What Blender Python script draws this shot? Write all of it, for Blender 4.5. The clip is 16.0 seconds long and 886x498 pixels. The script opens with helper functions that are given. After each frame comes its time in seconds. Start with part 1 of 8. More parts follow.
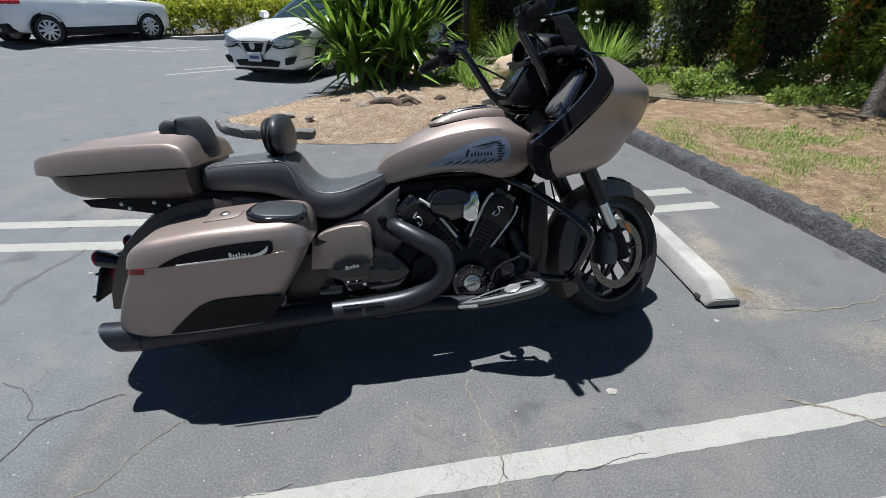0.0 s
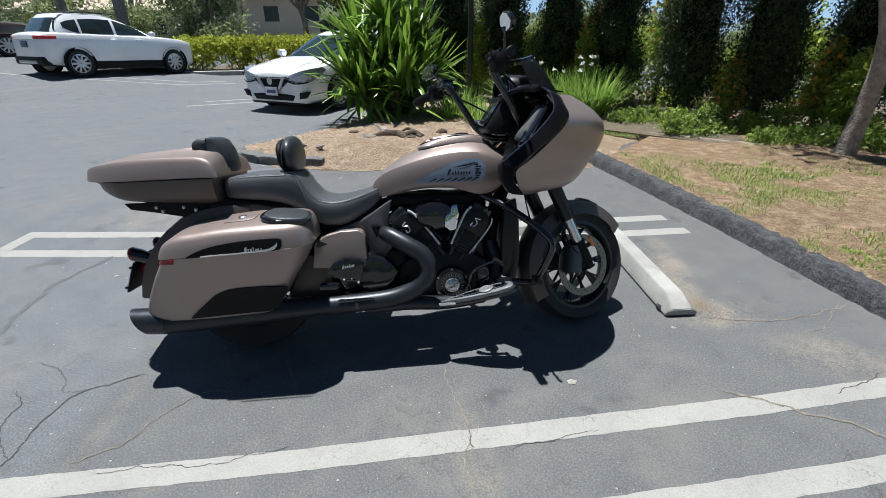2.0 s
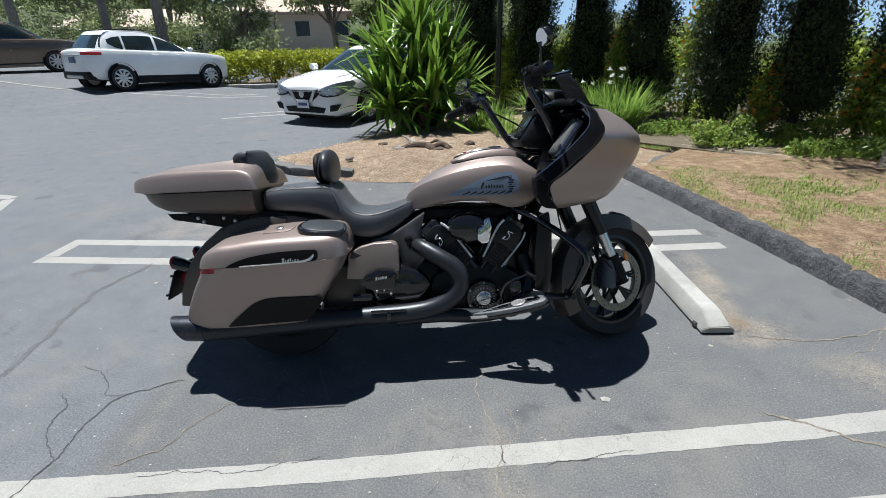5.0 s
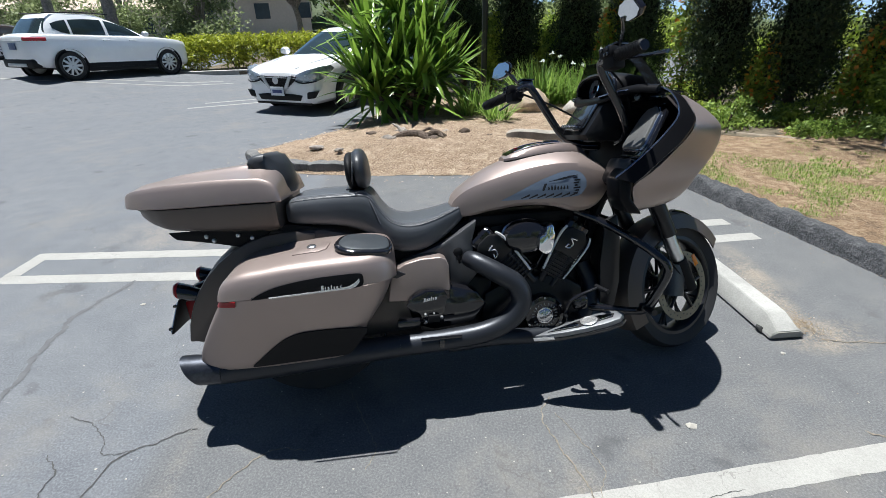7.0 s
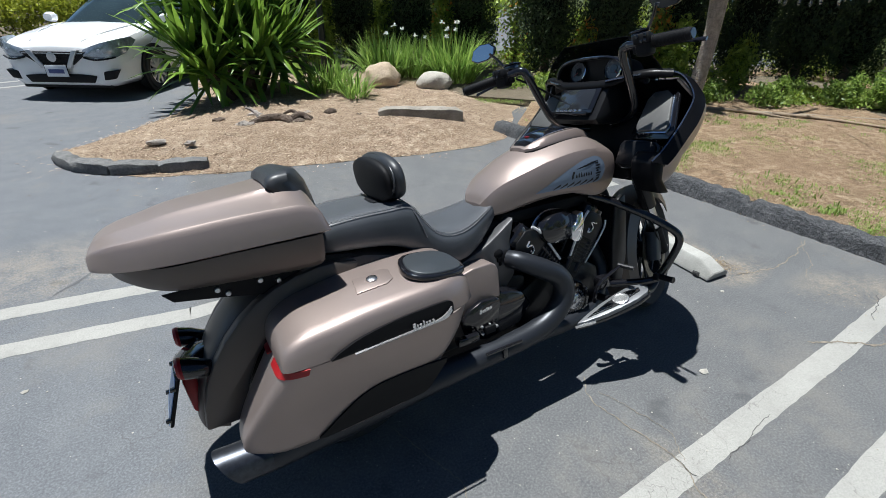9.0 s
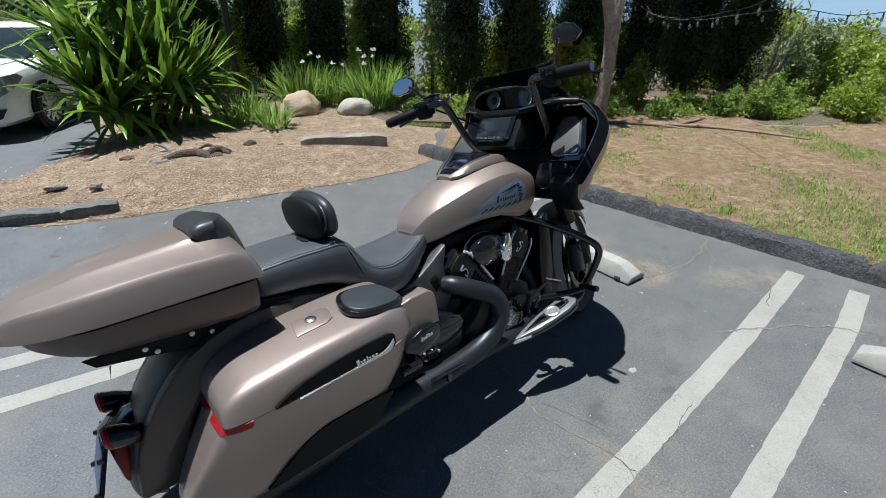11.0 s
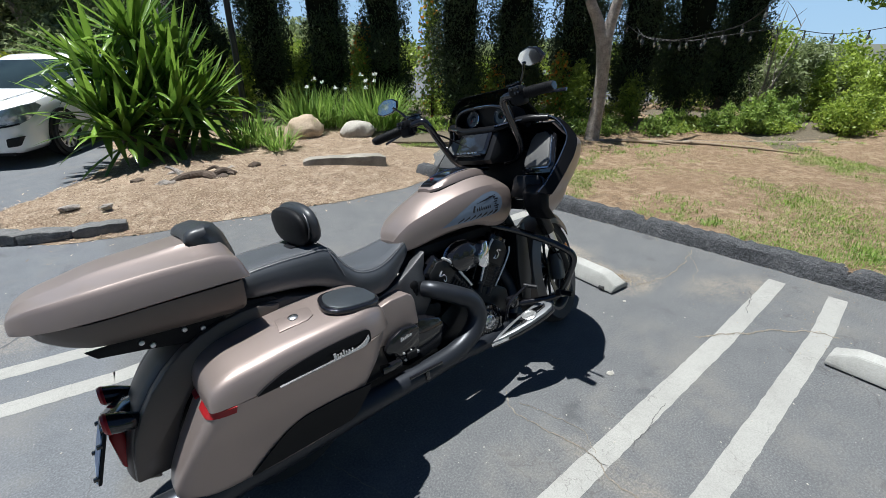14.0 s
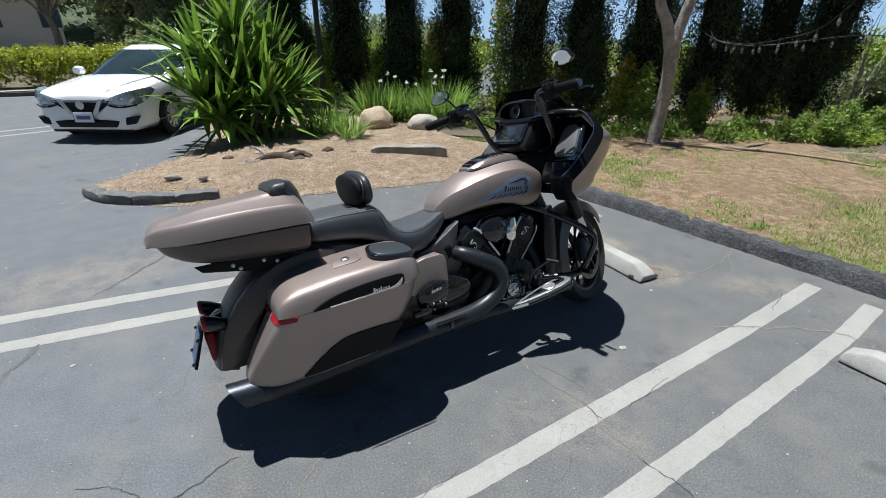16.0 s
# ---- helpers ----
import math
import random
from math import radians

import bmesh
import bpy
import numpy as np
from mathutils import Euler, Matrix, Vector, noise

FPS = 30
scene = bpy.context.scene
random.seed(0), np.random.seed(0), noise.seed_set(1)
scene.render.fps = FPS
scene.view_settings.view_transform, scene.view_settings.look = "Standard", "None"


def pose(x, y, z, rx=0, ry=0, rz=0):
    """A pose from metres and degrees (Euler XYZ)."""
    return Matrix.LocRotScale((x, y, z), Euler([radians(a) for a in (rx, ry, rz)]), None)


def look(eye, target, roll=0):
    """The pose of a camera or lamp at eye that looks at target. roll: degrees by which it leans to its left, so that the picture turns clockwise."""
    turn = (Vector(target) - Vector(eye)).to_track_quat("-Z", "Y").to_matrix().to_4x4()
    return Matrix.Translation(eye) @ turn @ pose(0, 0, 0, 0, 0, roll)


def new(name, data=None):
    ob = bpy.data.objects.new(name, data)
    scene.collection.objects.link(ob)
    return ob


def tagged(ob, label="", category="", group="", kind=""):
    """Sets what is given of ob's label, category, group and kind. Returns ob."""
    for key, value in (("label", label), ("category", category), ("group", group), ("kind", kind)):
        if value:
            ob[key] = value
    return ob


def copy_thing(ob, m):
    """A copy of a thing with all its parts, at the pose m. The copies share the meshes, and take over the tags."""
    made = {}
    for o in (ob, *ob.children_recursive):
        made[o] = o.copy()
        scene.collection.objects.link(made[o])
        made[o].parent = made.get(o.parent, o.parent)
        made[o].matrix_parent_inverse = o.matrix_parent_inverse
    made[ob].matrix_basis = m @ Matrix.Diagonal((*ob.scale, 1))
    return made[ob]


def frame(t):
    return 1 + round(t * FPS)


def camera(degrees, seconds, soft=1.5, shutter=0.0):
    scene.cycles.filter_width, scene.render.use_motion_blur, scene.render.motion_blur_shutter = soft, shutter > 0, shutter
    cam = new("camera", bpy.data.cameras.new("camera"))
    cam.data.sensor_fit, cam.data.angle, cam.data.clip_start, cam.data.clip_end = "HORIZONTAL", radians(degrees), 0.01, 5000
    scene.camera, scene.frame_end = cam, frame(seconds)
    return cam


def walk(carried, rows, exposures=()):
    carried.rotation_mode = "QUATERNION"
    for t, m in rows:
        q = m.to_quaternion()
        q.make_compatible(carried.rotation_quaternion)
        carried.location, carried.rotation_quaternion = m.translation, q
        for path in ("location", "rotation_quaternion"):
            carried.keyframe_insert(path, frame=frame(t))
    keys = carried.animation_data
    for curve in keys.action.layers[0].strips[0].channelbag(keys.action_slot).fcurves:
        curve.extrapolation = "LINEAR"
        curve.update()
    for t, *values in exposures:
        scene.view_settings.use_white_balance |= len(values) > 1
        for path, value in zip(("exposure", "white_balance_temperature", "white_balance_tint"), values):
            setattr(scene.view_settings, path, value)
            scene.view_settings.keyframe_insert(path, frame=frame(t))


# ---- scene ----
cam = camera(86.0, 16.0, 0.6)
PATH = [
    (0, (0.104, -1.335, 1.43), (0.142, 0.407, 0.447), -1.7),
    (0.5, (0.094, -1.489, 1.449), (0.101, 0.274, 0.506), -1.6),
    (1, (0.072, -1.63, 1.484), (0.083, 0.146, 0.564), -1.3),
    (1.5, (0.132, -1.666, 1.472), (0.162, 0.125, 0.583), -1.0),
    (2, (0.198, -1.663, 1.458), (0.213, 0.144, 0.602), -0.7),
    (2.5, (0.199, -1.644, 1.46), (0.157, 0.176, 0.631), -0.8),
    (3, (0.185, -1.653, 1.462), (0.094, 0.175, 0.656), -1.1),
    (3.5, (0.189, -1.675, 1.472), (0.096, 0.156, 0.673), -1.2),
    (6, (0.046, -1.625, 1.464), (-0.008, 0.192, 0.629), -1.4),
    (6.5, (-0.068, -1.477, 1.434), (-0.079, 0.333, 0.585), -1.3),
    (7, (-0.195, -1.332, 1.456), (-0.156, 0.467, 0.582), -1.7),
    (7.5, (-0.466, -1.277, 1.459), (-0.287, 0.505, 0.567), -1.4),
    (8, (-0.683, -1.18, 1.474), (-0.334, 0.566, 0.563), -1.1),
    (8.5, (-0.834, -0.994, 1.481), (-0.297, 0.685, 0.535), -0.8),
    (9, (-0.953, -0.931, 1.497), (-0.205, 0.644, 0.518), 0.8),
    (9.5, (-1.023, -0.934, 1.51), (-0.108, 0.557, 0.539), 1.9),
    (10, (-1.037, -0.962, 1.55), (-0.004, 0.468, 0.608), 1.3),
    (12.5, (-0.832, -0.909, 1.545), (0.119, 0.621, 0.675), -1.6),
    (13, (-0.922, -0.954, 1.558), (0.061, 0.56, 0.696), -1.4),
    (13.5, (-0.986, -1.03, 1.557), (0.041, 0.465, 0.715), -1.0),
    (14, (-0.945, -1.13, 1.555), (0.055, 0.392, 0.727), -0.9),
    (14.5, (-0.848, -1.284, 1.535), (0.039, 0.298, 0.693), -1.2),
    (15, (-0.854, -1.357, 1.532), (-0.072, 0.27, 0.672), -1.2),
    (15.5, (-0.935, -1.426, 1.548), (-0.165, 0.214, 0.703), -0.4),
    (16, (-1.013, -1.517, 1.569), (-0.241, 0.13, 0.737), 0.1),
]
walk(cam, [(t, look(eye, target, roll)) for t, eye, target, roll in PATH], [(0, 0.65, 6130, 8), (3.5, 0.68, 6130, 8), (5.5, 0.71, 6130, 8), (7, 0.87, 6130, 8), (8.2, 0.85, 6130, 8), (9.0, 0.67, 6080, 7), (10, 0.47, 6080, 7), (12.5, 0.69, 6080, 7), (14.5, 0.67, 6080, 7), (16, 0.59, 6080, 7)])

# ---- world, sun and exposure ----
SUN_FROM = Vector((-0.13, 0.185, 1.0)).normalized()
world = bpy.data.worlds.new("world")
scene.world = world
world.use_nodes = True
wn = world.node_tree.nodes
sky = wn.new("ShaderNodeTexSky")
sky.sky_type = "NISHITA"
sky.sun_disc = False
sky.sun_elevation = math.asin(SUN_FROM.z)
sky.sun_rotation = math.atan2(SUN_FROM.x, SUN_FROM.y)
sky.air_density, sky.dust_density, sky.ozone_density = 1.0, 0.0, 5.0
sky.altitude = 2000
wn["Background"].inputs["Strength"].default_value = 0.035
world.node_tree.links.new(sky.outputs["Color"], wn["Background"].inputs["Color"])
sun_data = bpy.data.lights.new("sun", "SUN")
sun_data.energy, sun_data.angle, sun_data.color = 5.0, radians(0.53), (1.0, 0.975, 0.93)
sun = new("sun", sun_data)
sun.matrix_world = look(SUN_FROM * 50, (0, 0, 0))


# ---- materials ----
def shader(name):
    m = bpy.data.materials.new(name)
    m.use_nodes = True
    n, l = m.node_tree.nodes, m.node_tree.links
    return m, n, l, n["Principled BSDF"]


def noise_node(n, l, vec, scale, detail=4.0, rough=0.55):
    t = n.new("ShaderNodeTexNoise")
    t.inputs["Scale"].default_value, t.inputs["Detail"].default_value, t.inputs["Roughness"].default_value = scale, detail, rough
    l.new(vec, t.inputs["Vector"])
    return t.outputs["Fac"]


def ramp(n, l, fac, stops):
    r = n.new("ShaderNodeValToRGB")
    e = r.color_ramp.elements
    while len(e) < len(stops):
        e.new(0.5)
    for k, (p, c) in zip(e, stops):
        k.position, k.color = p, (*c, 1)
    l.new(fac, r.inputs["Fac"])
    return r.outputs["Color"]


def mix(n, l, fac, a, b, kind="MIX"):
    m = n.new("ShaderNodeMix")
    m.data_type, m.blend_type = "RGBA", kind
    for s, v in ((m.inputs["Factor"], fac), (m.inputs["A"], a), (m.inputs["B"], b)):
        if isinstance(v, (int, float)):
            s.default_value = v
        elif isinstance(v, tuple):
            s.default_value = (*v, 1)
        else:
            l.new(v, s)
    return m.outputs["Result"]


def bump(n, l, b, height, strength, distance):
    k = n.new("ShaderNodeBump")
    k.inputs["Strength"].default_value, k.inputs["Distance"].default_value = strength, distance
    l.new(height, k.inputs["Height"])
    l.new(k.outputs["Normal"], b.inputs["Normal"])


def scaled(c, k):
    return tuple(min(1.0, v * k) for v in c)


def surface(name, col, rough=0.5, metal=0.0, var=0.12, scale=6.0, fine=90.0, relief=0.15, depth=0.0006, coat=0.0, each=0.0, spec=0.5):
    """A plain surface: colour at two scales, uneven gloss and fine relief."""
    m, n, l, b = shader(name)
    co = n.new("ShaderNodeTexCoord").outputs["Object"]
    big, small = noise_node(n, l, co, scale, 5), noise_node(n, l, co, fine, 3)
    c = ramp(n, l, big, [(0.3, scaled(col, 1 - var)), (0.7, scaled(col, 1 + var))])
    c = mix(n, l, var * 0.8, c, ramp(n, l, small, [(0.35, scaled(col, 0.6)), (0.65, scaled(col, 1.3))]))
    if each:
        info = n.new("ShaderNodeObjectInfo").outputs["Random"]
        c = mix(n, l, 1.0, c, ramp(n, l, info, [(0.0, (1 - each,) * 3), (1.0, (1.0, 1.0, 1.0))]), "MULTIPLY")
    l.new(c, b.inputs["Base Color"])
    r = n.new("ShaderNodeMapRange")
    r.inputs["To Min"].default_value, r.inputs["To Max"].default_value = max(0.0, rough - 0.06), min(1.0, rough + 0.06)
    l.new(big, r.inputs["Value"])
    l.new(r.outputs["Result"], b.inputs["Roughness"])
    b.inputs["Metallic"].default_value, b.inputs["Coat Weight"].default_value = metal, coat
    b.inputs["Specular IOR Level"].default_value = spec
    if relief:
        bump(n, l, b, small, relief, depth)
    return m


def asphalt_material():
    m, n, l, b = shader("asphalt")
    co = n.new("ShaderNodeTexCoord").outputs["Object"]
    patch, mid, grit = noise_node(n, l, co, 0.55, 5, 0.6), noise_node(n, l, co, 5, 7, 0.68), noise_node(n, l, co, 120, 5, 0.75)
    c = ramp(n, l, patch, [(0.30, (0.078, 0.0805, 0.085)), (0.5, (0.098, 0.0995, 0.1025)), (0.72, (0.122, 0.121, 0.119))])
    c = mix(n, l, 0.50, c, ramp(n, l, mid, [(0.28, (0.052, 0.054, 0.059)), (0.5, (0.103, 0.104, 0.107)), (0.74, (0.160, 0.156, 0.150))]))
    c = mix(n, l, 0.40, c, ramp(n, l, grit, [(0.34, (0.030, 0.030, 0.032)), (0.5, (0.108, 0.110, 0.113)), (0.66, (0.25, 0.25, 0.245))]))
    # the older surface on the open side is bluer and paler than the patch under the parked machine
    x = n.new("ShaderNodeSeparateXYZ")
    l.new(co, x.inputs["Vector"])
    wob = n.new("ShaderNodeMath")
    wob.operation = "MULTIPLY_ADD"
    wob.inputs[1].default_value = 0.16
    l.new(noise_node(n, l, co, 3.5, 6, 0.7), wob.inputs[0])
    l.new(x.outputs["X"], wob.inputs[2])
    edge = n.new("ShaderNodeMapRange")
    for k, v in (("From Min", -1.24), ("From Max", -1.15), ("To Min", 1.0), ("To Max", 0.0)):
        edge.inputs[k].default_value = v
    l.new(wob.outputs["Value"], edge.inputs["Value"])
    c = mix(n, l, edge.outputs["Result"], c, mix(n, l, 1.0, c, (1.08, 1.12, 1.19), "MULTIPLY"))
    # pale pin-head stones
    dots = n.new("ShaderNodeTexVoronoi")
    dots.inputs["Scale"].default_value = 34.0
    l.new(co, dots.inputs["Vector"])
    spot = ramp(n, l, dots.outputs["Distance"], [(0.07, (1, 1, 1)), (0.11, (0, 0, 0))])
    some = ramp(n, l, dots.outputs["Color"], [(0.80, (0, 0, 0)), (0.86, (0.75, 0.75, 0.75))])
    c = mix(n, l, mix(n, l, 1.0, spot, some, "MULTIPLY"), c, (0.30, 0.29, 0.26))
    for size, wide in ((0.9, 0.0035), (2.7, 0.0045)):
        vor = n.new("ShaderNodeTexVoronoi")
        vor.feature = "DISTANCE_TO_EDGE"
        vor.inputs["Scale"].default_value = size
        warp = n.new("ShaderNodeVectorMath")
        warp.operation = "ADD"
        wave = n.new("ShaderNodeTexNoise")
        wave.inputs["Scale"].default_value, wave.inputs["Detail"].default_value = 4.0 * size, 6.0
        l.new(co, wave.inputs["Vector"])
        shrink = n.new("ShaderNodeVectorMath")
        shrink.operation = "SCALE"
        shrink.inputs["Scale"].default_value = 0.4 / size
        l.new(wave.outputs["Color"], shrink.inputs[0])
        l.new(co, warp.inputs[0]), l.new(shrink.outputs["Vector"], warp.inputs[1])
        l.new(warp.outputs["Vector"], vor.inputs["Vector"])
        line = ramp(n, l, vor.outputs["Distance"], [(0.0, (1, 1, 1)), (wide, (0, 0, 0))])
        where = ramp(n, l, noise_node(n, l, co, 0.8 * size, 3), [(0.54, (0, 0, 0)), (0.62, (0.6, 0.6, 0.6))])
        c = mix(n, l, mix(n, l, 1.0, line, where, "MULTIPLY"), c, (0.05, 0.048, 0.045))
    stain = noise_node(n, l, co, 3.4, 4, 0.55)
    c = mix(n, l, ramp(n, l, stain, [(0.63, (0, 0, 0)), (0.70, (0.55, 0.55, 0.55))]), c, (0.052, 0.053, 0.055))
    dust = noise_node(n, l, co, 1.3, 6, 0.75)
    c = mix(n, l, ramp(n, l, dust, [(0.52, (0, 0, 0)), (0.70, (0.42, 0.42, 0.42))]), c, (0.19, 0.172, 0.148))
    # sandy drifts beside the wheel stop, at the kerb and along the old joint
    crumbs = noise_node(n, l, co, 46, 5, 0.75)
    for at, size, turn, most in (((1.70, 1.02), (0.13, 0.62), -10, 0.60), ((1.72, 0.52), (0.30, 0.16), 10, 0.60), ((2.15, 0.10), (0.42, 0.22), -25, 0.42), ((-1.17, -0.35), (0.05, 0.8), 0, 0.14), ((-0.70, -0.42), (0.42, 0.05), 34, 0.14), ((-2.0, 2.2), (0.9, 0.5), 10, 0.40), ((0.32, -0.42), (0.10, 0.34), 8, 0.26)):
        place = n.new("ShaderNodeMapping")
        place.vector_type = "TEXTURE"
        place.inputs["Location"].default_value = (at[0], at[1], 0)
        place.inputs["Rotation"].default_value = (0, 0, radians(turn))
        place.inputs["Scale"].default_value = (size[0], size[1], 1)
        l.new(co, place.inputs["Vector"])
        ball = n.new("ShaderNodeTexGradient")
        ball.gradient_type = "SPHERICAL"
        l.new(place.outputs["Vector"], ball.inputs["Vector"])
        ragged = mix(n, l, 1.0, ramp(n, l, ball.outputs["Fac"], [(0.0, (0, 0, 0)), (0.55, (1, 1, 1))]), ramp(n, l, mix(n, l, 0.5, crumbs, mid), [(0.42, (0, 0, 0)), (0.58, (most,) * 3)]), "MULTIPLY")
        c = mix(n, l, ragged, c, ramp(n, l, grit, [(0.35, (0.17, 0.135, 0.095)), (0.65, (0.42, 0.35, 0.26))]))
    l.new(c, b.inputs["Base Color"])
    b.inputs["Roughness"].default_value = 0.86
    bump(n, l, b, grit, 0.35, 0.003)
    return m


def line_paint_material():
    m, n, l, b = shader("road_paint")
    co = n.new("ShaderNodeTexCoord").outputs["Object"]
    wear, grit = noise_node(n, l, co, 60, 8, 0.8), noise_node(n, l, co, 170, 3)
    big, soil = noise_node(n, l, co, 2.5, 5), noise_node(n, l, co, 9, 6, 0.7)
    c = ramp(n, l, big, [(0.3, (0.245, 0.239, 0.221)), (0.7, (0.310, 0.303, 0.280))])
    c = mix(n, l, 0.25, c, ramp(n, l, grit, [(0.35, (0.19, 0.185, 0.17)), (0.6, (0.42, 0.41, 0.38))]))
    c = mix(n, l, ramp(n, l, soil, [(0.50, (0, 0, 0)), (0.75, (0.5, 0.5, 0.5))]), c, (0.20, 0.192, 0.175))
    c = mix(n, l, ramp(n, l, wear, [(0.60, (0, 0, 0)), (0.66, (0.75, 0.75, 0.75))]), c, (0.14, 0.138, 0.135))
    vor = n.new("ShaderNodeTexVoronoi")
    vor.feature = "DISTANCE_TO_EDGE"
    vor.inputs["Scale"].default_value = 6.0
    warp = n.new("ShaderNodeVectorMath")
    warp.operation = "MULTIPLY_ADD"
    warp.inputs[1].default_value = (0.12, 0.12, 0.12)
    wave = n.new("ShaderNodeTexNoise")
    wave.inputs["Scale"].default_value, wave.inputs["Detail"].default_value = 14.0, 6.0
    l.new(co, wave.inputs["Vector"])
    l.new(wave.outputs["Color"], warp.inputs[0]), l.new(co, warp.inputs[2])
    l.new(warp.outputs["Vector"], vor.inputs["Vector"])
    hair = ramp(n, l, vor.outputs["Distance"], [(0.0, (0.6, 0.6, 0.6)), (0.010, (0, 0, 0))])
    where = ramp(n, l, noise_node(n, l, co, 1.7, 3), [(0.48, (0, 0, 0)), (0.58, (1, 1, 1))])
    c = mix(n, l, mix(n, l, 1.0, hair, where, "MULTIPLY"), c, (0.10, 0.095, 0.09))
    l.new(c, b.inputs["Base Color"])
    b.inputs["Roughness"].default_value = 0.75
    bump(n, l, b, grit, 0.4, 0.002)
    return m


def speckled(name, stops, scale, fine, rough=0.95, relief=0.8, depth=0.02, patch=0.0, patch_stops=None, patch_scale=1.2):
    m, n, l, b = shader(name)
    co = n.new("ShaderNodeTexCoord").outputs["Object"]
    a, f = noise_node(n, l, co, scale, 6, 0.7), noise_node(n, l, co, fine, 4, 0.7)
    c = mix(n, l, 0.55, ramp(n, l, a, stops), ramp(n, l, f, stops))
    if patch:
        p = noise_node(n, l, co, patch_scale, 6, 0.65)
        c = mix(n, l, ramp(n, l, p, [(0.46, (0, 0, 0)), (0.56, (patch,) * 3)]), c, ramp(n, l, f, patch_stops))
    l.new(c, b.inputs["Base Color"])
    b.inputs["Roughness"].default_value = rough
    bump(n, l, b, f, relief, depth)
    return m


def leaf_material(name, dark, light, rough=0.45, through_=0.25):
    m, n, l, b = shader(name)
    geo = n.new("ShaderNodeNewGeometry").outputs["Random Per Island"]
    co = n.new("ShaderNodeTexCoord").outputs["Object"]
    c = ramp(n, l, geo, [(0.0, dark), (0.6, tuple((a + b_) / 2 for a, b_ in zip(dark, light))), (1.0, light)])
    c = mix(n, l, 0.3, c, ramp(n, l, noise_node(n, l, co, 3, 4), [(0.3, dark), (0.7, light)]))
    l.new(c, b.inputs["Base Color"])
    b.inputs["Roughness"].default_value = rough
    if through_:
        tr = n.new("ShaderNodeBsdfTranslucent")
        l.new(c, tr.inputs["Color"])
        mx = n.new("ShaderNodeMixShader")
        mx.inputs["Fac"].default_value = through_
        l.new(b.outputs["BSDF"], mx.inputs[1]), l.new(tr.outputs["BSDF"], mx.inputs[2])
        l.new(mx.outputs["Shader"], n["Material Output"].inputs["Surface"])
    return m


def glass_material(name, tint, rough=0.02, clear=0.6):
    m, n, l, b = shader(name)
    b.inputs["Base Color"].default_value = (*scaled(tint, 0.35), 1)
    b.inputs["Roughness"].default_value = rough
    b.inputs["IOR"].default_value = 1.5
    t = n.new("ShaderNodeBsdfTransparent")
    t.inputs["Color"].default_value = (*tint, 1)
    mx = n.new("ShaderNodeMixShader")
    mx.inputs["Fac"].default_value = clear
    l.new(b.outputs["BSDF"], mx.inputs[1]), l.new(t.outputs["BSDF"], mx.inputs[2])
    l.new(mx.outputs["Shader"], n["Material Output"].inputs["Surface"])
    return m


ASPHALT, PAINT = asphalt_material(), line_paint_material()
CONCRETE = surface("pale_concrete", (0.315, 0.310, 0.288), 0.85, var=0.28, scale=5, fine=120, relief=0.5, depth=0.003)
KERB = speckled("asphalt_kerb", [(0.30, (0.020, 0.020, 0.022)), (0.5, (0.070, 0.072, 0.078)), (0.70, (0.165, 0.165, 0.168))], 7, 48, 0.9, 1.0, 0.03)
MULCH = speckled("bark_mulch", [(0.34, (0.11, 0.07, 0.045)), (0.5, (0.35, 0.25, 0.17)), (0.66, (0.66, 0.54, 0.41))], 7, 60, 0.95, 1.0, 0.03,
                 0.60, [(0.34, (0.080, 0.052, 0.034)), (0.5, (0.28, 0.195, 0.125)), (0.68, (0.50, 0.39, 0.28))], 1.7)
LAWN = speckled("dry_lawn", [(0.34, (0.060, 0.036, 0.020)), (0.5, (0.29, 0.185, 0.105)), (0.66, (0.64, 0.50, 0.34))], 9, 95, 0.95, 1.0, 0.03,
                0.50, [(0.35, (0.060, 0.036, 0.020)), (0.5, (0.25, 0.160, 0.090)), (0.66, (0.46, 0.33, 0.20))], 2.3)
SOIL = speckled("garden_soil", [(0.3, (0.06, 0.05, 0.035)), (0.7, (0.19, 0.15, 0.10))], 8, 60, 0.95, 0.9, 0.02)
CRACK = surface("crack_fill", (0.06, 0.058, 0.056), 0.95, relief=0)
DUSTY = surface("dusty_crack", (0.19, 0.165, 0.13), 0.95, var=0.4, scale=30, relief=0.3)
TAR = surface("tar_seam", (0.092, 0.094, 0.098), 0.85, var=0.2, scale=14, relief=0.3)


# ---- mesh helpers ----
def obj(name, bm, material, smooth=None):
    """Links a bmesh as a mesh object; smooth: degrees below which edges are shaded round."""
    bmesh.ops.recalc_face_normals(bm, faces=bm.faces)
    me = bpy.data.meshes.new(name)
    if smooth:
        lim = radians(smooth)
        for f in bm.faces:
            f.smooth = True
        for e in bm.edges:
            e.smooth = len(e.link_faces) == 2 and e.calc_face_angle(0.0) < lim
    bm.to_mesh(me)
    bm.free()
    me.materials.append(material)
    return new(name, me)


def part(name, bm, material, parent, label="", smooth=35):
    o = obj(name, bm, material, smooth)
    o.parent = parent
    return tagged(o, label)


def thing(name, m, label, category, group="", kind=""):
    e = new(name)
    e.empty_display_size = 0.1
    e.matrix_world = m
    return tagged(e, label, category, group, kind)


def move(bm, m):
    bmesh.ops.transform(bm, matrix=m, verts=bm.verts)
    return bm


def joined(*bms):
    out = bmesh.new()
    for b in bms:
        me = bpy.data.meshes.new("tmp")
        b.to_mesh(me)
        b.free()
        out.from_mesh(me)
        bpy.data.meshes.remove(me)
    return out


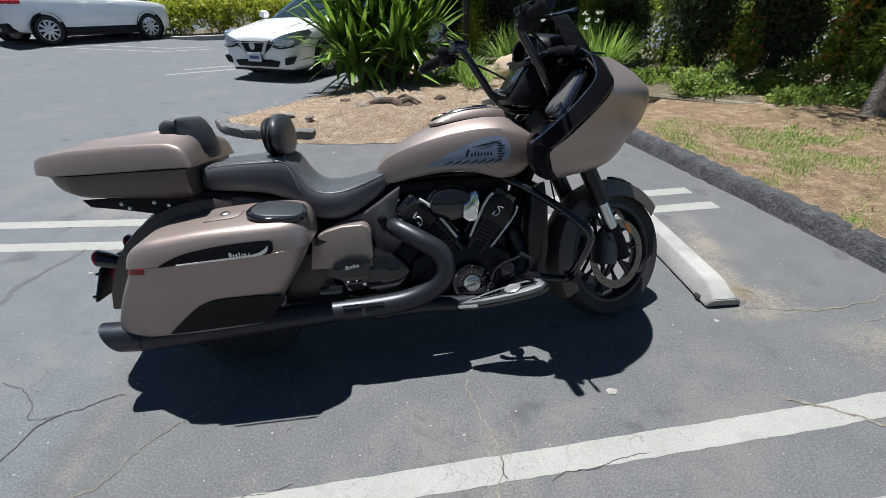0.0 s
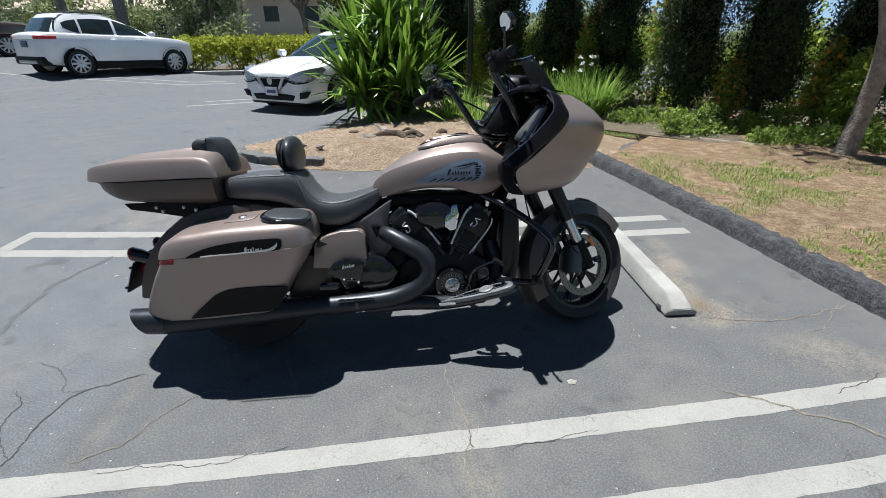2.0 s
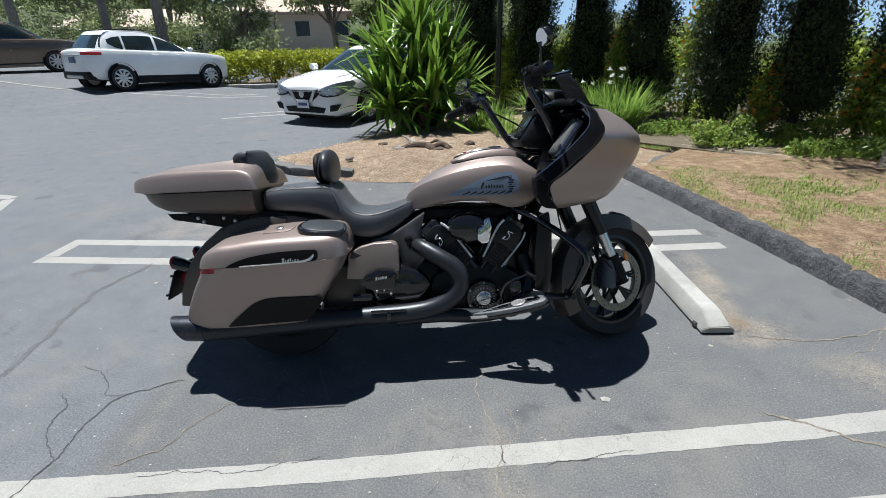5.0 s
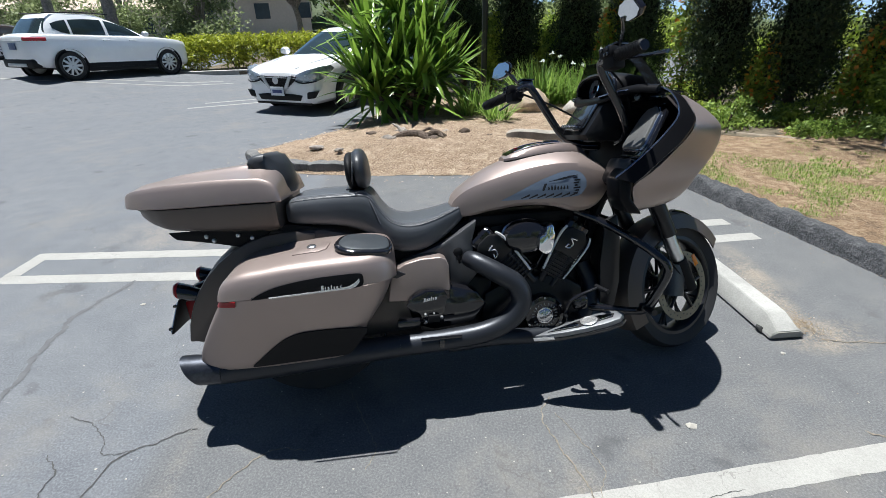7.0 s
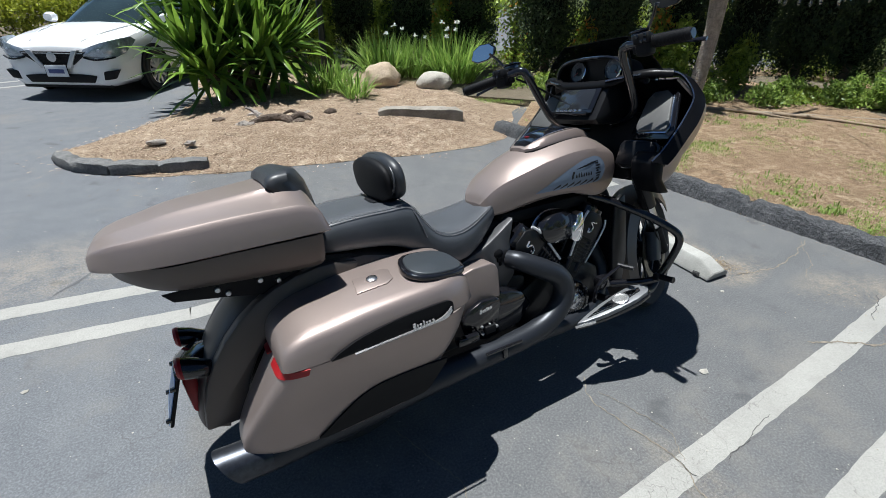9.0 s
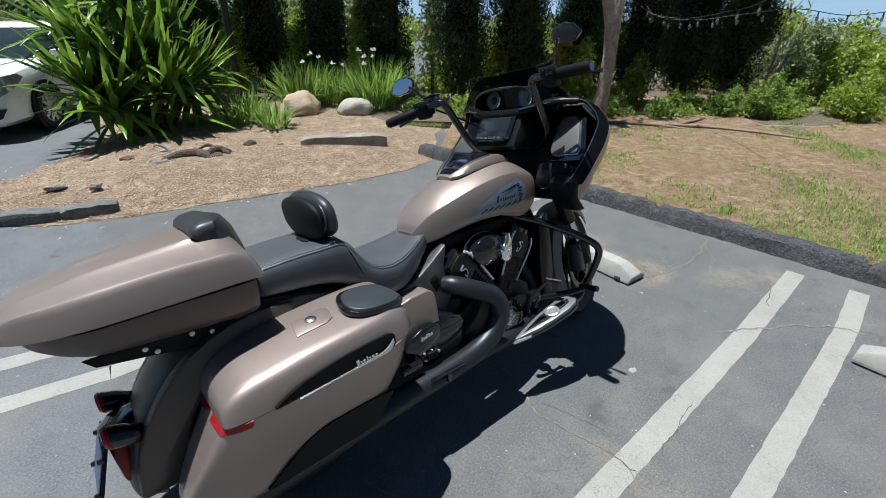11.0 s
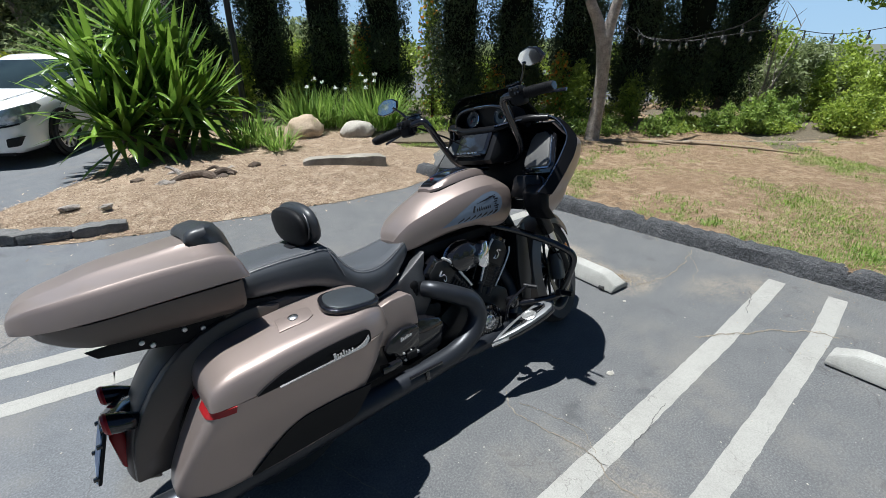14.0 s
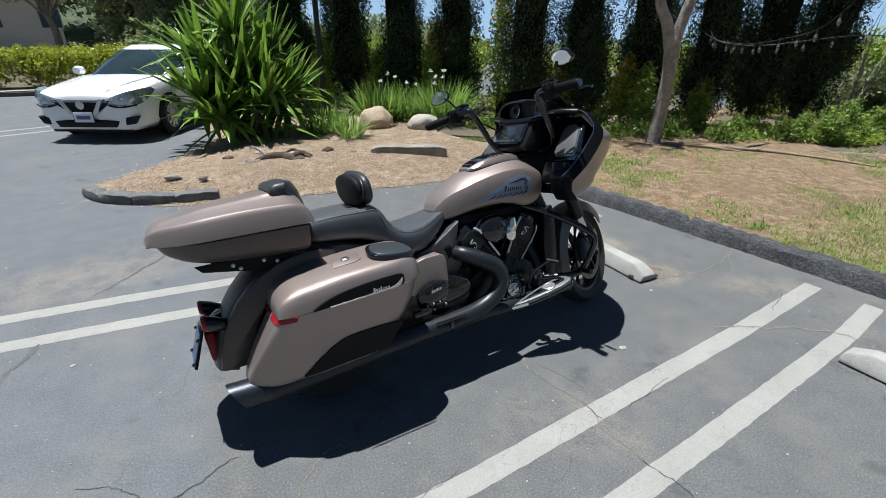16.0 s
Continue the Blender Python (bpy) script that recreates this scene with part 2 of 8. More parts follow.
def box(size, at=(0, 0, 0), bevel=0.0, seg=2):
    bm = bmesh.new()
    bmesh.ops.create_cube(bm, size=1.0)
    move(bm, Matrix.Translation(at) @ Matrix.Diagonal((*size, 1)))
    if bevel:
        bmesh.ops.bevel(bm, geom=bm.edges[:], offset=bevel, segments=seg, affect="EDGES", profile=0.5)
    return bm


def prism(outline, lo, hi, axis="y", bevel=0.0, seg=2):
    """An outline of (a, b) pairs pushed from lo to hi along the axis; the pairs are (x, z), (x, y) or (y, z)."""
    bm = bmesh.new()
    put = {"y": lambda a, b, c: (a, c, b), "z": lambda a, b, c: (a, b, c), "x": lambda a, b, c: (c, a, b)}[axis]
    r0, r1 = [[bm.verts.new(put(a, b, c)) for a, b in outline] for c in (lo, hi)]
    bm.faces.new(r0), bm.faces.new(r1[::-1])
    for i in range(len(outline)):
        j = (i + 1) % len(outline)
        bm.faces.new((r0[i], r1[i], r1[j], r0[j]))
    bmesh.ops.recalc_face_normals(bm, faces=bm.faces)
    if bevel:
        bmesh.ops.bevel(bm, geom=bm.edges[:], offset=bevel, segments=seg, affect="EDGES", profile=0.5, clamp_overlap=True)
    return bm


def loft(rings, caps=True, closed=True):
    bm = bmesh.new()
    vs = [[bm.verts.new(p) for p in r] for r in rings]
    for a, b in zip(vs, vs[1:]):
        n = len(a)
        for i in range(n if closed else n - 1):
            j = (i + 1) % n
            bm.faces.new((a[i], a[j], b[j], b[i]))
    if caps and closed:
        bm.faces.new(vs[0][::-1]), bm.faces.new(vs[-1])
    bmesh.ops.remove_doubles(bm, verts=bm.verts, dist=1e-5)
    return bm


def curve_points(pts, steps=6):
    """Points along a smooth curve through pts (tuples of any length)."""
    p = [Vector(q) for q in pts]
    p = [p[0] * 2 - p[1]] + p + [p[-1] * 2 - p[-2]]
    out = []
    for a, b, c, d in zip(p, p[1:], p[2:], p[3:]):
        for k in range(steps):
            t = k / steps
            out.append(0.5 * ((2 * b) + (c - a) * t + (2 * a - 5 * b + 4 * c - d) * t * t + (3 * b - a - 3 * c + d) * t ** 3))
    return out + [p[-2]]


def spline_rows(rows, steps=5):
    """Smooth rows of numbers, as many columns as given."""
    a = np.array(rows, float)
    a = np.vstack([2 * a[0] - a[1], a, 2 * a[-1] - a[-2]])
    out = []
    for k in range(len(a) - 3):
        p, q, r, s = a[k:k + 4]
        for i in range(steps):
            t = i / steps
            out.append(0.5 * (2 * q + (r - p) * t + (2 * p - 5 * q + 4 * r - s) * t * t + (3 * q - p - 3 * r + s) * t ** 3))
    return [list(v) for v in out] + [list(a[-2])]


def tube(pts, radius, sides=12, steps=6, smooth=True, flat=1.0):
    """A round bar through pts; radius is one number or one for each point."""
    rad = list(radius) if isinstance(radius, (list, tuple)) else [radius] * len(pts)
    path = [(*p, r) for p, r in zip(pts, rad)]
    if smooth and len(pts) > 2:
        q = []
        xyz = curve_points([p[:3] for p in path], steps)
        for k, v in enumerate(xyz):
            i = min(k / steps, len(rad) - 1)
            a = int(min(i, len(rad) - 2)) if len(rad) > 1 else 0
            q.append((v, rad[a] + (rad[a + 1] - rad[a]) * (i - a)))
    else:
        q = [(Vector(p[:3]), p[3]) for p in path]
    rings, side = [], None
    for k, (v, r) in enumerate(q):
        d = (q[min(k + 1, len(q) - 1)][0] - q[max(k - 1, 0)][0]).normalized()
        if side is None:
            side = d.orthogonal().normalized()
        side = (side - d * side.dot(d)).normalized()
        up = d.cross(side)
        rings.append([v + (side * math.cos(2 * math.pi * i / sides) + up * math.sin(2 * math.pi * i / sides) * flat) * r for i in range(sides)])
    return loft(rings)


def lathe(profile, sides=32, axis="y", caps=True):
    """Turns a profile of (radius, height) round the axis."""
    rings = []
    for r, h in profile:
        ring = []
        for i in range(sides):
            c, s = math.cos(2 * math.pi * i / sides) * max(r, 1e-4), math.sin(2 * math.pi * i / sides) * max(r, 1e-4)
            ring.append({"y": (c, h, s), "z": (c, s, h), "x": (h, c, s)}[axis])
        rings.append(ring)
    return loft(rings, caps)


def superring(x, yc, zc, w, h, n=2.6, sides=28, h2=None):
    """A rounded-square ring across x; h2: the half height below zc where it differs."""
    out = []
    for i in range(sides):
        a = 2 * math.pi * i / sides
        c, s = math.cos(a), math.sin(a)
        hh = h if s >= 0 or h2 is None else h2
        out.append((x, yc + w * math.copysign(abs(c) ** (2 / n), c), zc + hh * math.copysign(abs(s) ** (2 / n), s)))
    return out


def sheet(rows, thickness, smooth_in=True):
    """A grid of points made a shell of that thickness."""
    bm = loft(rows, caps=False, closed=False)
    bmesh.ops.recalc_face_normals(bm, faces=bm.faces)
    bmesh.ops.solidify(bm, geom=bm.faces[:], thickness=thickness)
    return bm


def blob(size, seed, rough=0.25, subdiv=3, freq=1.6):
    bm = bmesh.new()
    bmesh.ops.create_icosphere(bm, subdivisions=subdiv, radius=1.0)
    for v in bm.verts:
        k = 1 + rough * noise.noise(v.co * freq + Vector((seed * 7.3, seed * 3.1, 0))) + rough * 0.4 * noise.noise(v.co * freq * 3 + Vector((seed, 0, 0)))
        v.co = Vector((v.co.x * size[0], v.co.y * size[1], v.co.z * size[2])) * k
    return bm


# ---- ground, markings and kerbs ----
def kerb_x(y):
    """The foot of the kerb on the lawn's side."""
    return 2.66 - 0.158 * y - 0.012 * y * y


def ground_z(x, y):
    """The car park rises a little at its far side."""
    k = min(1.0, max(0.0, (y - 9) / 3))
    rise = k * float(np.interp(-x, [6.9, 8.15, 9.5, 11.2, 13.5, 20.0], [0.0, 0.11, 0.23, 0.33, 0.58, 0.70]))
    past = x * 0.547 + y * 0.837 - 10.5
    return rise - 0.10 * max(0.0, min(past, 400)) * min(1.0, max(0.0, (x - 1.0) / 6))


def ground_sheet():
    bm = bmesh.new()
    xs = [-900, -200, -60, -30, -20, -16, -13.5, -12, -11.2, -9.5, -8.15, -6.9, -5, 0, 1, 3, 5, 7, 9, 12, 16, 22, 30, 60, 200, 900]
    ys = [-900, -200, -60, -20, -8, -4, 0, 2, 4, 6, 9, 10, 11, 12, 13, 15, 18, 24, 40, 100, 300, 900]
    grid = [[bm.verts.new((x, y, ground_z(x, y))) for x in xs] for y in ys]
    for a, b in zip(grid, grid[1:]):
        for i in range(len(xs) - 1):
            bm.faces.new((a[i], a[i + 1], b[i + 1], b[i]))
    return tagged(obj("ground", bm, ASPHALT), "worn grey asphalt of a car park with fine cracks", "ground", kind="structure")


ground_sheet()


def stripe(pts, width, name="parking_line", z=0.0015):
    """A painted stripe with slightly uneven edges along pts."""
    bm = bmesh.new()
    rnd = random.Random(len(pts) * 31 + int(pts[0][0] * 100))
    rows = []
    for (ax, ay), (bx, by) in zip(pts, pts[1:]):
        a, b = Vector((ax, ay, z)), Vector((bx, by, z))
        d = (b - a).normalized()
        s = Vector((-d.y, d.x, 0)) * width / 2
        n = max(2, int((b - a).length / 0.04))
        for k in range(n + 1):
            p = a.lerp(b, k / n)
            p = p + Vector((0, 0, ground_z(p.x, p.y) * 1.02))
            rows.append((p + s * (1 + rnd.uniform(-0.05, 0.05)), p - s * (1 + rnd.uniform(-0.05, 0.05))))
    vs = [[bm.verts.new(p) for p in r] for r in rows]
    for a, b in zip(vs, vs[1:]):
        bm.faces.new((a[0], a[1], b[1], b[0]))
    return tagged(obj(name, bm, PAINT), "worn white painted parking stripe on the asphalt", "parking line", "parking stripes", "structure")


stripe([(-3.5, -0.735), (-1.5, -0.518), (-0.3, -0.393), (1.5, -0.165), (2.475, -0.018)], 0.102)
stripe([(-3.5, -1.18), (0.74, -0.627), (1.33, -0.547), (2.0, -0.452), (2.53, -0.345)], 0.100)
stripe([(-3.45, -1.12), (-3.45, -0.79)], 0.11, z=0.002)
stripe([(-3.04, 1.79), (-1.8, 1.75), (-1.03, 1.71), (2.05, 1.95)], 0.11)
stripe([(-3.04, 1.455), (-1.76, 1.41), (-1.28, 1.385), (2.11, 1.68)], 0.11)
stripe([(-2.985, 1.735), (-2.985, 1.51)], 0.11, z=0.002)
for ends in ([(-6.0, 3.35), (-4.62, 3.0)], [(-6.2, 2.9), (-4.4, 2.5)], [(-4.62, 2.95), (-4.42, 2.55)]):
    stripe(ends, 0.11)
for ends in ([(-9.4, 12.0), (-5.5, 12.6)], [(-9.2, 12.7), (-6.0, 13.2)], [(-4.9, 8.4), (-3.6, 8.9)], [(-4.8, 9.0), (-3.5, 9.5)], [(-13.5, 12.4), (-9.9, 12.0)]):
    stripe(ends, 0.10)


def crack(pts, width, material, name="crack", seed=1, z=0.0025):
    rnd = random.Random(seed)
    path = curve_points([(x, y, z) for x, y in pts], 22)
    bm = bmesh.new()
    rows = []
    for k, p in enumerate(path):
        d = (path[min(k + 1, len(path) - 1)] - path[max(k - 1, 0)]).normalized()
        s = Vector((-d.y, d.x, 0))
        q = p * 9 + Vector((seed * 3.7, 0, 0))
        p = p + s * (0.022 * noise.noise(q) + 0.010 * noise.noise(q * 3.3) + 0.005 * noise.noise(q * 9))
        w = width * 0.55 * rnd.uniform(0.35, 1.0) * min(1, k / 3 + 0.2, (len(path) - 1 - k) / 3 + 0.2)
        rows.append((bm.verts.new(p + s * w / 2), bm.verts.new(p - s * w / 2)))
    for a, b in zip(rows, rows[1:]):
        bm.faces.new((a[0], a[1], b[1], b[0]))
    return tagged(obj(name, bm, material), "thin irregular crack in the old asphalt", "crack", "cracks in the asphalt", "structure")


for s, (pts, w, m_) in enumerate([
    ([(0.30, -0.62), (0.285, -0.42), (0.30, -0.25), (0.24, -0.05), (0.22, 0.12), (0.26, 0.2)], 0.012, DUSTY),
    ([(0.33, -0.30), (0.37, -0.18), (0.33, -0.02), (0.26, 0.1)], 0.007, DUSTY),
    ([(0.30, -0.27), (0.32, -0.36)], 0.01, CRACK),
    ([(-1.47, -0.62), (-1.454, -0.532), (-1.425, -0.376), (-1.442, -0.146), (-1.367, 0.006), (-1.26, 0.055), (-1.17, 0.106)], 0.014, CRACK),
    ([(-1.425, -0.376), (-1.555, -0.255), (-1.60, -0.17), (-1.623, -0.081), (-1.70, 0.0)], 0.011, CRACK),
    ([(-1.367, 0.006), (-1.479, 0.0), (-1.56, 0.09), (-1.636, 0.165), (-1.744, 0.186)], 0.008, CRACK),
    ([(-1.188, -0.389), (-1.037, -0.305), (-0.963, -0.162), (-0.861, -0.036), (-0.704, -0.04)], 0.014, DUSTY),
    ([(-0.584, 0.274), (-0.50, 0.10), (-0.484, 0.043), (-0.434, -0.041), (-0.47, -0.135)], 0.008, DUSTY),
    ([(-1.066, -0.438), (-0.88, -0.42), (-0.71, -0.411), (-0.507, -0.374), (-0.388, -0.334)], 0.008, CRACK),
    ([(1.42, -0.06), (1.62, -0.17), (1.85, -0.30), (2.0, -0.42), (2.06, -0.52)], 0.030, DUSTY),
    ([(1.9, -0.10), (2.05, -0.05), (2.2, 0.02)], 0.010, CRACK),
    ([(1.66, 0.5), (1.9, 0.45), (2.2, 0.5), (2.5, 0.6)], 0.02, DUSTY),
    ([(2.0, 0.30), (2.25, 0.42), (2.45, 0.62)], 0.010, DUSTY),
    ([(-1.0, -1.4), (-0.9, -0.9), (-0.8, -0.55)], 0.008, CRACK),
    ([(0.42, -1.2), (0.36, -0.85), (0.30, -0.60)], 0.01, CRACK),
    ([(0.45, -0.36), (0.62, -0.33), (0.82, -0.27)], 0.007, CRACK),
]):
    crack(pts, w, m_, seed=s + 3)
crack([(-2.05, -0.25), (-2.10, 0.11), (-2.12, 0.35), (-2.19, 0.66), (-2.22, 1.0), (-2.1, 1.38)], 0.075, TAR, "tar_seam", 41, 0.002)
crack([(-1.95, 1.85), (-1.6, 2.3), (-1.1, 2.9)], 0.05, TAR, "tar_seam", 42, 0.002)


def chips():
    """Pale stone chips and dead leaves scattered over the asphalt."""
    rnd = random.Random(8)
    bm = bmesh.new()
    spots = [(0.78, 0.0, 0.022), (1.42, 0.40, 0.012), (-1.9, 1.08, 0.014)]
    spots += [(rnd.uniform(-3, 2.3), rnd.uniform(-1.4, 3.2), rnd.choice((0.001, 0.0014, 0.0018, 0.002, 0.0026, 0.0045))) for _ in range(1300)]
    for x, y, r in spots:
        a0 = rnd.uniform(0, 6)
        ring = [bm.verts.new((x + r * rnd.uniform(0.7, 1.2) * math.cos(a0 + k * 1.257) * 1.2, y + r * rnd.uniform(0.7, 1.2) * math.sin(a0 + k * 1.257), 0.003)) for k in range(5)]
        top = bm.verts.new((x, y, 0.003 + r * 0.5))
        for k in range(5):
            bm.faces.new((ring[k], ring[(k + 1) % 5], top))
    return tagged(obj("stone_chips", bm, surface("pale_chip", (0.36, 0.34, 0.30), 0.9)), "pale stone chips scattered on the asphalt", "stone chip", kind="stuff")


chips()


def litter():
    """Dry leaf bits and grit gathered at the wheel stops, along the kerb's foot and in cracks."""
    rnd = random.Random(18)
    vs, fs = [], []
    while len(fs) < 1700:
        kind = rnd.random()
        if kind < 0.40:
            y = rnd.uniform(-2.0, 3.2)
            x = kerb_x(y) - abs(rnd.gauss(0, 0.10))
        elif kind < 0.75:
            x, y = rnd.gauss(1.66, 0.045), rnd.gauss(0.60, 0.06)
        elif kind < 0.9:
            y = rnd.uniform(0.5, 1.6)
            x = rnd.gauss(1.80 - 0.17 * y, 0.045)
        else:
            x, y = rnd.gauss(2.0, 0.2), rnd.gauss(-0.25, 0.25)
        r, a = rnd.uniform(0.0012, 0.0036), rnd.uniform(0, 6.28)
        k = len(vs)
        for i, (u, v) in enumerate(((-1.3, -0.25), (1.3, -0.25), (1.5, 0.25), (-1.2, 0.25))):
            vs.append((x + r * (u * math.cos(a) - v * math.sin(a)), y + r * (u * math.sin(a) + v * math.cos(a)), 0.006 + 0.004 * rnd.random()))
        fs.append((k, k + 1, k + 2, k + 3))
    me = bpy.data.meshes.new("leaf_litter")
    me.from_pydata(vs, [], fs)
    me.materials.append(leaf_material("dry_litter", (0.14, 0.09, 0.05), (0.48, 0.38, 0.24), 0.9, 0))
    return tagged(new("leaf_litter", me), "dry leaf bits and grit gathered on the asphalt", "leaf litter", kind="stuff")


litter()


def kerb(path, width, height, name, label, seed, joints=()):
    """A rough asphalt or stone kerb along path, its foot on the first side."""
    rnd = random.Random(seed)
    pts = curve_points([(x, y, 0) for x, y in path], 22)
    rings = []
    for k, p in enumerate(pts):
        d = (pts[min(k + 1, len(pts) - 1)] - pts[max(k - 1, 0)]).normalized()
        s = Vector((d.y, -d.x, 0))
        j = 0.011
        cut = 0.6 if k in joints else 1.0
        sec = [(-0.02, -0.02), (0.0, height * 0.35), (width * 0.10, height * 0.8), (width * 0.28, height), (width * 0.6, height * 1.03), (width * 0.9, height * 0.96), (width * 1.05, -0.02)]
        rings.append([p + s * (a + rnd.uniform(-j, j)) + Vector((0, 0, max(-0.02, b * cut + (rnd.uniform(-j, j) if b > 0 else 0)))) for a, b in sec])
    return tagged(obj(name, loft(rings), KERB, 50), label, "kerb", kind="structure")


kerb([(kerb_x(y), y) for y in (3.75, 3.3, 2.6, 1.6, 0.6, -0.4, -1.5, -3.0, -4.5, -6.0)][::-1], 0.15, 0.115, "kerb", "rough dark asphalt kerb edging the lawn", 5, (40, 90, 120))


def lawn_sheet():
    """Dry lawn behind the kerb, rising a little towards the hedge."""
    bm = bmesh.new()
    rows = []
    for j in range(60):
        y = -6 + j * 0.19
        row = []
        for i in range(46):
            x = kerb_x(y) + 0.10 + max(0.0, y - 3.55) * 1.15 + (i / 45) ** 1.2 * 11
            z = 0.085 + 0.05 * min(1, i / 8) * (0.5 + noise.noise(Vector((x * 0.7, y * 0.7, 0)))) * 0.8
            row.append((x, y, z))
        rows.append(row)
    vs = [[bm.verts.new(p) for p in r] for r in rows]
    for a, b in zip(vs, vs[1:]):
        for i in range(45):
            bm.faces.new((a[i], a[i + 1], b[i + 1], b[i]))
    return tagged(obj("lawn", bm, LAWN, 60), "dry patchy lawn with straw and green grass", "lawn", kind="structure")


lawn_sheet()
tagged(obj("soil", joined(prism([(2.2, 5.3), (4.9, 3.0), (9.0, -1.5), (12.5, -5.5), (14.5, -3), (11.2, 3.4), (6.5, 8.2), (2.0, 11.0), (-1.0, 11.0), (-1.0, 8.2)], 0.02, 0.10, "z")), SOIL), "dark garden soil under the hedge", "soil", kind="structure")


# ---- planting bed ----
BED = [(-2.42, 4.75), (-2.30, 4.30), (-1.95, 3.88), (-1.50, 3.62), (-1.02, 3.50), (-0.3, 3.42), (0.4, 3.34), (1.1, 3.30), (1.75, 3.42), (2.15, 3.75), (2.55, 4.4), (3.0, 5.2), (3.0, 8.5), (-0.9, 8.5), (-1.05, 7.3), (-1.35, 6.2), (-1.85, 5.4)]


def inside(x, y, poly):
    odd = False
    for (ax, ay), (bx, by) in zip(poly, poly[1:] + poly[:1]):
        if (ay > y) != (by > y) and x < (bx - ax) * (y - ay) / (by - ay) + ax:
            odd = not odd
    return odd


def edge_distance(x, y, poly):
    best = 9.0
    for (ax, ay), (bx, by) in zip(poly, poly[1:] + poly[:1]):
        dx, dy = bx - ax, by - ay
        t = min(1, max(0, ((x - ax) * dx + (y - ay) * dy) / (dx * dx + dy * dy)))
        best = min(best, math.hypot(x - ax - t * dx, y - ay - t * dy))
    return best


def bed_height(x, y):
    d = edge_distance(x, y, BED)
    k = min(1.0, d / 1.1)
    return 0.012 + 0.12 * k * k * (3 - 2 * k) + 0.02 * noise.noise(Vector((x * 1.6, y * 1.6, 3))) * min(1, d * 3)


def bed_sheet():
    bm = bmesh.new()
    rim = [bm.verts.new((x + 0.04 * noise.noise(Vector((x * 4, y * 4, 0))), y + 0.05 * noise.noise(Vector((x * 5, y * 5, 4))), 0.004)) for x, y, _ in curve_points([(x, y, 0) for x, y in BED + BED[:1]], 7)[:-1]]
    face = bm.faces.new(rim)
    bmesh.ops.triangulate(bm, faces=[face])
    for _ in range(4):
        bmesh.ops.subdivide_edges(bm, edges=[e for e in bm.edges if e.calc_length() > 0.22], cuts=1)
        bmesh.ops.triangulate(bm, faces=bm.faces)
    outer = {v for e in bm.edges if len(e.link_faces) == 1 for v in e.verts}
    for v in bm.verts:
        if v not in outer:
            v.co.z = bed_height(v.co.x, v.co.y)
    return tagged(obj("planting_bed", bm, MULCH, 60), "mounded planting bed covered in bark mulch", "planting bed", kind="structure")


bed_sheet()


def chip_litter():
    """Loose bark chips over the bed and spilling on the asphalt."""
    rnd = random.Random(4)
    vs, fs = [], []
    while len(fs) < 15000:
        x, y = rnd.uniform(-2.7, 2.3), rnd.uniform(3.1, 6.6)
        d = edge_distance(x, y, BED)
        if not inside(x, y, BED) and rnd.random() > 0.30 * math.exp(-d * 9):
            continue
        z = bed_height(x, y) + 0.004 if inside(x, y, BED) else 0.006
        l, w, a, t = rnd.uniform(0.005, 0.022), rnd.uniform(0.002, 0.005), rnd.uniform(0, 6.28), rnd.uniform(-0.5, 0.5)
        c, s = math.cos(a), math.sin(a)
        k = len(vs)
        for i, j in ((-1, -1), (1, -1), (1, 1), (-1, 1)):
            vs.append((x + i * l * c - j * w * s, y + i * l * s + j * w * c, z + i * l * t * 0.5 + 0.004))
        fs.append((k, k + 1, k + 2, k + 3))
    me = bpy.data.meshes.new("bark_chips")
    me.from_pydata(vs, [], fs)
    m, n, l, b = shader("bark_chip")
    l.new(ramp(n, l, n.new("ShaderNodeNewGeometry").outputs["Random Per Island"], [(0, (0.08, 0.05, 0.03)), (0.5, (0.30, 0.205, 0.13)), (1, (0.62, 0.51, 0.38))]), b.inputs["Base Color"])
    b.inputs["Roughness"].default_value = 0.9
    me.materials.append(m)
    return tagged(new("bark_chips", me), "loose bark chips on the planting bed", "bark chips", kind="stuff")


chip_litter()

BARK = surface("grey_bark", (0.34, 0.30, 0.265), 0.95, var=0.55, scale=11, fine=45, relief=1.0, depth=0.03)
DARK_BARK = surface("dark_bark", (0.11, 0.08, 0.06), 0.95, var=0.3, scale=6, fine=40, relief=1.0, depth=0.03)
TIMBER = surface("old_charred_timber", (0.15, 0.148, 0.145), 0.9, var=0.5, scale=9, fine=60, relief=0.9, depth=0.02)
ROCK = surface("buff_rock", (0.46, 0.36, 0.26), 0.9, var=0.25, scale=5, fine=40, relief=0.8, depth=0.02)
GREY_ROCK = surface("grey_rock", (0.42, 0.39, 0.34), 0.9, var=0.2, scale=5, fine=40, relief=0.8, depth=0.02)

tagged(obj("boulder", move(blob((0.29, 0.22, 0.22), 3, 0.22), Matrix.Translation((1.36, 6.20, 0.22))), ROCK, 60), "buff sandstone boulder in the bed", "boulder", "boulders in the bed")
tagged(obj("boulder", move(blob((0.28, 0.22, 0.16), 9, 0.16), Matrix.Translation((2.08, 5.85, 0.19))), GREY_ROCK, 60), "rounded pale grey boulder in the bed", "boulder", "boulders in the bed")


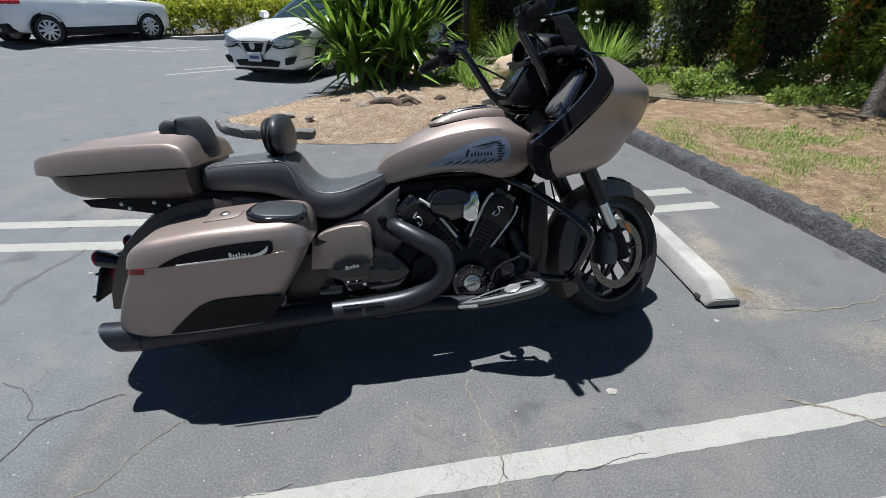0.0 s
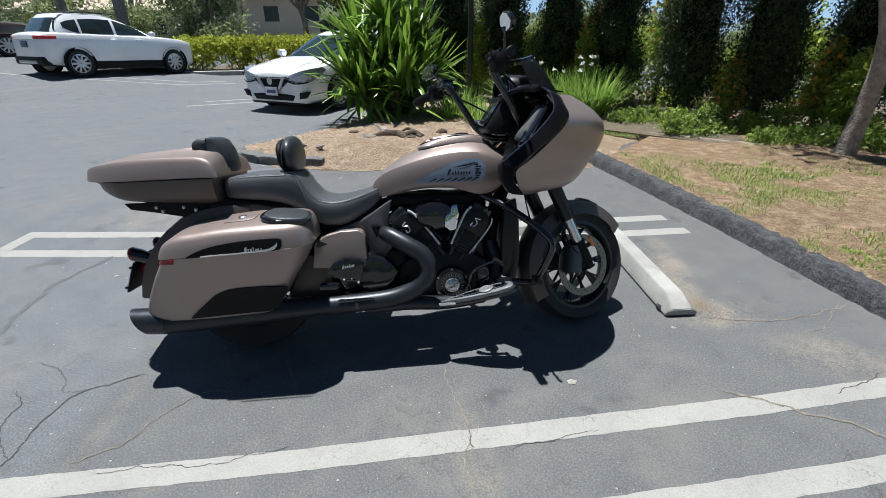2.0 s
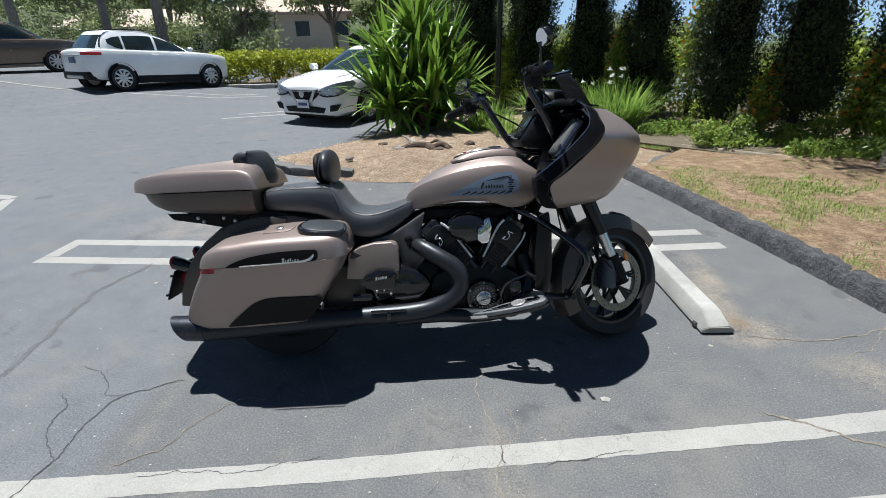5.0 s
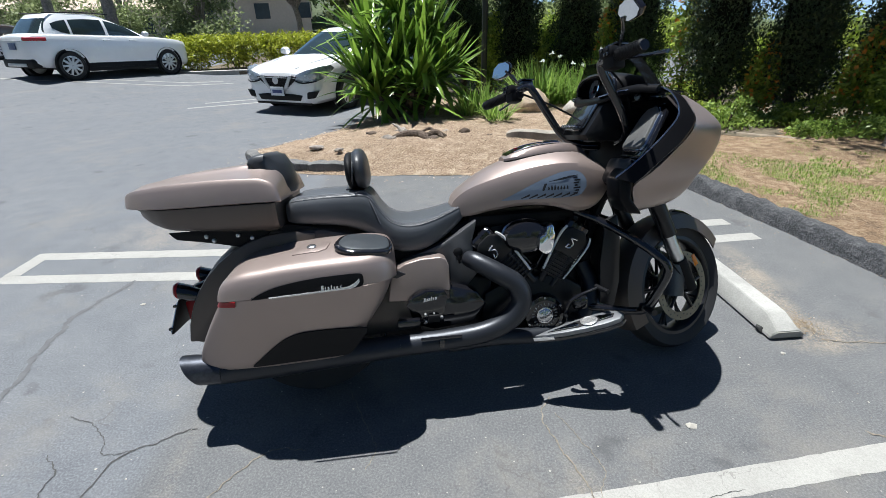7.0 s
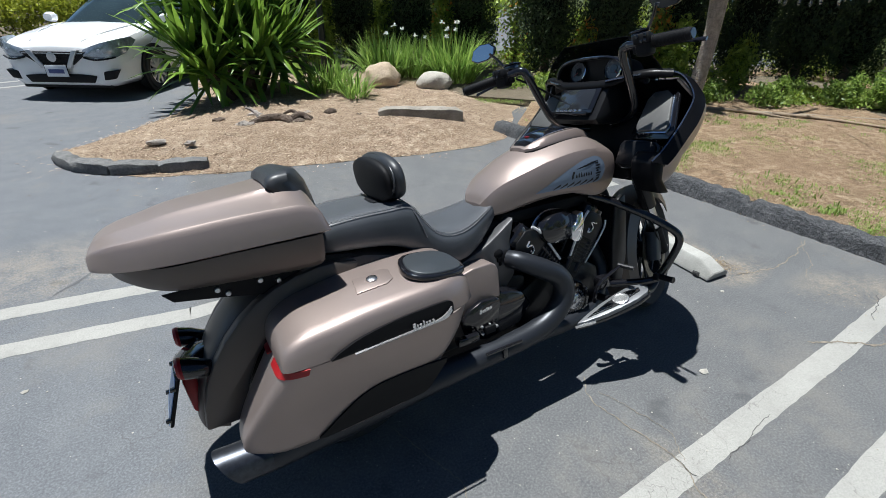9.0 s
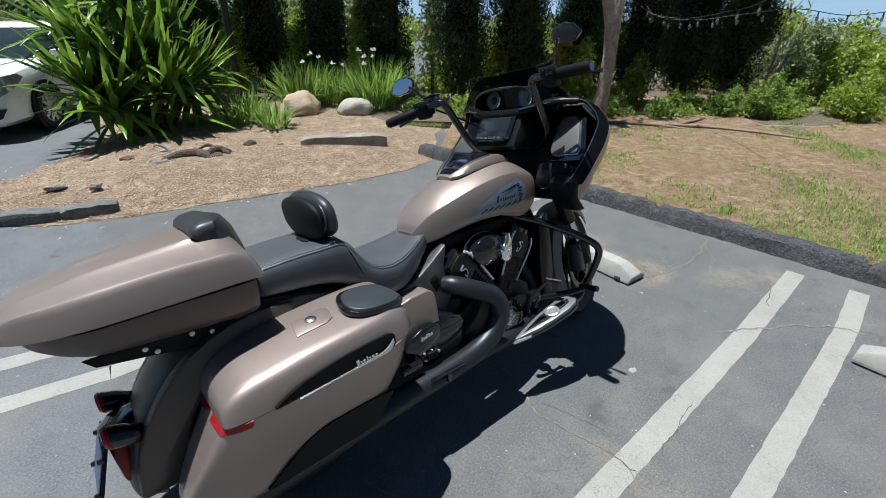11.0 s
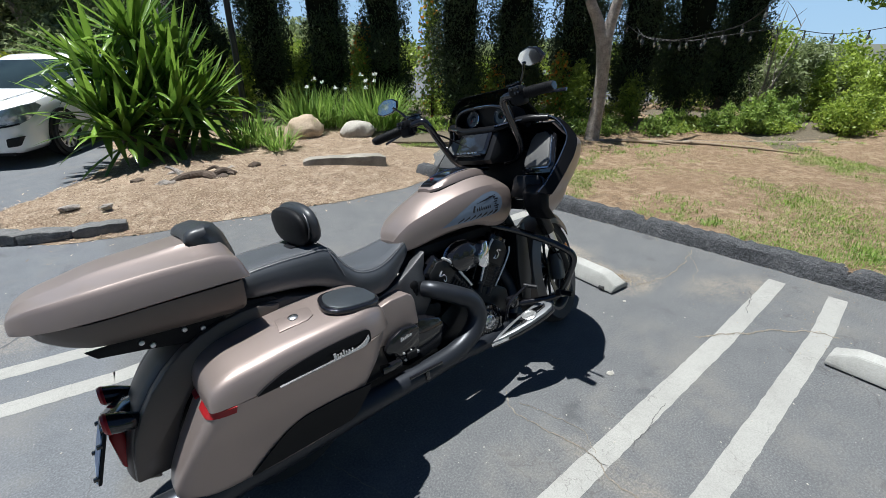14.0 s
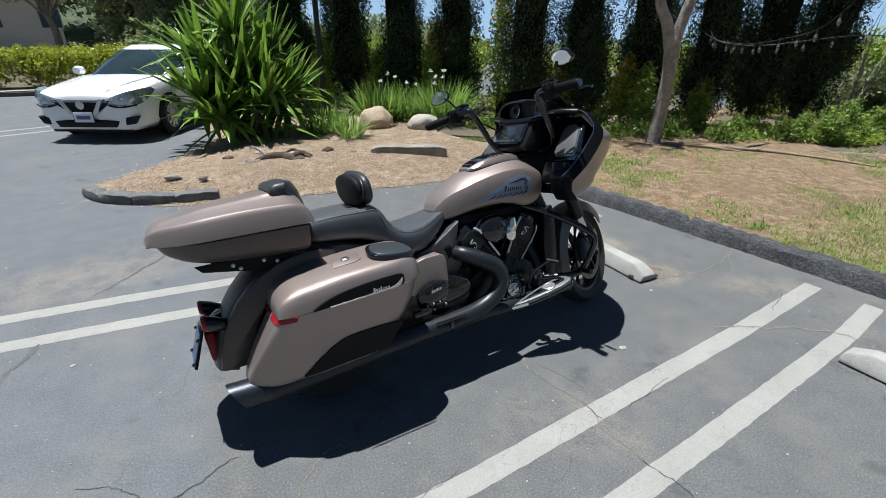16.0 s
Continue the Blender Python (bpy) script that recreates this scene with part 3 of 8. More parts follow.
def rough_bar(length, w, h, seed, cuts=12):
    rnd = random.Random(seed)
    rings = []
    for k in range(cuts + 1):
        x = -length / 2 + length * k / cuts
        e = 0.8 if k in (0, cuts) else 1
        rings.append([(x + rnd.uniform(-.01, .01), y * w * e + rnd.uniform(-.008, .008), z * h * e + rnd.uniform(-.008, .008)) for y, z in ((-0.5, 0), (-0.52, 0.5), (-0.45, 0.92), (-0.2, 1.0), (0.2, 1.0), (0.45, 0.95), (0.5, 0.5), (0.5, 0))])
    return loft(rings)


tagged(obj("concrete_block", move(rough_bar(0.98, 0.16, 0.17, 3), Matrix.Translation((1.22, 4.30, 0.05)) @ Matrix.Rotation(radians(-24), 4, "Z")), surface("stained_concrete", (0.26, 0.235, 0.20), 0.9, var=0.4, scale=7, fine=60, relief=0.8, depth=0.01), 40), "old broken concrete wheel stop lying in the mulch", "concrete block")
edging = [(-2.36, 4.42), (-2.18, 4.10), (-1.88, 3.88), (-1.50, 3.74), (-1.12, 3.70)]
for k, ((ax, ay), (bx, by)) in enumerate(zip(edging, edging[1:])):
    tagged(obj("edging_stone", move(rough_bar(math.hypot(bx - ax, by - ay) * 1.02, 0.14, 0.10, 20 + k, 6), Matrix.Translation(((ax + bx) / 2, (ay + by) / 2, 0.004)) @ Matrix.Rotation(math.atan2(by - ay, bx - ax), 4, "Z")), TIMBER, 45),
           "dark cracked edging piece half sunk at the bed's rim", "edging stone", "edging of the bed")
root = thing("dead_root", Matrix.Translation((-0.42, 4.70, 0.10)), "gnarled dead root stump in the mulch", "root")
for k, (pts, r) in enumerate([([(-0.25, -0.05, 0.0), (-0.08, 0, 0.05), (0.1, -0.03, 0.06), (0.3, 0.02, 0.0)], 0.045), ([(-0.1, 0, 0.03), (-0.16, 0.1, 0.12), (-0.24, 0.15, 0.16)], 0.022), ([(0.1, 0, 0.04), (0.16, -0.12, 0.05), (0.2, -0.2, 0.0)], 0.05), ([(-0.2, -0.1, 0.02), (-0.3, -0.14, 0.03)], 0.04)]):
    part("root_limb", tube(pts, [r] * (len(pts) - 1) + [r * 0.5], 8), BARK if k % 2 else DARK_BARK, root)
for k, (x, y, r) in enumerate([(-0.72, 4.62, 0.06), (-0.15, 4.55, 0.05), (0.02, 4.92, 0.045), (-0.95, 4.95, 0.05), (-1.25, 4.15, 0.035), (0.55, 4.60, 0.035), (-0.55, 5.05, 0.07)]):
    tagged(obj("bark_lump", move(blob((r * 1.4, r, r * 0.7), 40 + k, 0.6, 2, 2.2), Matrix.Translation((x, y, 0.12))), DARK_BARK if k % 2 else BARK, 40), "rough lump of dead wood on the mulch", "bark lump", "lumps of dead wood")
side_root = thing("dead_root", Matrix.Translation((-0.12, 4.60, 0.11)), "forked dark root lying on the mulch", "root")
for pts, r in (([(-0.12, 0.0, 0.02), (0.0, 0.03, 0.07), (0.14, 0.0, 0.02)], 0.04), ([(0.0, 0.03, 0.06), (-0.06, 0.12, 0.10), (-0.16, 0.17, 0.06)], 0.02), ([(0.05, 0.02, 0.05), (0.10, -0.08, 0.03)], 0.03)):
    part("root_limb", tube(pts, [r] * (len(pts) - 1) + [r * 0.5], 8), DARK_BARK, side_root)
tagged(obj("bark_lump", move(blob((0.07, 0.05, 0.045), 12, 0.5, 2), Matrix.Translation((0.25, 4.75, 0.15))), DARK_BARK, 50), "dark lump of bark on the mulch", "bark lump")
tagged(obj("bark_lump", move(blob((0.09, 0.05, 0.03), 15, 0.5, 2), Matrix.Translation((-1.55, 4.35, 0.11))), BARK, 50), "grey lump of wood on the mulch", "bark lump")


# ---- plants ----
def blades(items, segs=6, fold=0.25):
    """Strap leaves as one bmesh: root, direction, length, width, droop."""
    vs, fs = [], []
    for (ox, oy, oz), az, el, ln, w, droop in items:
        d = Vector((math.cos(az) * math.cos(el), math.sin(az) * math.cos(el), math.sin(el)))
        p, side = Vector((ox, oy, oz)), Vector((-math.sin(az), math.cos(az), 0))
        k0 = len(vs)
        for k in range(segs + 1):
            t = k / segs
            ww = w * (0.55 + 0.9 * t) if t < 0.5 else w * (1.0 - ((t - 0.5) / 0.5) ** 1.6)
            up = side.cross(d).normalized()
            vs += [tuple(p - side * ww / 2 + up * ww * fold), tuple(p), tuple(p + side * ww / 2 + up * ww * fold)]
            d = (d - Vector((0, 0, droop * (0.3 + 1.4 * t) / segs))).normalized()
            p = p + d * ln / segs
        for k in range(segs):
            a = k0 + 3 * k
            fs += [(a, a + 1, a + 4, a + 3), (a + 1, a + 2, a + 5, a + 4)]
    me = bpy.data.meshes.new("blades")
    me.from_pydata(vs, [], fs)
    bm = bmesh.new()
    bm.from_mesh(me)
    bpy.data.meshes.remove(me)
    return bm


YUCCA = leaf_material("yucca_leaf", (0.025, 0.07, 0.010), (0.30, 0.47, 0.07), 0.28, 0.34)
STRAP = leaf_material("strap_leaf", (0.09, 0.19, 0.03), (0.40, 0.55, 0.13), 0.4, 0.4)


def yucca():
    y = thing("yucca", Matrix.Translation((-0.62, 6.35, 0.10)), "large multi-headed yucca with long arching green sword leaves", "yucca")
    rnd = random.Random(6)
    heads = [(-0.50, -0.05, 0.62), (-0.38, 0.20, 1.15), (-0.05, -0.10, 0.80), (0.05, 0.15, 1.50), (0.35, -0.05, 0.85), (0.62, 0.15, 0.62), (0.22, -0.25, 0.50), (-0.30, -0.25, 0.45), (0.45, 0.3, 1.10)]
    for hx, hy, hz in heads:
        part("stem", tube([(hx * 0.35, hy * 0.35, -0.06), (hx * 0.7, hy * 0.7, hz * 0.5), (hx, hy, hz)], [0.075, 0.06, 0.05], 10), DARK_BARK, y)
        items = []
        for k in range(66):
            el = radians(rnd.triangular(-42, 88, 52))
            ln = rnd.uniform(0.62, 0.98)
            az = rnd.uniform(0, 6.28)
            zz = hz - 0.22 * (1 - el / 1.55) * rnd.random()
            items.append(((hx + 0.03 * math.cos(az), hy + 0.03 * math.sin(az), zz), az, el, ln, rnd.uniform(0.065, 0.098), rnd.uniform(0.03, 0.40) if el > 0.5 else rnd.uniform(0.4, 1.4)))
        part("rosette", blades(items, 7, 0.22), YUCCA, y, "", 60)["kind"] = "stuff"
    return y


yucca()


def strap_clump(x, y, z, r, n, ln, seed, label, flowers=0, mat_=None):
    rnd = random.Random(seed)
    c = thing("strap_leaf_plant", Matrix.Translation((x, y, z)), label, "plant", "strap-leaf plants in the bed")
    items = []
    for _ in range(n):
        az, rr = rnd.uniform(0, 6.28), r * math.sqrt(rnd.random())
        items.append(((rr * math.cos(az), rr * math.sin(az) * 0.8, -0.03), az + rnd.uniform(-1.4, 1.4), radians(rnd.uniform(48, 88)), ln * rnd.uniform(0.6, 1.05), rnd.uniform(0.014, 0.026), rnd.uniform(0.5, 1.5)))
    part("leaves", blades(items, 6, 0.2), mat_ or STRAP, c, "", 60)
    for k in range(flowers):
        az, rr = rnd.uniform(0, 6.28), r * rnd.random()
        px, py, h = rr * math.cos(az), rr * math.sin(az), ln * rnd.uniform(0.75, 1.0)
        f = part("flower_stalk", tube([(px, py, 0), (px + 0.02, py, h)], 0.004, 5), STRAP, c)
        pet = []
        for _ in range(10):
            pet.append(((px + 0.02, py, h), rnd.uniform(0, 6.28), rnd.uniform(-0.2, 1.4), 0.05, 0.03, 0.6))
        part("flower", blades(pet, 3, 0.3), WHITE_PETAL, f, "white flower head", 60)


WHITE_PETAL = leaf_material("white_petal", (0.7, 0.7, 0.66), (0.85, 0.85, 0.8), 0.6, 0.3)
for k, (x, y, r, n, ln, fl) in enumerate([(1.62, 6.75, 0.30, 340, 0.80, 2), (2.62, 6.25, 0.32, 380, 0.85, 6), (2.15, 6.75, 0.30, 220, 0.75, 3), (0.55, 6.05, 0.26, 200, 0.55, 0), (0.78, 5.55, 0.15, 90, 0.45, 0)]):
    strap_clump(x, y, 0.12, r, n, ln, 30 + k, "clump of arching bright green strap leaves" + (" with white flowers" if fl else ""), fl)


def leaf_cloud(blobs, count, size, seed, squash=1.0, shell=0.55, droop=0.0):
    """Leaf sprays filling uneven balls (x, y, z, rx, ry, rz) as loose quads."""
    rng = np.random.default_rng(seed)
    w = np.array([b[3] * b[4] + b[4] * b[5] + b[3] * b[5] for b in blobs])
    pick = rng.choice(len(blobs), count, p=w / w.sum())
    b = np.array(blobs, float)[pick]
    d = rng.normal(size=(count, 3))
    d /= np.linalg.norm(d, axis=1, keepdims=True)
    rad = (shell + (1 - shell) * rng.random(count)) * (1 + 0.18 * np.sin(d[:, 0] * 7 + b[:, 0] * 3) * np.sin(d[:, 2] * 6 + b[:, 1] * 2) * np.cos(d[:, 1] * 5))
    p = b[:, :3] + d * rad[:, None] * b[:, 3:6]
    u = rng.normal(size=(count, 3)) + d * 0.4
    u[:, 2] -= droop
    u /= np.linalg.norm(u, axis=1, keepdims=True)
    v = np.cross(u, rng.normal(size=(count, 3)))
    v /= np.linalg.norm(v, axis=1, keepdims=True)
    s = size * rng.uniform(0.6, 1.4, count)[:, None]
    q = np.stack([p - u * s, p + v * s * 0.45 * squash, p + u * s, p - v * s * 0.45 * squash], 1).reshape(-1, 3)
    me = bpy.data.meshes.new("leaves")
    me.vertices.add(len(q))
    me.vertices.foreach_set("co", q.ravel())
    me.loops.add(len(q))
    me.loops.foreach_set("vertex_index", np.arange(len(q)))
    me.polygons.add(count)
    me.polygons.foreach_set("loop_start", np.arange(count) * 4)
    me.polygons.foreach_set("loop_total", np.full(count, 4))
    me.update()
    me.validate()
    return me


def leaves(name, me, material, parent=None):
    me.materials.append(material)
    o = new(name, me)
    if parent:
        o.parent = parent
    return o


CYPRESS = leaf_material("cypress_spray", (0.009, 0.018, 0.007), (0.060, 0.095, 0.030), 0.75, 0.10)
# near-black, the shade deep inside the crowns put into a colour
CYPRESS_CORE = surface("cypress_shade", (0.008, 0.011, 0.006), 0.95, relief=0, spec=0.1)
SHRUB = leaf_material("shrub_leaf", (0.06, 0.12, 0.02), (0.42, 0.55, 0.12), 0.45, 0.45)
LIME = leaf_material("lime_hedge_leaf", (0.17, 0.22, 0.02), (0.58, 0.60, 0.07), 0.45, 0.45)
OLIVE = leaf_material("eucalyptus_leaf", (0.085, 0.12, 0.045), (0.42, 0.48, 0.23), 0.5, 0.5)
FRESH = leaf_material("fresh_leaf", (0.10, 0.17, 0.02), (0.54, 0.64, 0.11), 0.45, 0.5)
ORANGE = leaf_material("orange_flower", (0.6, 0.16, 0.02), (0.8, 0.4, 0.05), 0.6, 0.3)


def cypress(seed, h=5.9, r=0.47):
    c = thing("cypress", Matrix.Translation((0, 0, -50)), "tall dark columnar cypress in a row", "cypress", "row of cypresses")
    rnd = random.Random(seed)
    part("trunk", tube([(0, 0, -0.1), (0.02, 0, 0.6), (0, 0, 2.5)], [0.075, 0.06, 0.04], 8), DARK_BARK, c)
    # solid core added behind the sprays to stand in for inner shade
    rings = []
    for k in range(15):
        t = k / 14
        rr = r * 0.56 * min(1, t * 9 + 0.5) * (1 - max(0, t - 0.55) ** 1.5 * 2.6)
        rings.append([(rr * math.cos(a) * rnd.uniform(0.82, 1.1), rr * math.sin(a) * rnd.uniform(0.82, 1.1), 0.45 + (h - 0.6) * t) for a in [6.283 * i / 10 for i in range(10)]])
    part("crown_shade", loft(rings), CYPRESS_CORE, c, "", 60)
    blobs = []
    for k in range(90):
        t = rnd.random() ** 1.35
        z = 0.42 + (h - 0.6) * t
        rr = r * min(1, t * 12 + 0.6) * (1 - max(0, t - 0.55) ** 1.5 * 2.6)
        a = rnd.uniform(0, 6.28)
        blobs.append((rr * 0.55 * math.cos(a), rr * 0.55 * math.sin(a), z, rr * 0.58, rr * 0.58, 0.36))
    o = leaves("crown", leaf_cloud(blobs, 46000, 0.025, seed, 0.75, 0.45, -0.9), CYPRESS, c)
    return c


kinds = [cypress(s) for s in (1, 2, 3)]
row = [(0.52, 8.60), (1.50, 8.10), (2.38, 7.55), (3.22, 6.98), (3.88, 5.62), (4.62, 5.12), (5.50, 4.62), (6.32, 4.05), (6.93, 3.62), (7.48, 3.28)]
for k, (x, y) in enumerate(row):
    lean_x = 14 if k == 9 else (5 if k == 8 else 0)
    m = Matrix.Translation((x, y, 0.08)) @ Matrix.Rotation(radians(lean_x), 4, "Y") @ Matrix.Rotation(k * 1.3, 4, "Z")
    if k < 3:
        kinds[k].matrix_world = m
    else:
        copy_thing(kinds[k % 3], m)


def shrub(name, label, cat, x, y, z, blobs, n, size, material, seed, group="", flowers=0):
    s = thing(name, Matrix.Translation((x, y, z)), label, cat, group)
    rnd = random.Random(seed)
    for k in range(4):
        bx, by, bz = blobs[k % len(blobs)][:3]
        part("stem", tube([(bx * 0.3, by * 0.3, -0.1), (bx * 0.7, by * 0.7, bz * 0.6), (bx, by, bz)], [0.02, 0.014, 0.006], 6), DARK_BARK, s)
    leaves("foliage", leaf_cloud(blobs, n, size, seed, 1.0, 0.3), material, s)
    if flowers:
        leaves("blossom", leaf_cloud(blobs, flowers, size * 0.8, seed + 1, 1.6, 0.9), ORANGE, s)


for k in range(22):
    t = k / 21
    x, y = 3.2 + 6.3 * t + 0.3 * math.sin(k * 2.1), 5.35 - 4.6 * t + 0.25 * math.cos(k * 1.7)
    h = 0.20 + 0.16 * ((k * 7) % 5) / 4 + (0.22 if k > 13 else 0)
    shrub("garden_shrub", "low leafy green shrub below the cypresses", "shrub", x, y, 0.08, [(0, 0, h * 0.35, 0.46, 0.35, h * 0.42), (0.27, 0.1, h * 0.7, 0.14, 0.14, h * 0.5), (-0.28, 0, h * 0.5, 0.18, 0.2, h * 0.55), (0.05 * (k % 4), -0.05, h * 0.85, 0.10, 0.10, h * 0.45), (-0.1, 0.12, h * 0.6, 0.2, 0.2, h * 0.4)], 2600 if k > 11 else 1300, 0.028, FRESH if k % 3 == 1 or k > 15 else SHRUB, 60 + k, "shrubs under the cypresses")
for k, (x, y, h) in enumerate([(3.62, 6.10, 2.3), (2.75, 7.0, 1.5), (1.9, 7.7, 1.2), (5.1, 4.2, 1.0), (8.9, 2.3, 0.9), (9.4, 1.6, 0.95), (10.2, 0.9, 1.0), (0.95, 8.0, 1.4), (4.22, 5.15, 0.9), (5.05, 4.55, 1.1), (6.0, 3.85, 0.8)]):
    shrub("tall_shrub", "upright leafy shrub with yellow-green leaves", "shrub", x, y, 0.08, [(0, 0, h * 0.5, 0.22, 0.22, h * 0.5), (0.1, 0.05, h * 0.8, 0.16, 0.16, h * 0.3)], 2200, 0.035, FRESH, 90 + k, "tall shrubs", 220 if k in (0, 1, 8, 9) else 0)


def tree(x, y, h, r, seed, material, label, n=9000, size=0.12, trunk=0.18, bare=0.35, name="tree", cat="tree"):
    rnd = random.Random(seed)
    tr = thing(name, Matrix.Translation((x, y, 0)), label, cat, "trees beyond the car park")
    top = (rnd.uniform(-0.5, 0.5), rnd.uniform(-0.5, 0.5), h * 0.75)
    part("trunk", tube([(0, 0, -0.2), (0.1, 0.05, h * bare * 0.6), (top[0] * 0.5, top[1] * 0.5, h * bare * 1.2), top], [trunk, trunk * 0.8, trunk * 0.6, trunk * 0.2], 10), BARK, tr)
    blobs = []
    for k in range(11):
        a, zz = rnd.uniform(0, 6.28), h * rnd.uniform(bare, 0.95)
        rr = r * rnd.uniform(0.3, 0.8) * (1.1 - 0.5 * zz / h)
        e = (rr * math.cos(a), rr * math.sin(a), zz)
        part("limb", tube([(0.05, 0, h * bare * 0.8), (e[0] * 0.5, e[1] * 0.5, (h * bare * 0.8 + zz) / 2), e], [trunk * 0.4, trunk * 0.25, trunk * 0.06], 6), BARK, tr)
        q = r * rnd.uniform(0.28, 0.5)
        blobs.append((*e, q * 1.15, q * 1.15, q * 0.8))
    leaves("crown", leaf_cloud(blobs, n, size, seed, 0.8, 0.35, 0.3), material, tr)
    return tr

# ---- forked tree on the lawn ----
ft = thing("forked_tree", Matrix.Translation((4.69, 3.45, 0.05)), "grey-barked tree with a forked trunk at the lawn's edge", "tree")
part("trunk", tube([(-0.03, 0, -0.15), (-0.02, 0.0, 0.10), (0.0, -0.02, 0.50), (0.02, -0.02, 0.95), (0.01, 0.0, 1.42)], [0.17, 0.105, 0.088, 0.086, 0.105], 14), BARK, ft)
part("limb", tube([(-0.01, 0.0, 1.30), (-0.10, 0.05, 1.62), (-0.27, 0.12, 2.05), (-0.36, 0.2, 3.4), (-0.7, 0.5, 5.0)], [0.080, 0.072, 0.062, 0.05, 0.02], 12), BARK, ft)
part("limb", tube([(0.02, 0.0, 1.30), (0.08, -0.02, 1.62), (0.16, -0.1, 2.2), (0.36, -0.1, 3.6), (0.8, 0.2, 5.2)], [0.080, 0.072, 0.060, 0.05, 0.02], 12), BARK, ft)
part("surface_root", tube([(0.05, -0.1, 0.03), (0.35, -0.35, 0.03), (0.8, -0.6, 0.01)], [0.06, 0.035, 0.01], 8), BARK, ft)
leaves("crown", leaf_cloud([(-0.8, 1.2, 5.6, 0.9, 0.9, 0.6), (1.2, 1.0, 5.8, 0.9, 0.9, 0.6), (0.2, 1.6, 6.3, 1.0, 1.0, 0.6)], 2600, 0.06, 5, 0.8, 0.3), FRESH, ft)

# lawn edge strip behind the grass and sprouting grass
def edge_strip():
    pts = [(3.05, 4.75), (3.9, 4.10), (4.95, 3.22), (5.9, 2.45), (6.9, 1.60), (8.4, 0.2), (11, -2.5)]
    return tagged(obj("lawn_edging", tube([(x, y, 0.085) for x, y in pts], 0.030, 8), surface("soiled_edging", (0.25, 0.205, 0.155), 0.95, var=0.4, scale=5, relief=0.5, depth=0.004), 50), "soil-stained low concrete edging behind the lawn", "edging", kind="structure")


edge_strip()


def grass():
    """Grass tufts in green patches over the lawn."""
    rnd = random.Random(3)
    items = []
    while len(items) < 64000:
        x, y = rnd.uniform(2.3, 8), rnd.uniform(-2.5, 5)
        if x < kerb_x(y) + 0.16 or x * 0.547 + y * 0.837 > 5.45:
            continue
        g = 0.7 * noise.noise(Vector((x * 1.1, y * 1.1, 2))) + 0.6 * noise.noise(Vector((x * 3.1, y * 3.1, 5)))
        near = 0.46 if y < 0.45 and x < 4.6 else 0.10
        if x * 0.547 + y * 0.837 > 4.3 and x > 4.6:
            near = -0.22
        if g + near < rnd.uniform(0.06, 0.34):
            continue
        items.append(((x, y, 0.09), rnd.uniform(0, 6.28), radians(rnd.uniform(25, 85)), rnd.uniform(0.018, 0.045), 0.005, 0.7))
    me_ = blades(items, 2, 0.1)
    return tagged(obj("grass", me_, leaf_material("grass_blade", (0.07, 0.15, 0.02), (0.40, 0.52, 0.11), 0.6, 0.35), 60), "short tufts of green grass in the dry lawn", "grass", kind="stuff")


grass()


def straw():
    rnd = random.Random(13)
    items = []
    while len(items) < 13000:
        x, y = rnd.uniform(2.3, 7.5), rnd.uniform(-2.5, 5)
        if x < kerb_x(y) + 0.1 or x * 0.547 + y * 0.837 > 5.45:
            continue
        if noise.noise(Vector((x * 1.7, y * 1.7, 9))) < rnd.uniform(-0.35, 0.25):
            continue
        items.append(((x, y, 0.10 + 0.02 * rnd.random()), rnd.uniform(0, 6.28), radians(rnd.uniform(-3, 25)), rnd.uniform(0.03, 0.08), 0.004, 0.4))
    return tagged(obj("straw", blades(items, 2, 0.1), leaf_material("dry_straw", (0.22, 0.15, 0.08), (0.60, 0.49, 0.30), 0.8, 0.1), 60), "dry straw and dead grass on the lawn", "straw", kind="stuff")


straw()


def weeds():
    """Leafy weeds standing up from the dry lawn in loose groups."""
    rnd = random.Random(23)
    items, spots = [], []
    for _ in range(46):
        t = rnd.random()
        spots.append((3.3 + 4.2 * t + rnd.uniform(-0.3, 0.3), 4.0 - 3.0 * t + rnd.uniform(-0.9, 0.3)))
    spots += [(rnd.uniform(2.75, 4.2), rnd.uniform(-1.2, 1.4)) for _ in range(34)]
    for cx, cy in spots:
        if cx < kerb_x(cy) + 0.2 or cx * 0.547 + cy * 0.837 > 5.4:
            continue
        r, h = rnd.uniform(0.05, 0.18), rnd.uniform(0.03, 0.075)
        for _ in range(70):
            a, q = rnd.uniform(0, 6.28), r * math.sqrt(rnd.random())
            items.append(((cx + q * math.cos(a), cy + q * math.sin(a), 0.09), rnd.uniform(0, 6.28), radians(rnd.uniform(20, 85)), h * rnd.uniform(0.4, 1.0), 0.009, 0.9))
    return tagged(obj("weeds", blades(items, 3, 0.15), leaf_material("weed_leaf", (0.09, 0.17, 0.02), (0.36, 0.48, 0.10), 0.5, 0.35), 60), "bright green weeds scattered in the dry lawn", "weeds", kind="stuff")


weeds()


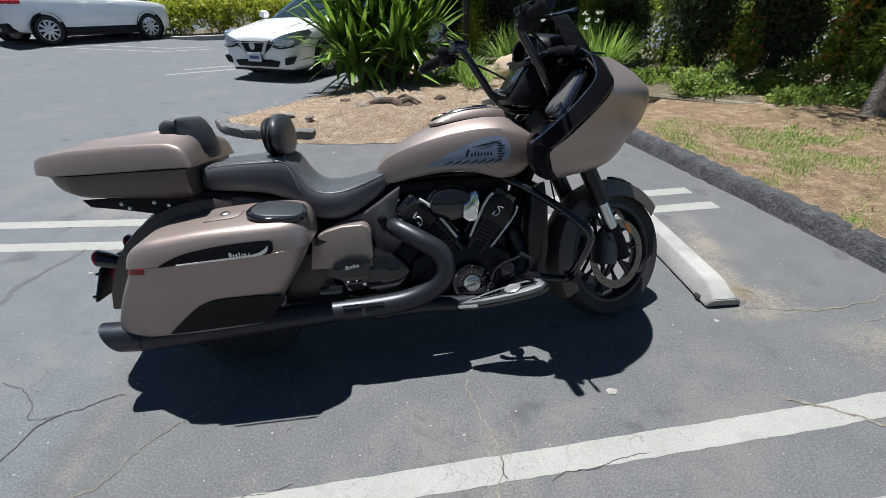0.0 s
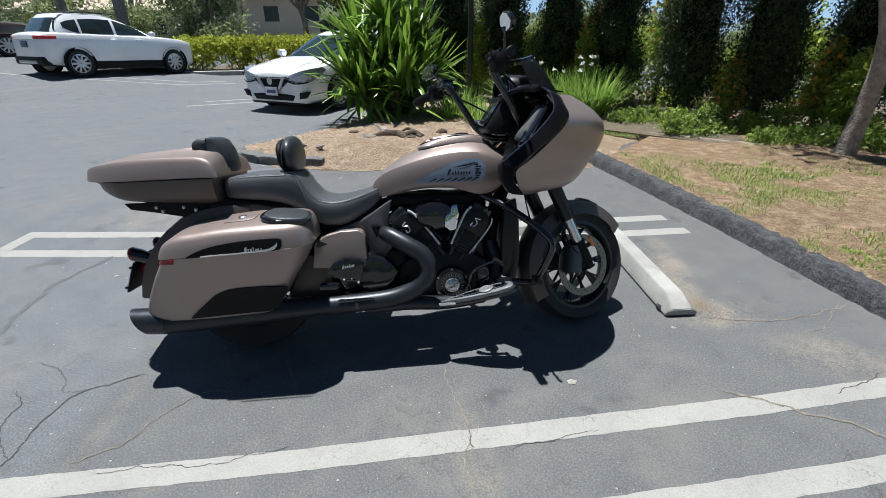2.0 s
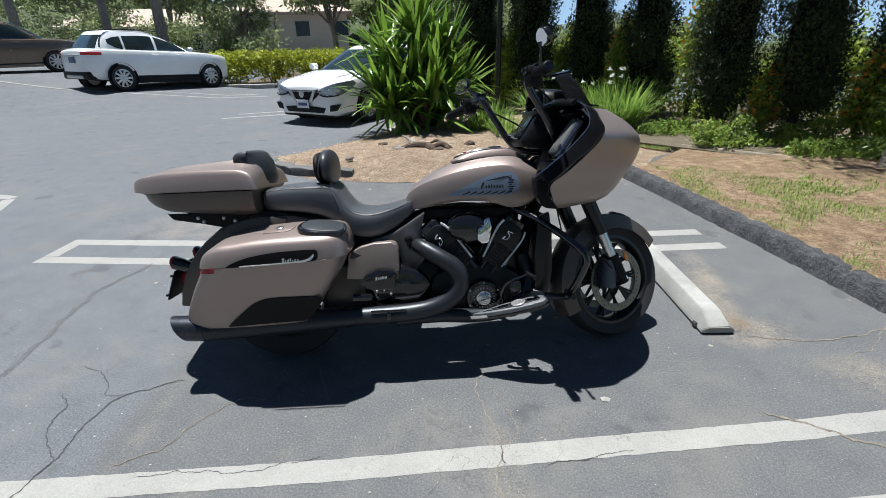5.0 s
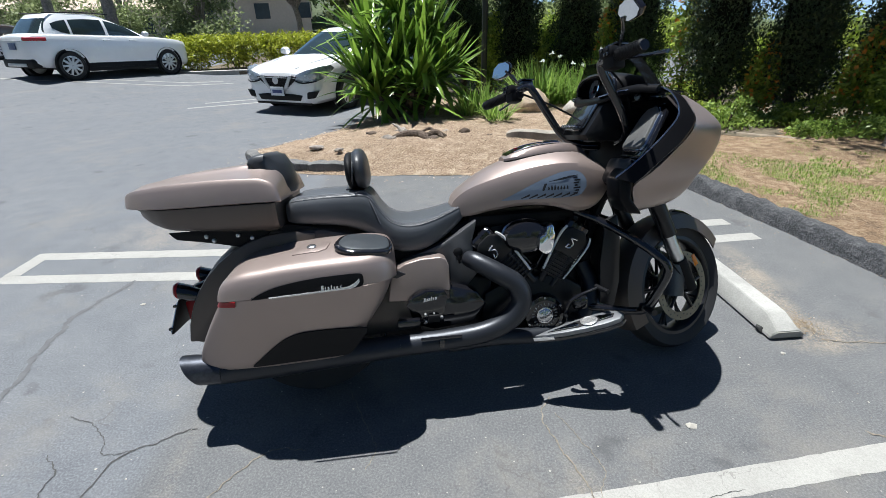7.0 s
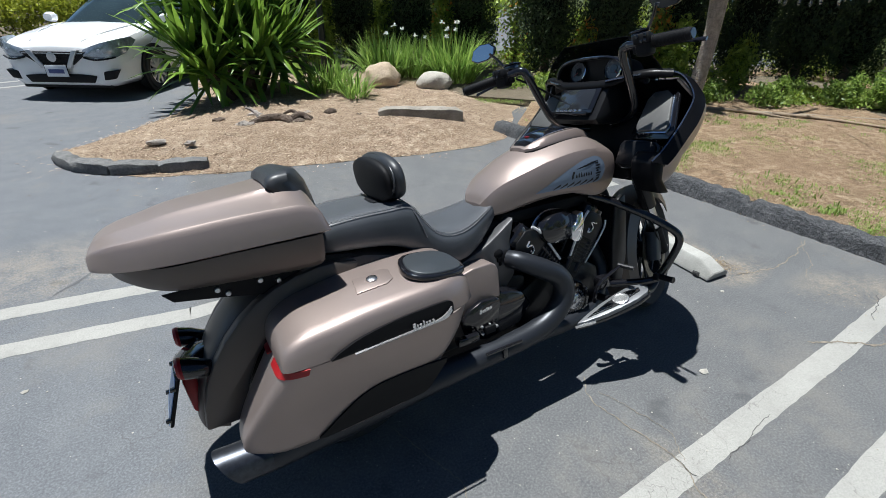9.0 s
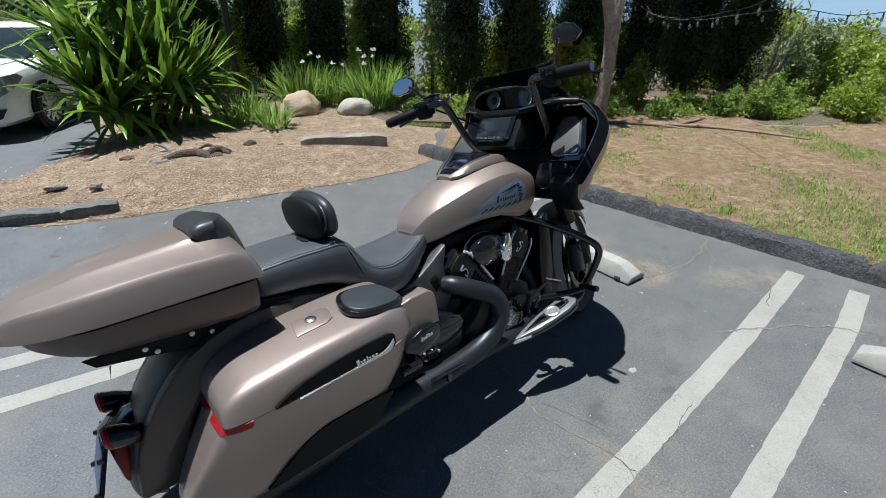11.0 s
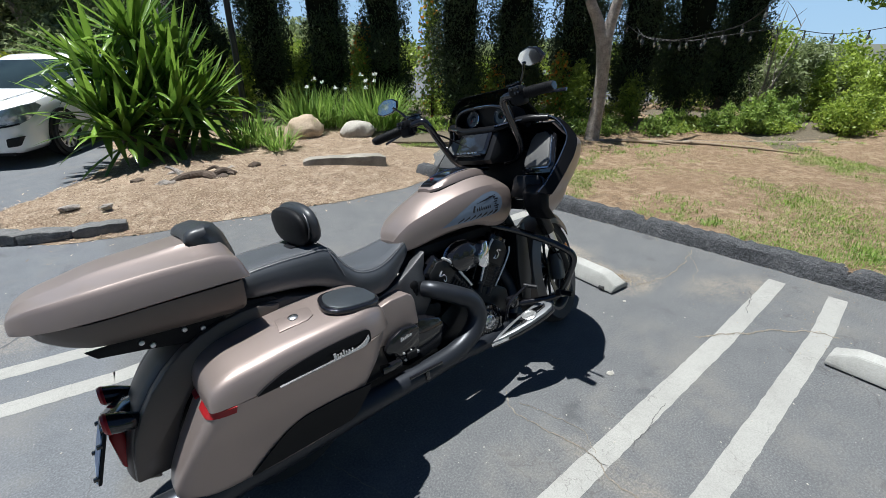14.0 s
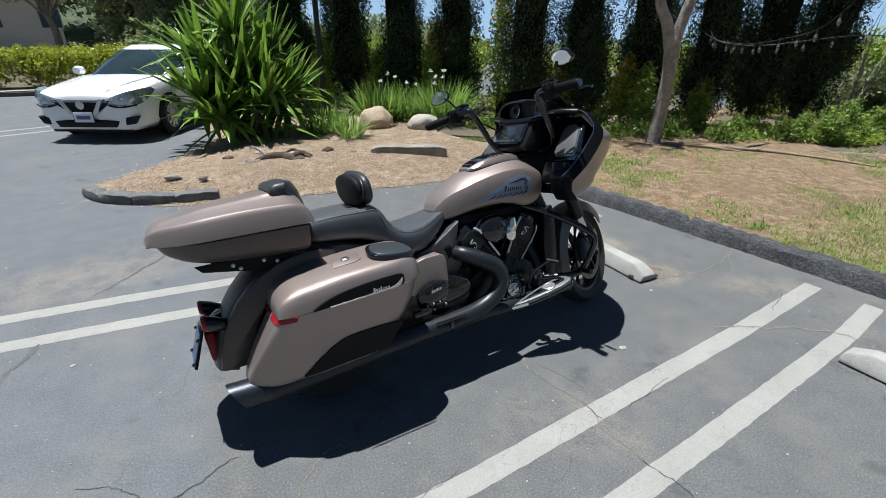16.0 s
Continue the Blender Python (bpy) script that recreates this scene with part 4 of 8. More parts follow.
# ---- concrete wheel stops ----
def wheel_stop(x, y, length, yaw, label):
    """A low precast stop: splayed sides, flat top, ends cut down to a blunt face, a broken corner at the foot."""
    rings = []
    for yy, top, half in ((0, 0.046, 0.052), (0.10, 0.092, 0.046), (0.16, 0.095, 0.046), (length - 0.16, 0.095, 0.046), (length - 0.10, 0.092, 0.046), (length, 0.046, 0.052)):
        foot = 0.088
        rings.append([(-foot, yy, 0.008), (-foot + 0.003, yy, 0.030), (-half, yy, top), (half, yy, top), (foot - 0.003, yy, 0.030), (foot, yy, 0.008)])
    b_ = loft(rings)
    bmesh.ops.bevel(b_, geom=b_.edges[:], offset=0.004, segments=2, affect="EDGES")
    o = obj("wheel_stop", b_, CONCRETE, 40)
    o.matrix_world = Matrix.Translation((x, y, 0)) @ Matrix.Rotation(radians(yaw), 4, "Z")
    # near-black strip painted as the shade in the gap at the foot
    part("gap_shade", box((0.150, length - 0.06, 0.010), (0, length / 2, 0.005), 0.002), DARK_FOOT, o, "dark strip for the shade in the gap under the stop")
    part("chipped_corner", move(blob((0.022, 0.030, 0.016), 7, 0.5, 2), Matrix.Translation((-0.078, 0.075, 0.018))), DARK_FOOT, o, "broken corner with dark aggregate")
    return tagged(o, label, "wheel stop", "wheel stops")


DARK_FOOT = surface("dark_foot", (0.03, 0.03, 0.03), 0.95, var=0.3)
wheel_stop(1.508, 0.505, 1.20, 2.5, "pale concrete wheel stop in front of the motorcycle")
wheel_stop(1.80, -0.56, 1.02, 184, "pale concrete wheel stop in the next bay")

# ---- lamp post and string lights ----
lp = thing("lamp_post", Matrix.Translation((0.78, 7.30, 0.05)), "slim dark metal lamp post in the planting", "lamp post")
part("post", tube([(0, 0, 0), (0.02, 0, 2.5), (0.03, 0, 5.0)], [0.05, 0.045, 0.04], 12), surface("dark_post_paint", (0.02, 0.02, 0.02), 0.4), lp)
part("lamp_head", box((0.35, 0.2, 0.12), (0.12, 0, 5.05), 0.03), surface("lamp_head_grey", (0.08, 0.08, 0.08), 0.4), lp)
part("base_collar", lathe([(0.09, 0.0), (0.09, 0.05), (0.06, 0.08)], 16, "z"), surface("collar_paint", (0.03, 0.03, 0.03), 0.5), lp)
WIRE, BULB = surface("black_wire", (0.02, 0.02, 0.02), 0.6, relief=0), glass_material("clear_bulb", (0.75, 0.75, 0.72), 0.05, 0.5)
STRAND = [(5.6, 4.0, 1.75), (5.51, 3.4, 1.46), (5.67, 2.9, 1.41), (5.97, 2.45, 1.48), (6.56, 2.1, 1.54), (7.28, 1.7, 1.47), (8.2, 1.2, 1.6)]
for name_pts in ([(5.75, 3.75, 1.60), (5.51, 3.4, 1.47), (5.42, 2.9, 1.43), (5.18, 2.3, 1.50), (4.6, 1.6, 1.62), (3.9, 0.9, 1.95)], STRAND):
    sl = thing("string_lights", Matrix.Identity(4), "string of clear bulbs hung over the lawn", "string lights", "strings of bulbs")
    path = curve_points(name_pts, 10)
    part("wire", tube([tuple(p) for p in path], 0.005, 6, 2), WIRE, sl)
    for k in range(4, len(path) - 2, 5):
        p = path[k]
        s_ = part("socket", lathe([(0.009, 0.0), (0.010, -0.045), (0.0, -0.045)], 8, "z"), WIRE, sl)
        s_.location = p
        part("bulb", lathe([(0.008, -0.045), (0.017, -0.07), (0.019, -0.09), (0.010, -0.115), (0.0, -0.12)], 10, "z"), BULB, s_)


# ---- cars ----
WHITE = surface("white_car_paint", (0.90, 0.905, 0.91), 0.25, 0.0, var=0.02, relief=0, coat=0.8)
BROWN = surface("brown_car_paint", (0.14, 0.105, 0.08), 0.25, 0.4, var=0.03, relief=0, coat=0.8)
CAR_GLASS = surface("car_glass", (0.022, 0.034, 0.036), 0.03, 0.0, var=0.4, scale=2, relief=0, spec=0.5)
CAR_BLACK = surface("car_black_trim", (0.010, 0.010, 0.011), 0.5, relief=0, spec=0.2)
HEAD = surface("headlamp", (0.40, 0.46, 0.52), 0.08, 0.5, var=0.5, scale=14, relief=0)
CAR_TYRE = surface("car_tyre", (0.02, 0.02, 0.021), 0.8)
CAR_RIM = surface("alloy_rim", (0.55, 0.56, 0.58), 0.3, 0.8)
CAR_RED = surface("tail_lamp", (0.40, 0.015, 0.02), 0.1, relief=0, coat=0.5)
PLATE_C = surface("car_plate", (0.72, 0.74, 0.78), 0.4, relief=0)


def glazing(c, cabin, sides, front, back):
    """Dark panes 5 mm proud of the painted cabin. sides: panes of (x, z low, z high) rows; front, back: (half width low, half width high, z low, z high)."""
    rows = spline_rows(cabin, 6)

    def at(z):
        return [float(np.interp(z, [r[0] for r in rows], [r[k] for r in rows])) for k in (1, 2, 3)]

    def side_y(x, z):
        xf, xb, hw = at(z)
        u = min(0.999, abs((x - (xf + xb) / 2) / ((xf - xb) / 2)))
        return hw * max(1e-6, 1 - (u ** (1 / 0.45)) ** 2) ** 0.175

    def end_x(y, z, sgn):
        xf, xb, hw = at(z)
        v = min(0.999, abs(y) / hw) ** (1 / 0.35)
        return (xf + xb) / 2 + sgn * (xf - xb) / 2 * max(1e-6, 1 - v * v) ** 0.225

    for s in (-1, 1):
        for pane in sides:
            fine = spline_rows(pane, 4)
            part("side_window", sheet([[(x, s * (side_y(x, lo + (hi - lo) * j / 6) + 0.006), lo + (hi - lo) * j / 6) for j in range(7)] for x, lo, hi in fine], 0.004), CAR_GLASS, c, "dark side window", 40)
    for (w0, w1, z0, z1), sgn, name in ((front, 1, "windscreen"), (back, -1, "rear_window")):
        grid = []
        for i in range(9):
            z = z0 + (z1 - z0) * i / 8
            w = w0 + (w1 - w0) * i / 8
            grid.append([(end_x(w * (j / 8 - 1), z, sgn) + sgn * 0.006, w * (j / 8 - 1), z + 0.003) for j in range(17)])
        part(name, sheet(grid, 0.004), CAR_GLASS, c, "dark glass", 40)


def car(name, m, paint, label, L_, W, H, body, cabin, wb, front, tyre_r, clad=False, group="", panes=()):
    """body rows: x, half width factor, bottom, shoulder; cabin rows: height, x front, x back, half width. The nose is at x = 0."""
    c = thing(name, m, label, "car", group)
    rows = spline_rows(body, 4)

    def ring(x, w, zb, zs):
        h = zs - zb
        half = [(0, zb), (w * 0.86, zb), (w * 0.96, zb + h * 0.10), (w * 0.995, zb + h * 0.38), (w, zb + h * 0.62), (w * 0.985, zs - h * 0.16), (w * 0.94, zs - h * 0.04), (w * 0.84, zs), (w * 0.5, zs + 0.025), (0, zs + 0.035)]
        return mirrored_ring2(x, half)

    def mirrored_ring2(x, half):
        return [(x, -y, z) for y, z in half] + [(x, y, z) for y, z in half[::-1] if y > 1e-6]

    b = part("body", loft([ring(x, w * W / 2, zb, zs) for x, w, zb, zs in rows]), paint, c, "", 40)
    crow = spline_rows(cabin, 4)

    def plan(z, xf, xb, hw):
        out = []
        for i in range(40):
            a = 2 * math.pi * i / 40
            cc, s = math.cos(a), math.sin(a)
            out.append(((xf + xb) / 2 + (xf - xb) / 2 * math.copysign(abs(cc) ** 0.45, cc), hw * math.copysign(abs(s) ** 0.35, s), z))
        return out

    part("cabin", loft([plan(*r) for r in crow]), paint, c, "", 40)
    glazing(c, cabin, *panes)
    zt, xf, xb, hw = cabin[-1]
    part("roof", loft([plan(zt - 0.035, xf + 0.03, xb - 0.03, hw + 0.012), plan(zt, xf + 0.0, xb, hw + 0.004), plan(zt + 0.025, xf - 0.12, xb + 0.12, hw * 0.92), plan(zt + 0.035, xf - 0.35, xb + 0.35, hw * 0.7)]), paint, c, "", 50)
    for s in (-1, 1):
        part("side_mirror", loft([superring(x, s * (W / 2 + 0.06), cabin[0][0] + 0.10, w, h, 3, 14) for x, w, h in ((cabin[0][1] - 0.42, 0.07, 0.05), (cabin[0][1] - 0.36, 0.10, 0.075), (cabin[0][1] - 0.28, 0.07, 0.05))]), paint, c)
        for x in (-front, -front - wb):
            w = part("wheel", lathe([(tyre_r - 0.10, -0.10), (tyre_r - 0.02, -0.105), (tyre_r, -0.07), (tyre_r, 0.07), (tyre_r - 0.02, 0.105), (tyre_r - 0.10, 0.10)], 36, "y", False), CAR_TYRE, c)
            w.location = (x, s * (W / 2 - 0.085), tyre_r)
            part("rim", joined(lathe([(tyre_r - 0.09, s * 0.095), (tyre_r - 0.11, s * 0.10), (tyre_r - 0.115, s * 0.06), (0.05, s * 0.07), (0.0, s * 0.07)], 30, "y", False), *[move(box((tyre_r - 0.12, 0.025, 0.055), ((tyre_r - 0.10) / 2, s * 0.085, 0), 0.008), Matrix.Rotation(2 * math.pi * k / 10, 4, "Y")) for k in range(10)]), CAR_RIM, w)
            part("wheel_gap", lathe([(tyre_r - 0.117, s * 0.064), (0.05, s * 0.074)], 30, "y", False), CAR_BLACK, w)
            arch = part("wheel_arch", lathe([(tyre_r + 0.055, -0.03), (tyre_r + 0.055, 0.012), (tyre_r + 0.01, 0.012), (tyre_r - 0.02, -0.03)], 36, "y", False), CAR_BLACK, c)
            arch.location = (x, s * (W / 2 - 0.002) if s > 0 else s * (W / 2 - 0.002), tyre_r + 0.01)
        part("sill", box((wb - 2 * tyre_r - 0.1, 0.03, 0.10), (-front - wb / 2, s * (W / 2 - 0.01), 0.24), 0.01), CAR_BLACK if clad else paint, c)
        for k in (0.36, 0.62):
            part("door_handle", box((0.20, 0.03, 0.03), (-front - wb * k, s * (W / 2 - 0.005), body[4][3] - 0.10), 0.01), paint, c)
    return c


SED = pose(-2.77, 7.42, 0, 0, 0, -116.6) @ Matrix.Scale(0.95, 4)
sedan = car("sedan", SED, WHITE, "white four-door sedan parked facing the bed", 4.6, 1.76, 1.49,
            [(0.0, 0.66, 0.25, 0.69), (-0.04, 0.80, 0.21, 0.73), (-0.14, 0.91, 0.19, 0.77), (-0.35, 0.97, 0.19, 0.83), (-0.75, 0.99, 0.19, 0.89), (-1.2, 1.0, 0.19, 0.94), (-2.2, 1.0, 0.19, 0.97), (-3.4, 0.99, 0.20, 0.99), (-4.2, 0.94, 0.24, 1.0), (-4.55, 0.82, 0.30, 0.98), (-4.62, 0.6, 0.40, 0.9)],
            [(0.91, -1.02, -4.15, 0.77), (1.06, -1.34, -3.95, 0.735), (1.22, -1.72, -3.70, 0.68), (1.345, -2.05, -3.35, 0.62), (1.385, -2.20, -3.20, 0.59)], 2.70, 0.90, 0.315, panes=(
                [[(-1.42, 0.955, 0.965), (-1.62, 0.96, 1.10), (-1.95, 0.97, 1.25), (-2.35, 0.98, 1.315)], [(-2.43, 0.98, 1.318), (-2.8, 0.985, 1.318), (-3.25, 0.99, 1.27)], [(-3.31, 1.0, 1.25), (-3.5, 1.01, 1.16), (-3.65, 1.03, 1.05)]],
                (0.72, 0.56, 0.935, 1.335), (0.68, 0.55, 1.0, 1.33)))
part("grille", prism([(-0.47, 0.665), (0.47, 0.665), (0.40, 0.60), (0.22, 0.475), (-0.22, 0.475), (-0.40, 0.60)], -0.06, 0.036, "x", 0.010), CAR_BLACK, sedan, "black front grille")
for k in range(5):
    part("grille_bar", box((0.010, 0.86 - 0.10 * k, 0.010), (0.040, 0, 0.645 - 0.036 * k), 0.003), CAR_RIM if k == 0 else CAR_BLACK, sedan)
for s in (-1, 1):
    part("grille_chrome", prism([(s * 0.30, 0.690), (s * 0.375, 0.690), (s * 0.215, 0.452), (s * 0.0, 0.452), (s * 0.0, 0.484), (s * 0.165, 0.484)], -0.01, 0.058, "x", 0.006), CAR_RIM, sedan, "bright V-shaped grille bar")
    hl = part("headlight", loft([[(x - 0.02, s * y0, z0), (x + 0.015, s * y0, (z0 + z1) / 2), (x - 0.02, s * y0, z1), (x - 0.12, s * y0, (z0 + z1) / 2)] for x, y0, z0, z1 in ((0.020, 0.42, 0.585, 0.690), (0.016, 0.54, 0.560, 0.735), (-0.004, 0.66, 0.560, 0.775), (-0.10, 0.80, 0.585, 0.810), (-0.23, 0.856, 0.625, 0.825), (-0.42, 0.878, 0.72, 0.830))]), HEAD, sedan, "clear swept-back headlight", 50)
    part("lamp_bulb", move(blob((0.045, 0.045, 0.045), 2, 0.0, 2), Matrix.Translation((-0.03, s * 0.64, 0.675))), CAR_RIM, hl)
    part("lamp_brow", tube([(0.02, s * 0.42, 0.592), (0.03, s * 0.54, 0.566), (0.008, s * 0.67, 0.566), (-0.09, s * 0.81, 0.590)], 0.012, 6, 4), CAR_BLACK, hl)
    part("fog_recess", prism([(s * 0.52, 0.27), (s * 0.74, 0.30), (s * 0.80, 0.42), (s * 0.58, 0.40)], -0.20, -0.012, "x", 0.01), CAR_BLACK, sedan)
    part("bonnet_crease", tube([(-0.10, s * 0.36, 0.790), (-0.5, s * 0.50, 0.885), (-1.0, s * 0.60, 0.945)], 0.008, 6, 4), WHITE, sedan)
part("lower_intake", prism([(-0.46, 0.250), (0.46, 0.250), (0.52, 0.345), (0.30, 0.365), (-0.30, 0.365), (-0.52, 0.345)], -0.08, 0.022, "x", 0.012), CAR_BLACK, sedan)
part("front_badge", lathe([(0.055, 0.060), (0.066, 0.072), (0.05, 0.078), (0.0, 0.066)], 20, "x"), CAR_RIM, sedan).location = (0, 0, 0.600)
pl = part("number_plate", box((0.012, 0.31, 0.155), (0.062, 0, 0.415), 0.004), PLATE_C, sedan)
part("plate_bar", box((0.004, 0.22, 0.055), (0.070, 0, 0.41), 0.001), surface("plate_blue", (0.08, 0.10, 0.25), 0.5, relief=0), pl)
part("plate_frame", box((0.010, 0.33, 0.175), (0.058, 0, 0.415), 0.004), CAR_BLACK, pl)
part("front_lip", box((0.10, 1.30, 0.05), (-0.10, 0, 0.19), 0.02), CAR_BLACK, sedan)

SUV_AT = pose(-8.5, 15.9, 0.09, 0, 2.5, 60.5)
suv = car("suv", SUV_AT, WHITE, "white compact sport utility car with black cladding", 4.4, 1.83, 1.61,
          [(0.0, 0.55, 0.30, 0.82), (-0.10, 0.80, 0.26, 0.90), (-0.35, 0.95, 0.25, 0.96), (-0.9, 1.0, 0.25, 1.02), (-1.5, 1.0, 0.25, 1.05), (-2.6, 1.0, 0.25, 1.08), (-3.6, 0.99, 0.27, 1.10), (-4.15, 0.93, 0.32, 1.10), (-4.36, 0.80, 0.38, 1.05), (-4.40, 0.6, 0.45, 1.0)],
          [(1.02, -1.15, -4.20, 0.80), (1.20, -1.50, -4.10, 0.76), (1.40, -1.95, -3.95, 0.69), (1.54, -2.35, -3.80, 0.62), (1.57, -2.45, -3.75, 0.60)], 2.73, 0.88, 0.345, True, panes=(
              [[(-1.50, 1.07, 1.08), (-1.75, 1.075, 1.22), (-2.05, 1.08, 1.36), (-2.42, 1.085, 1.46)], [(-2.50, 1.085, 1.465), (-2.9, 1.09, 1.475), (-3.32, 1.10, 1.45)], [(-3.38, 1.10, 1.445), (-3.58, 1.15, 1.41), (-3.74, 1.24, 1.35)]],
              (0.74, 0.58, 1.06, 1.50), (0.70, 0.58, 1.12, 1.47)))
for s in (-1, 1):
    part("tail_light", loft([superring(x, s * y, 0.985, w, 0.042, 3, 14) for x, y, w in ((-4.02, 0.86, 0.02), (-4.20, 0.82, 0.05), (-4.36, 0.70, 0.06), (-4.41, 0.60, 0.05))]), CAR_RED, suv, "red tail light")
    part("cladding", box((3.5, 0.04, 0.14), (-2.2, s * 0.885, 0.33), 0.02), CAR_BLACK, suv)
    part("roof_rail", tube([(-2.2, s * 0.56, 1.61), (-3.0, s * 0.57, 1.635), (-3.8, s * 0.55, 1.60)], 0.016, 6), CAR_BLACK, suv)
part("rear_bumper", box((0.25, 1.5, 0.22), (-4.30, 0, 0.42), 0.06), CAR_BLACK, suv)
part("skid_plate", box((0.12, 0.9, 0.08), (-4.40, 0, 0.38), 0.02), CAR_RIM, suv)
part("number_plate", box((0.02, 0.32, 0.16), (-4.42, 0, 0.82), 0.004), surface("suv_plate", (0.10, 0.14, 0.24), 0.4), suv)
part("tailgate_strip", box((0.02, 0.9, 0.03), (-4.415, 0, 0.935), 0.006), CAR_RIM, suv)
# black slab added as the shade below the body
part("shadow_gap", box((3.4, 1.5, 0.05), (-2.2, 0, 0.28), 0.01), CAR_BLACK, suv)

VAN_AT = pose(-14.3, 17.5, 0.60, 0, 0, 40) @ Matrix.Scale(1.08, 4)
van = car("van", VAN_AT, BROWN, "brown boxy hatchback parked beyond the suv", 4.2, 1.8, 1.62,
          [(0.0, 0.6, 0.28, 0.80), (-0.12, 0.85, 0.25, 0.90), (-0.5, 0.97, 0.24, 0.98), (-1.1, 1.0, 0.24, 1.02), (-2.2, 1.0, 0.24, 1.04), (-3.3, 1.0, 0.26, 1.05), (-4.0, 0.95, 0.32, 1.05), (-4.15, 0.8, 0.4, 1.0)],
          [(0.98, -0.95, -4.10, 0.80), (1.2, -1.25, -4.05, 0.77), (1.45, -1.65, -3.98, 0.72), (1.55, -1.85, -3.95, 0.68), (1.58, -1.95, -3.9, 0.66)], 2.57, 0.85, 0.33, panes=(
              [[(-1.30, 1.04, 1.06), (-1.5, 1.045, 1.24), (-1.75, 1.05, 1.42), (-2.3, 1.06, 1.48)], [(-2.38, 1.06, 1.48), (-2.9, 1.07, 1.48), (-3.25, 1.08, 1.46)], [(-3.32, 1.09, 1.45), (-3.6, 1.12, 1.42), (-3.75, 1.18, 1.38)]],
              (0.74, 0.64, 1.02, 1.50), (0.74, 0.64, 1.10, 1.48)))

# ---- far hedge, houses and woods ----
HEDGE_LINE = [(-7.9, 15.6), (-6.6, 15.9), (-5.2, 16.0), (-3.9, 16.0), (-2.6, 15.8), (-1.2, 15.4), (0.4, 15.0)]
for k, (x, y) in enumerate(HEDGE_LINE):
    shrub("hedge_bush", "bright yellow-green hedge bush", "hedge", x, y + 0.4, 0.1, [(0, 0, 0.5, 0.85, 0.6, 0.55), (0.3, 0.1, 0.85, 0.5, 0.5, 0.3), (-0.4, 0, 0.8, 0.5, 0.5, 0.35)], 4200, 0.05, LIME, 130 + k, "bushes of the far hedge")
kb = [(-9.2, 15.2), (-7.6, 15.0), (-5.9, 15.1), (-4.0, 15.2), (-2.2, 15.0), (0.5, 14.3)]
tagged(obj("far_kerb", loft([[(x, y, 0), (x, y, 0.13), (x + 0.02, y + 0.16, 0.14), (x + 0.02, y + 0.20, 0)] for x, y in kb]), CONCRETE, 40), "pale concrete kerb before the hedge", "kerb", kind="structure")
tagged(obj("far_bank", prism([(-60, 27), (-9.3, 15.35), (0.5, 14.5), (2.0, 11.2), (4.0, 14), (6, 60), (-60, 60)], 0.0, 0.10, "z"), SOIL), "planted bank beyond the car park", "bank", kind="structure")

STUCCO = surface("cream_stucco", (0.54, 0.48, 0.41), 0.9, var=0.06, relief=0.3, depth=0.004)
ROOF = surface("tan_roof_tile", (0.46, 0.37, 0.30), 0.9, var=0.2, scale=2, fine=12, relief=0.6, depth=0.02)
WINDOW = surface("house_window", (0.05, 0.07, 0.09), 0.08, relief=0)


def house(m, w, d, h, rise, label, wins):
    hs = thing("house", m, label, "house", "houses beyond the car park")
    part("wall", box((w, d, h), (0, 0, h / 2)), STUCCO, hs)
    part("roof", loft([[(-w / 2 - 0.6, -d / 2 - 0.6, h), (w / 2 + 0.6, -d / 2 - 0.6, h), (w / 2 + 0.6, d / 2 + 0.6, h), (-w / 2 - 0.6, d / 2 + 0.6, h)],
                       [(-w / 2 - 0.6, -d / 2 - 0.6, h + 0.2), (w / 2 + 0.6, -d / 2 - 0.6, h + 0.2), (w / 2 + 0.6, d / 2 + 0.6, h + 0.2), (-w / 2 - 0.6, d / 2 + 0.6, h + 0.2)],
                       [(-w / 2 + 2, -0.1, h + rise), (w / 2 - 2, -0.1, h + rise), (w / 2 - 2, 0.1, h + rise), (-w / 2 + 2, 0.1, h + rise)]]), ROOF, hs)
    for x, z, ww, wh in wins:
        wd = part("window", box((ww, 0.08, wh), (x, -d / 2 - 0.02, z), 0.01), STUCCO, hs)
        part("pane", box((ww - 0.14, 0.06, wh - 0.14), (x, -d / 2 - 0.05, z)), WINDOW, wd)
    return hs


house(pose(-14.2, 42.0, -0.3, 0, 0, 15), 9, 6, 3.6, 1.3, "cream stucco house with tan tiled roof", [(-3, 2.6, 1.2, 1.2), (1, 2.6, 1.2, 1.2), (4, 2.6, 1.2, 1.2)])
house(pose(-11.8, 44.0, 0.0, 0, 0, 15), 3.0, 4, 6.2, 0.9, "two-storey cream stucco house", [(0.6, 5.6, 1.0, 1.1)])
house(pose(-24.6, 38.0, -0.9, 0, 0, 35), 10, 6, 3.3, 1.5, "low cream house with a tiled roof behind trees", [(-2, 2.4, 1.4, 1.2), (3, 2.4, 1.4, 1.2)])
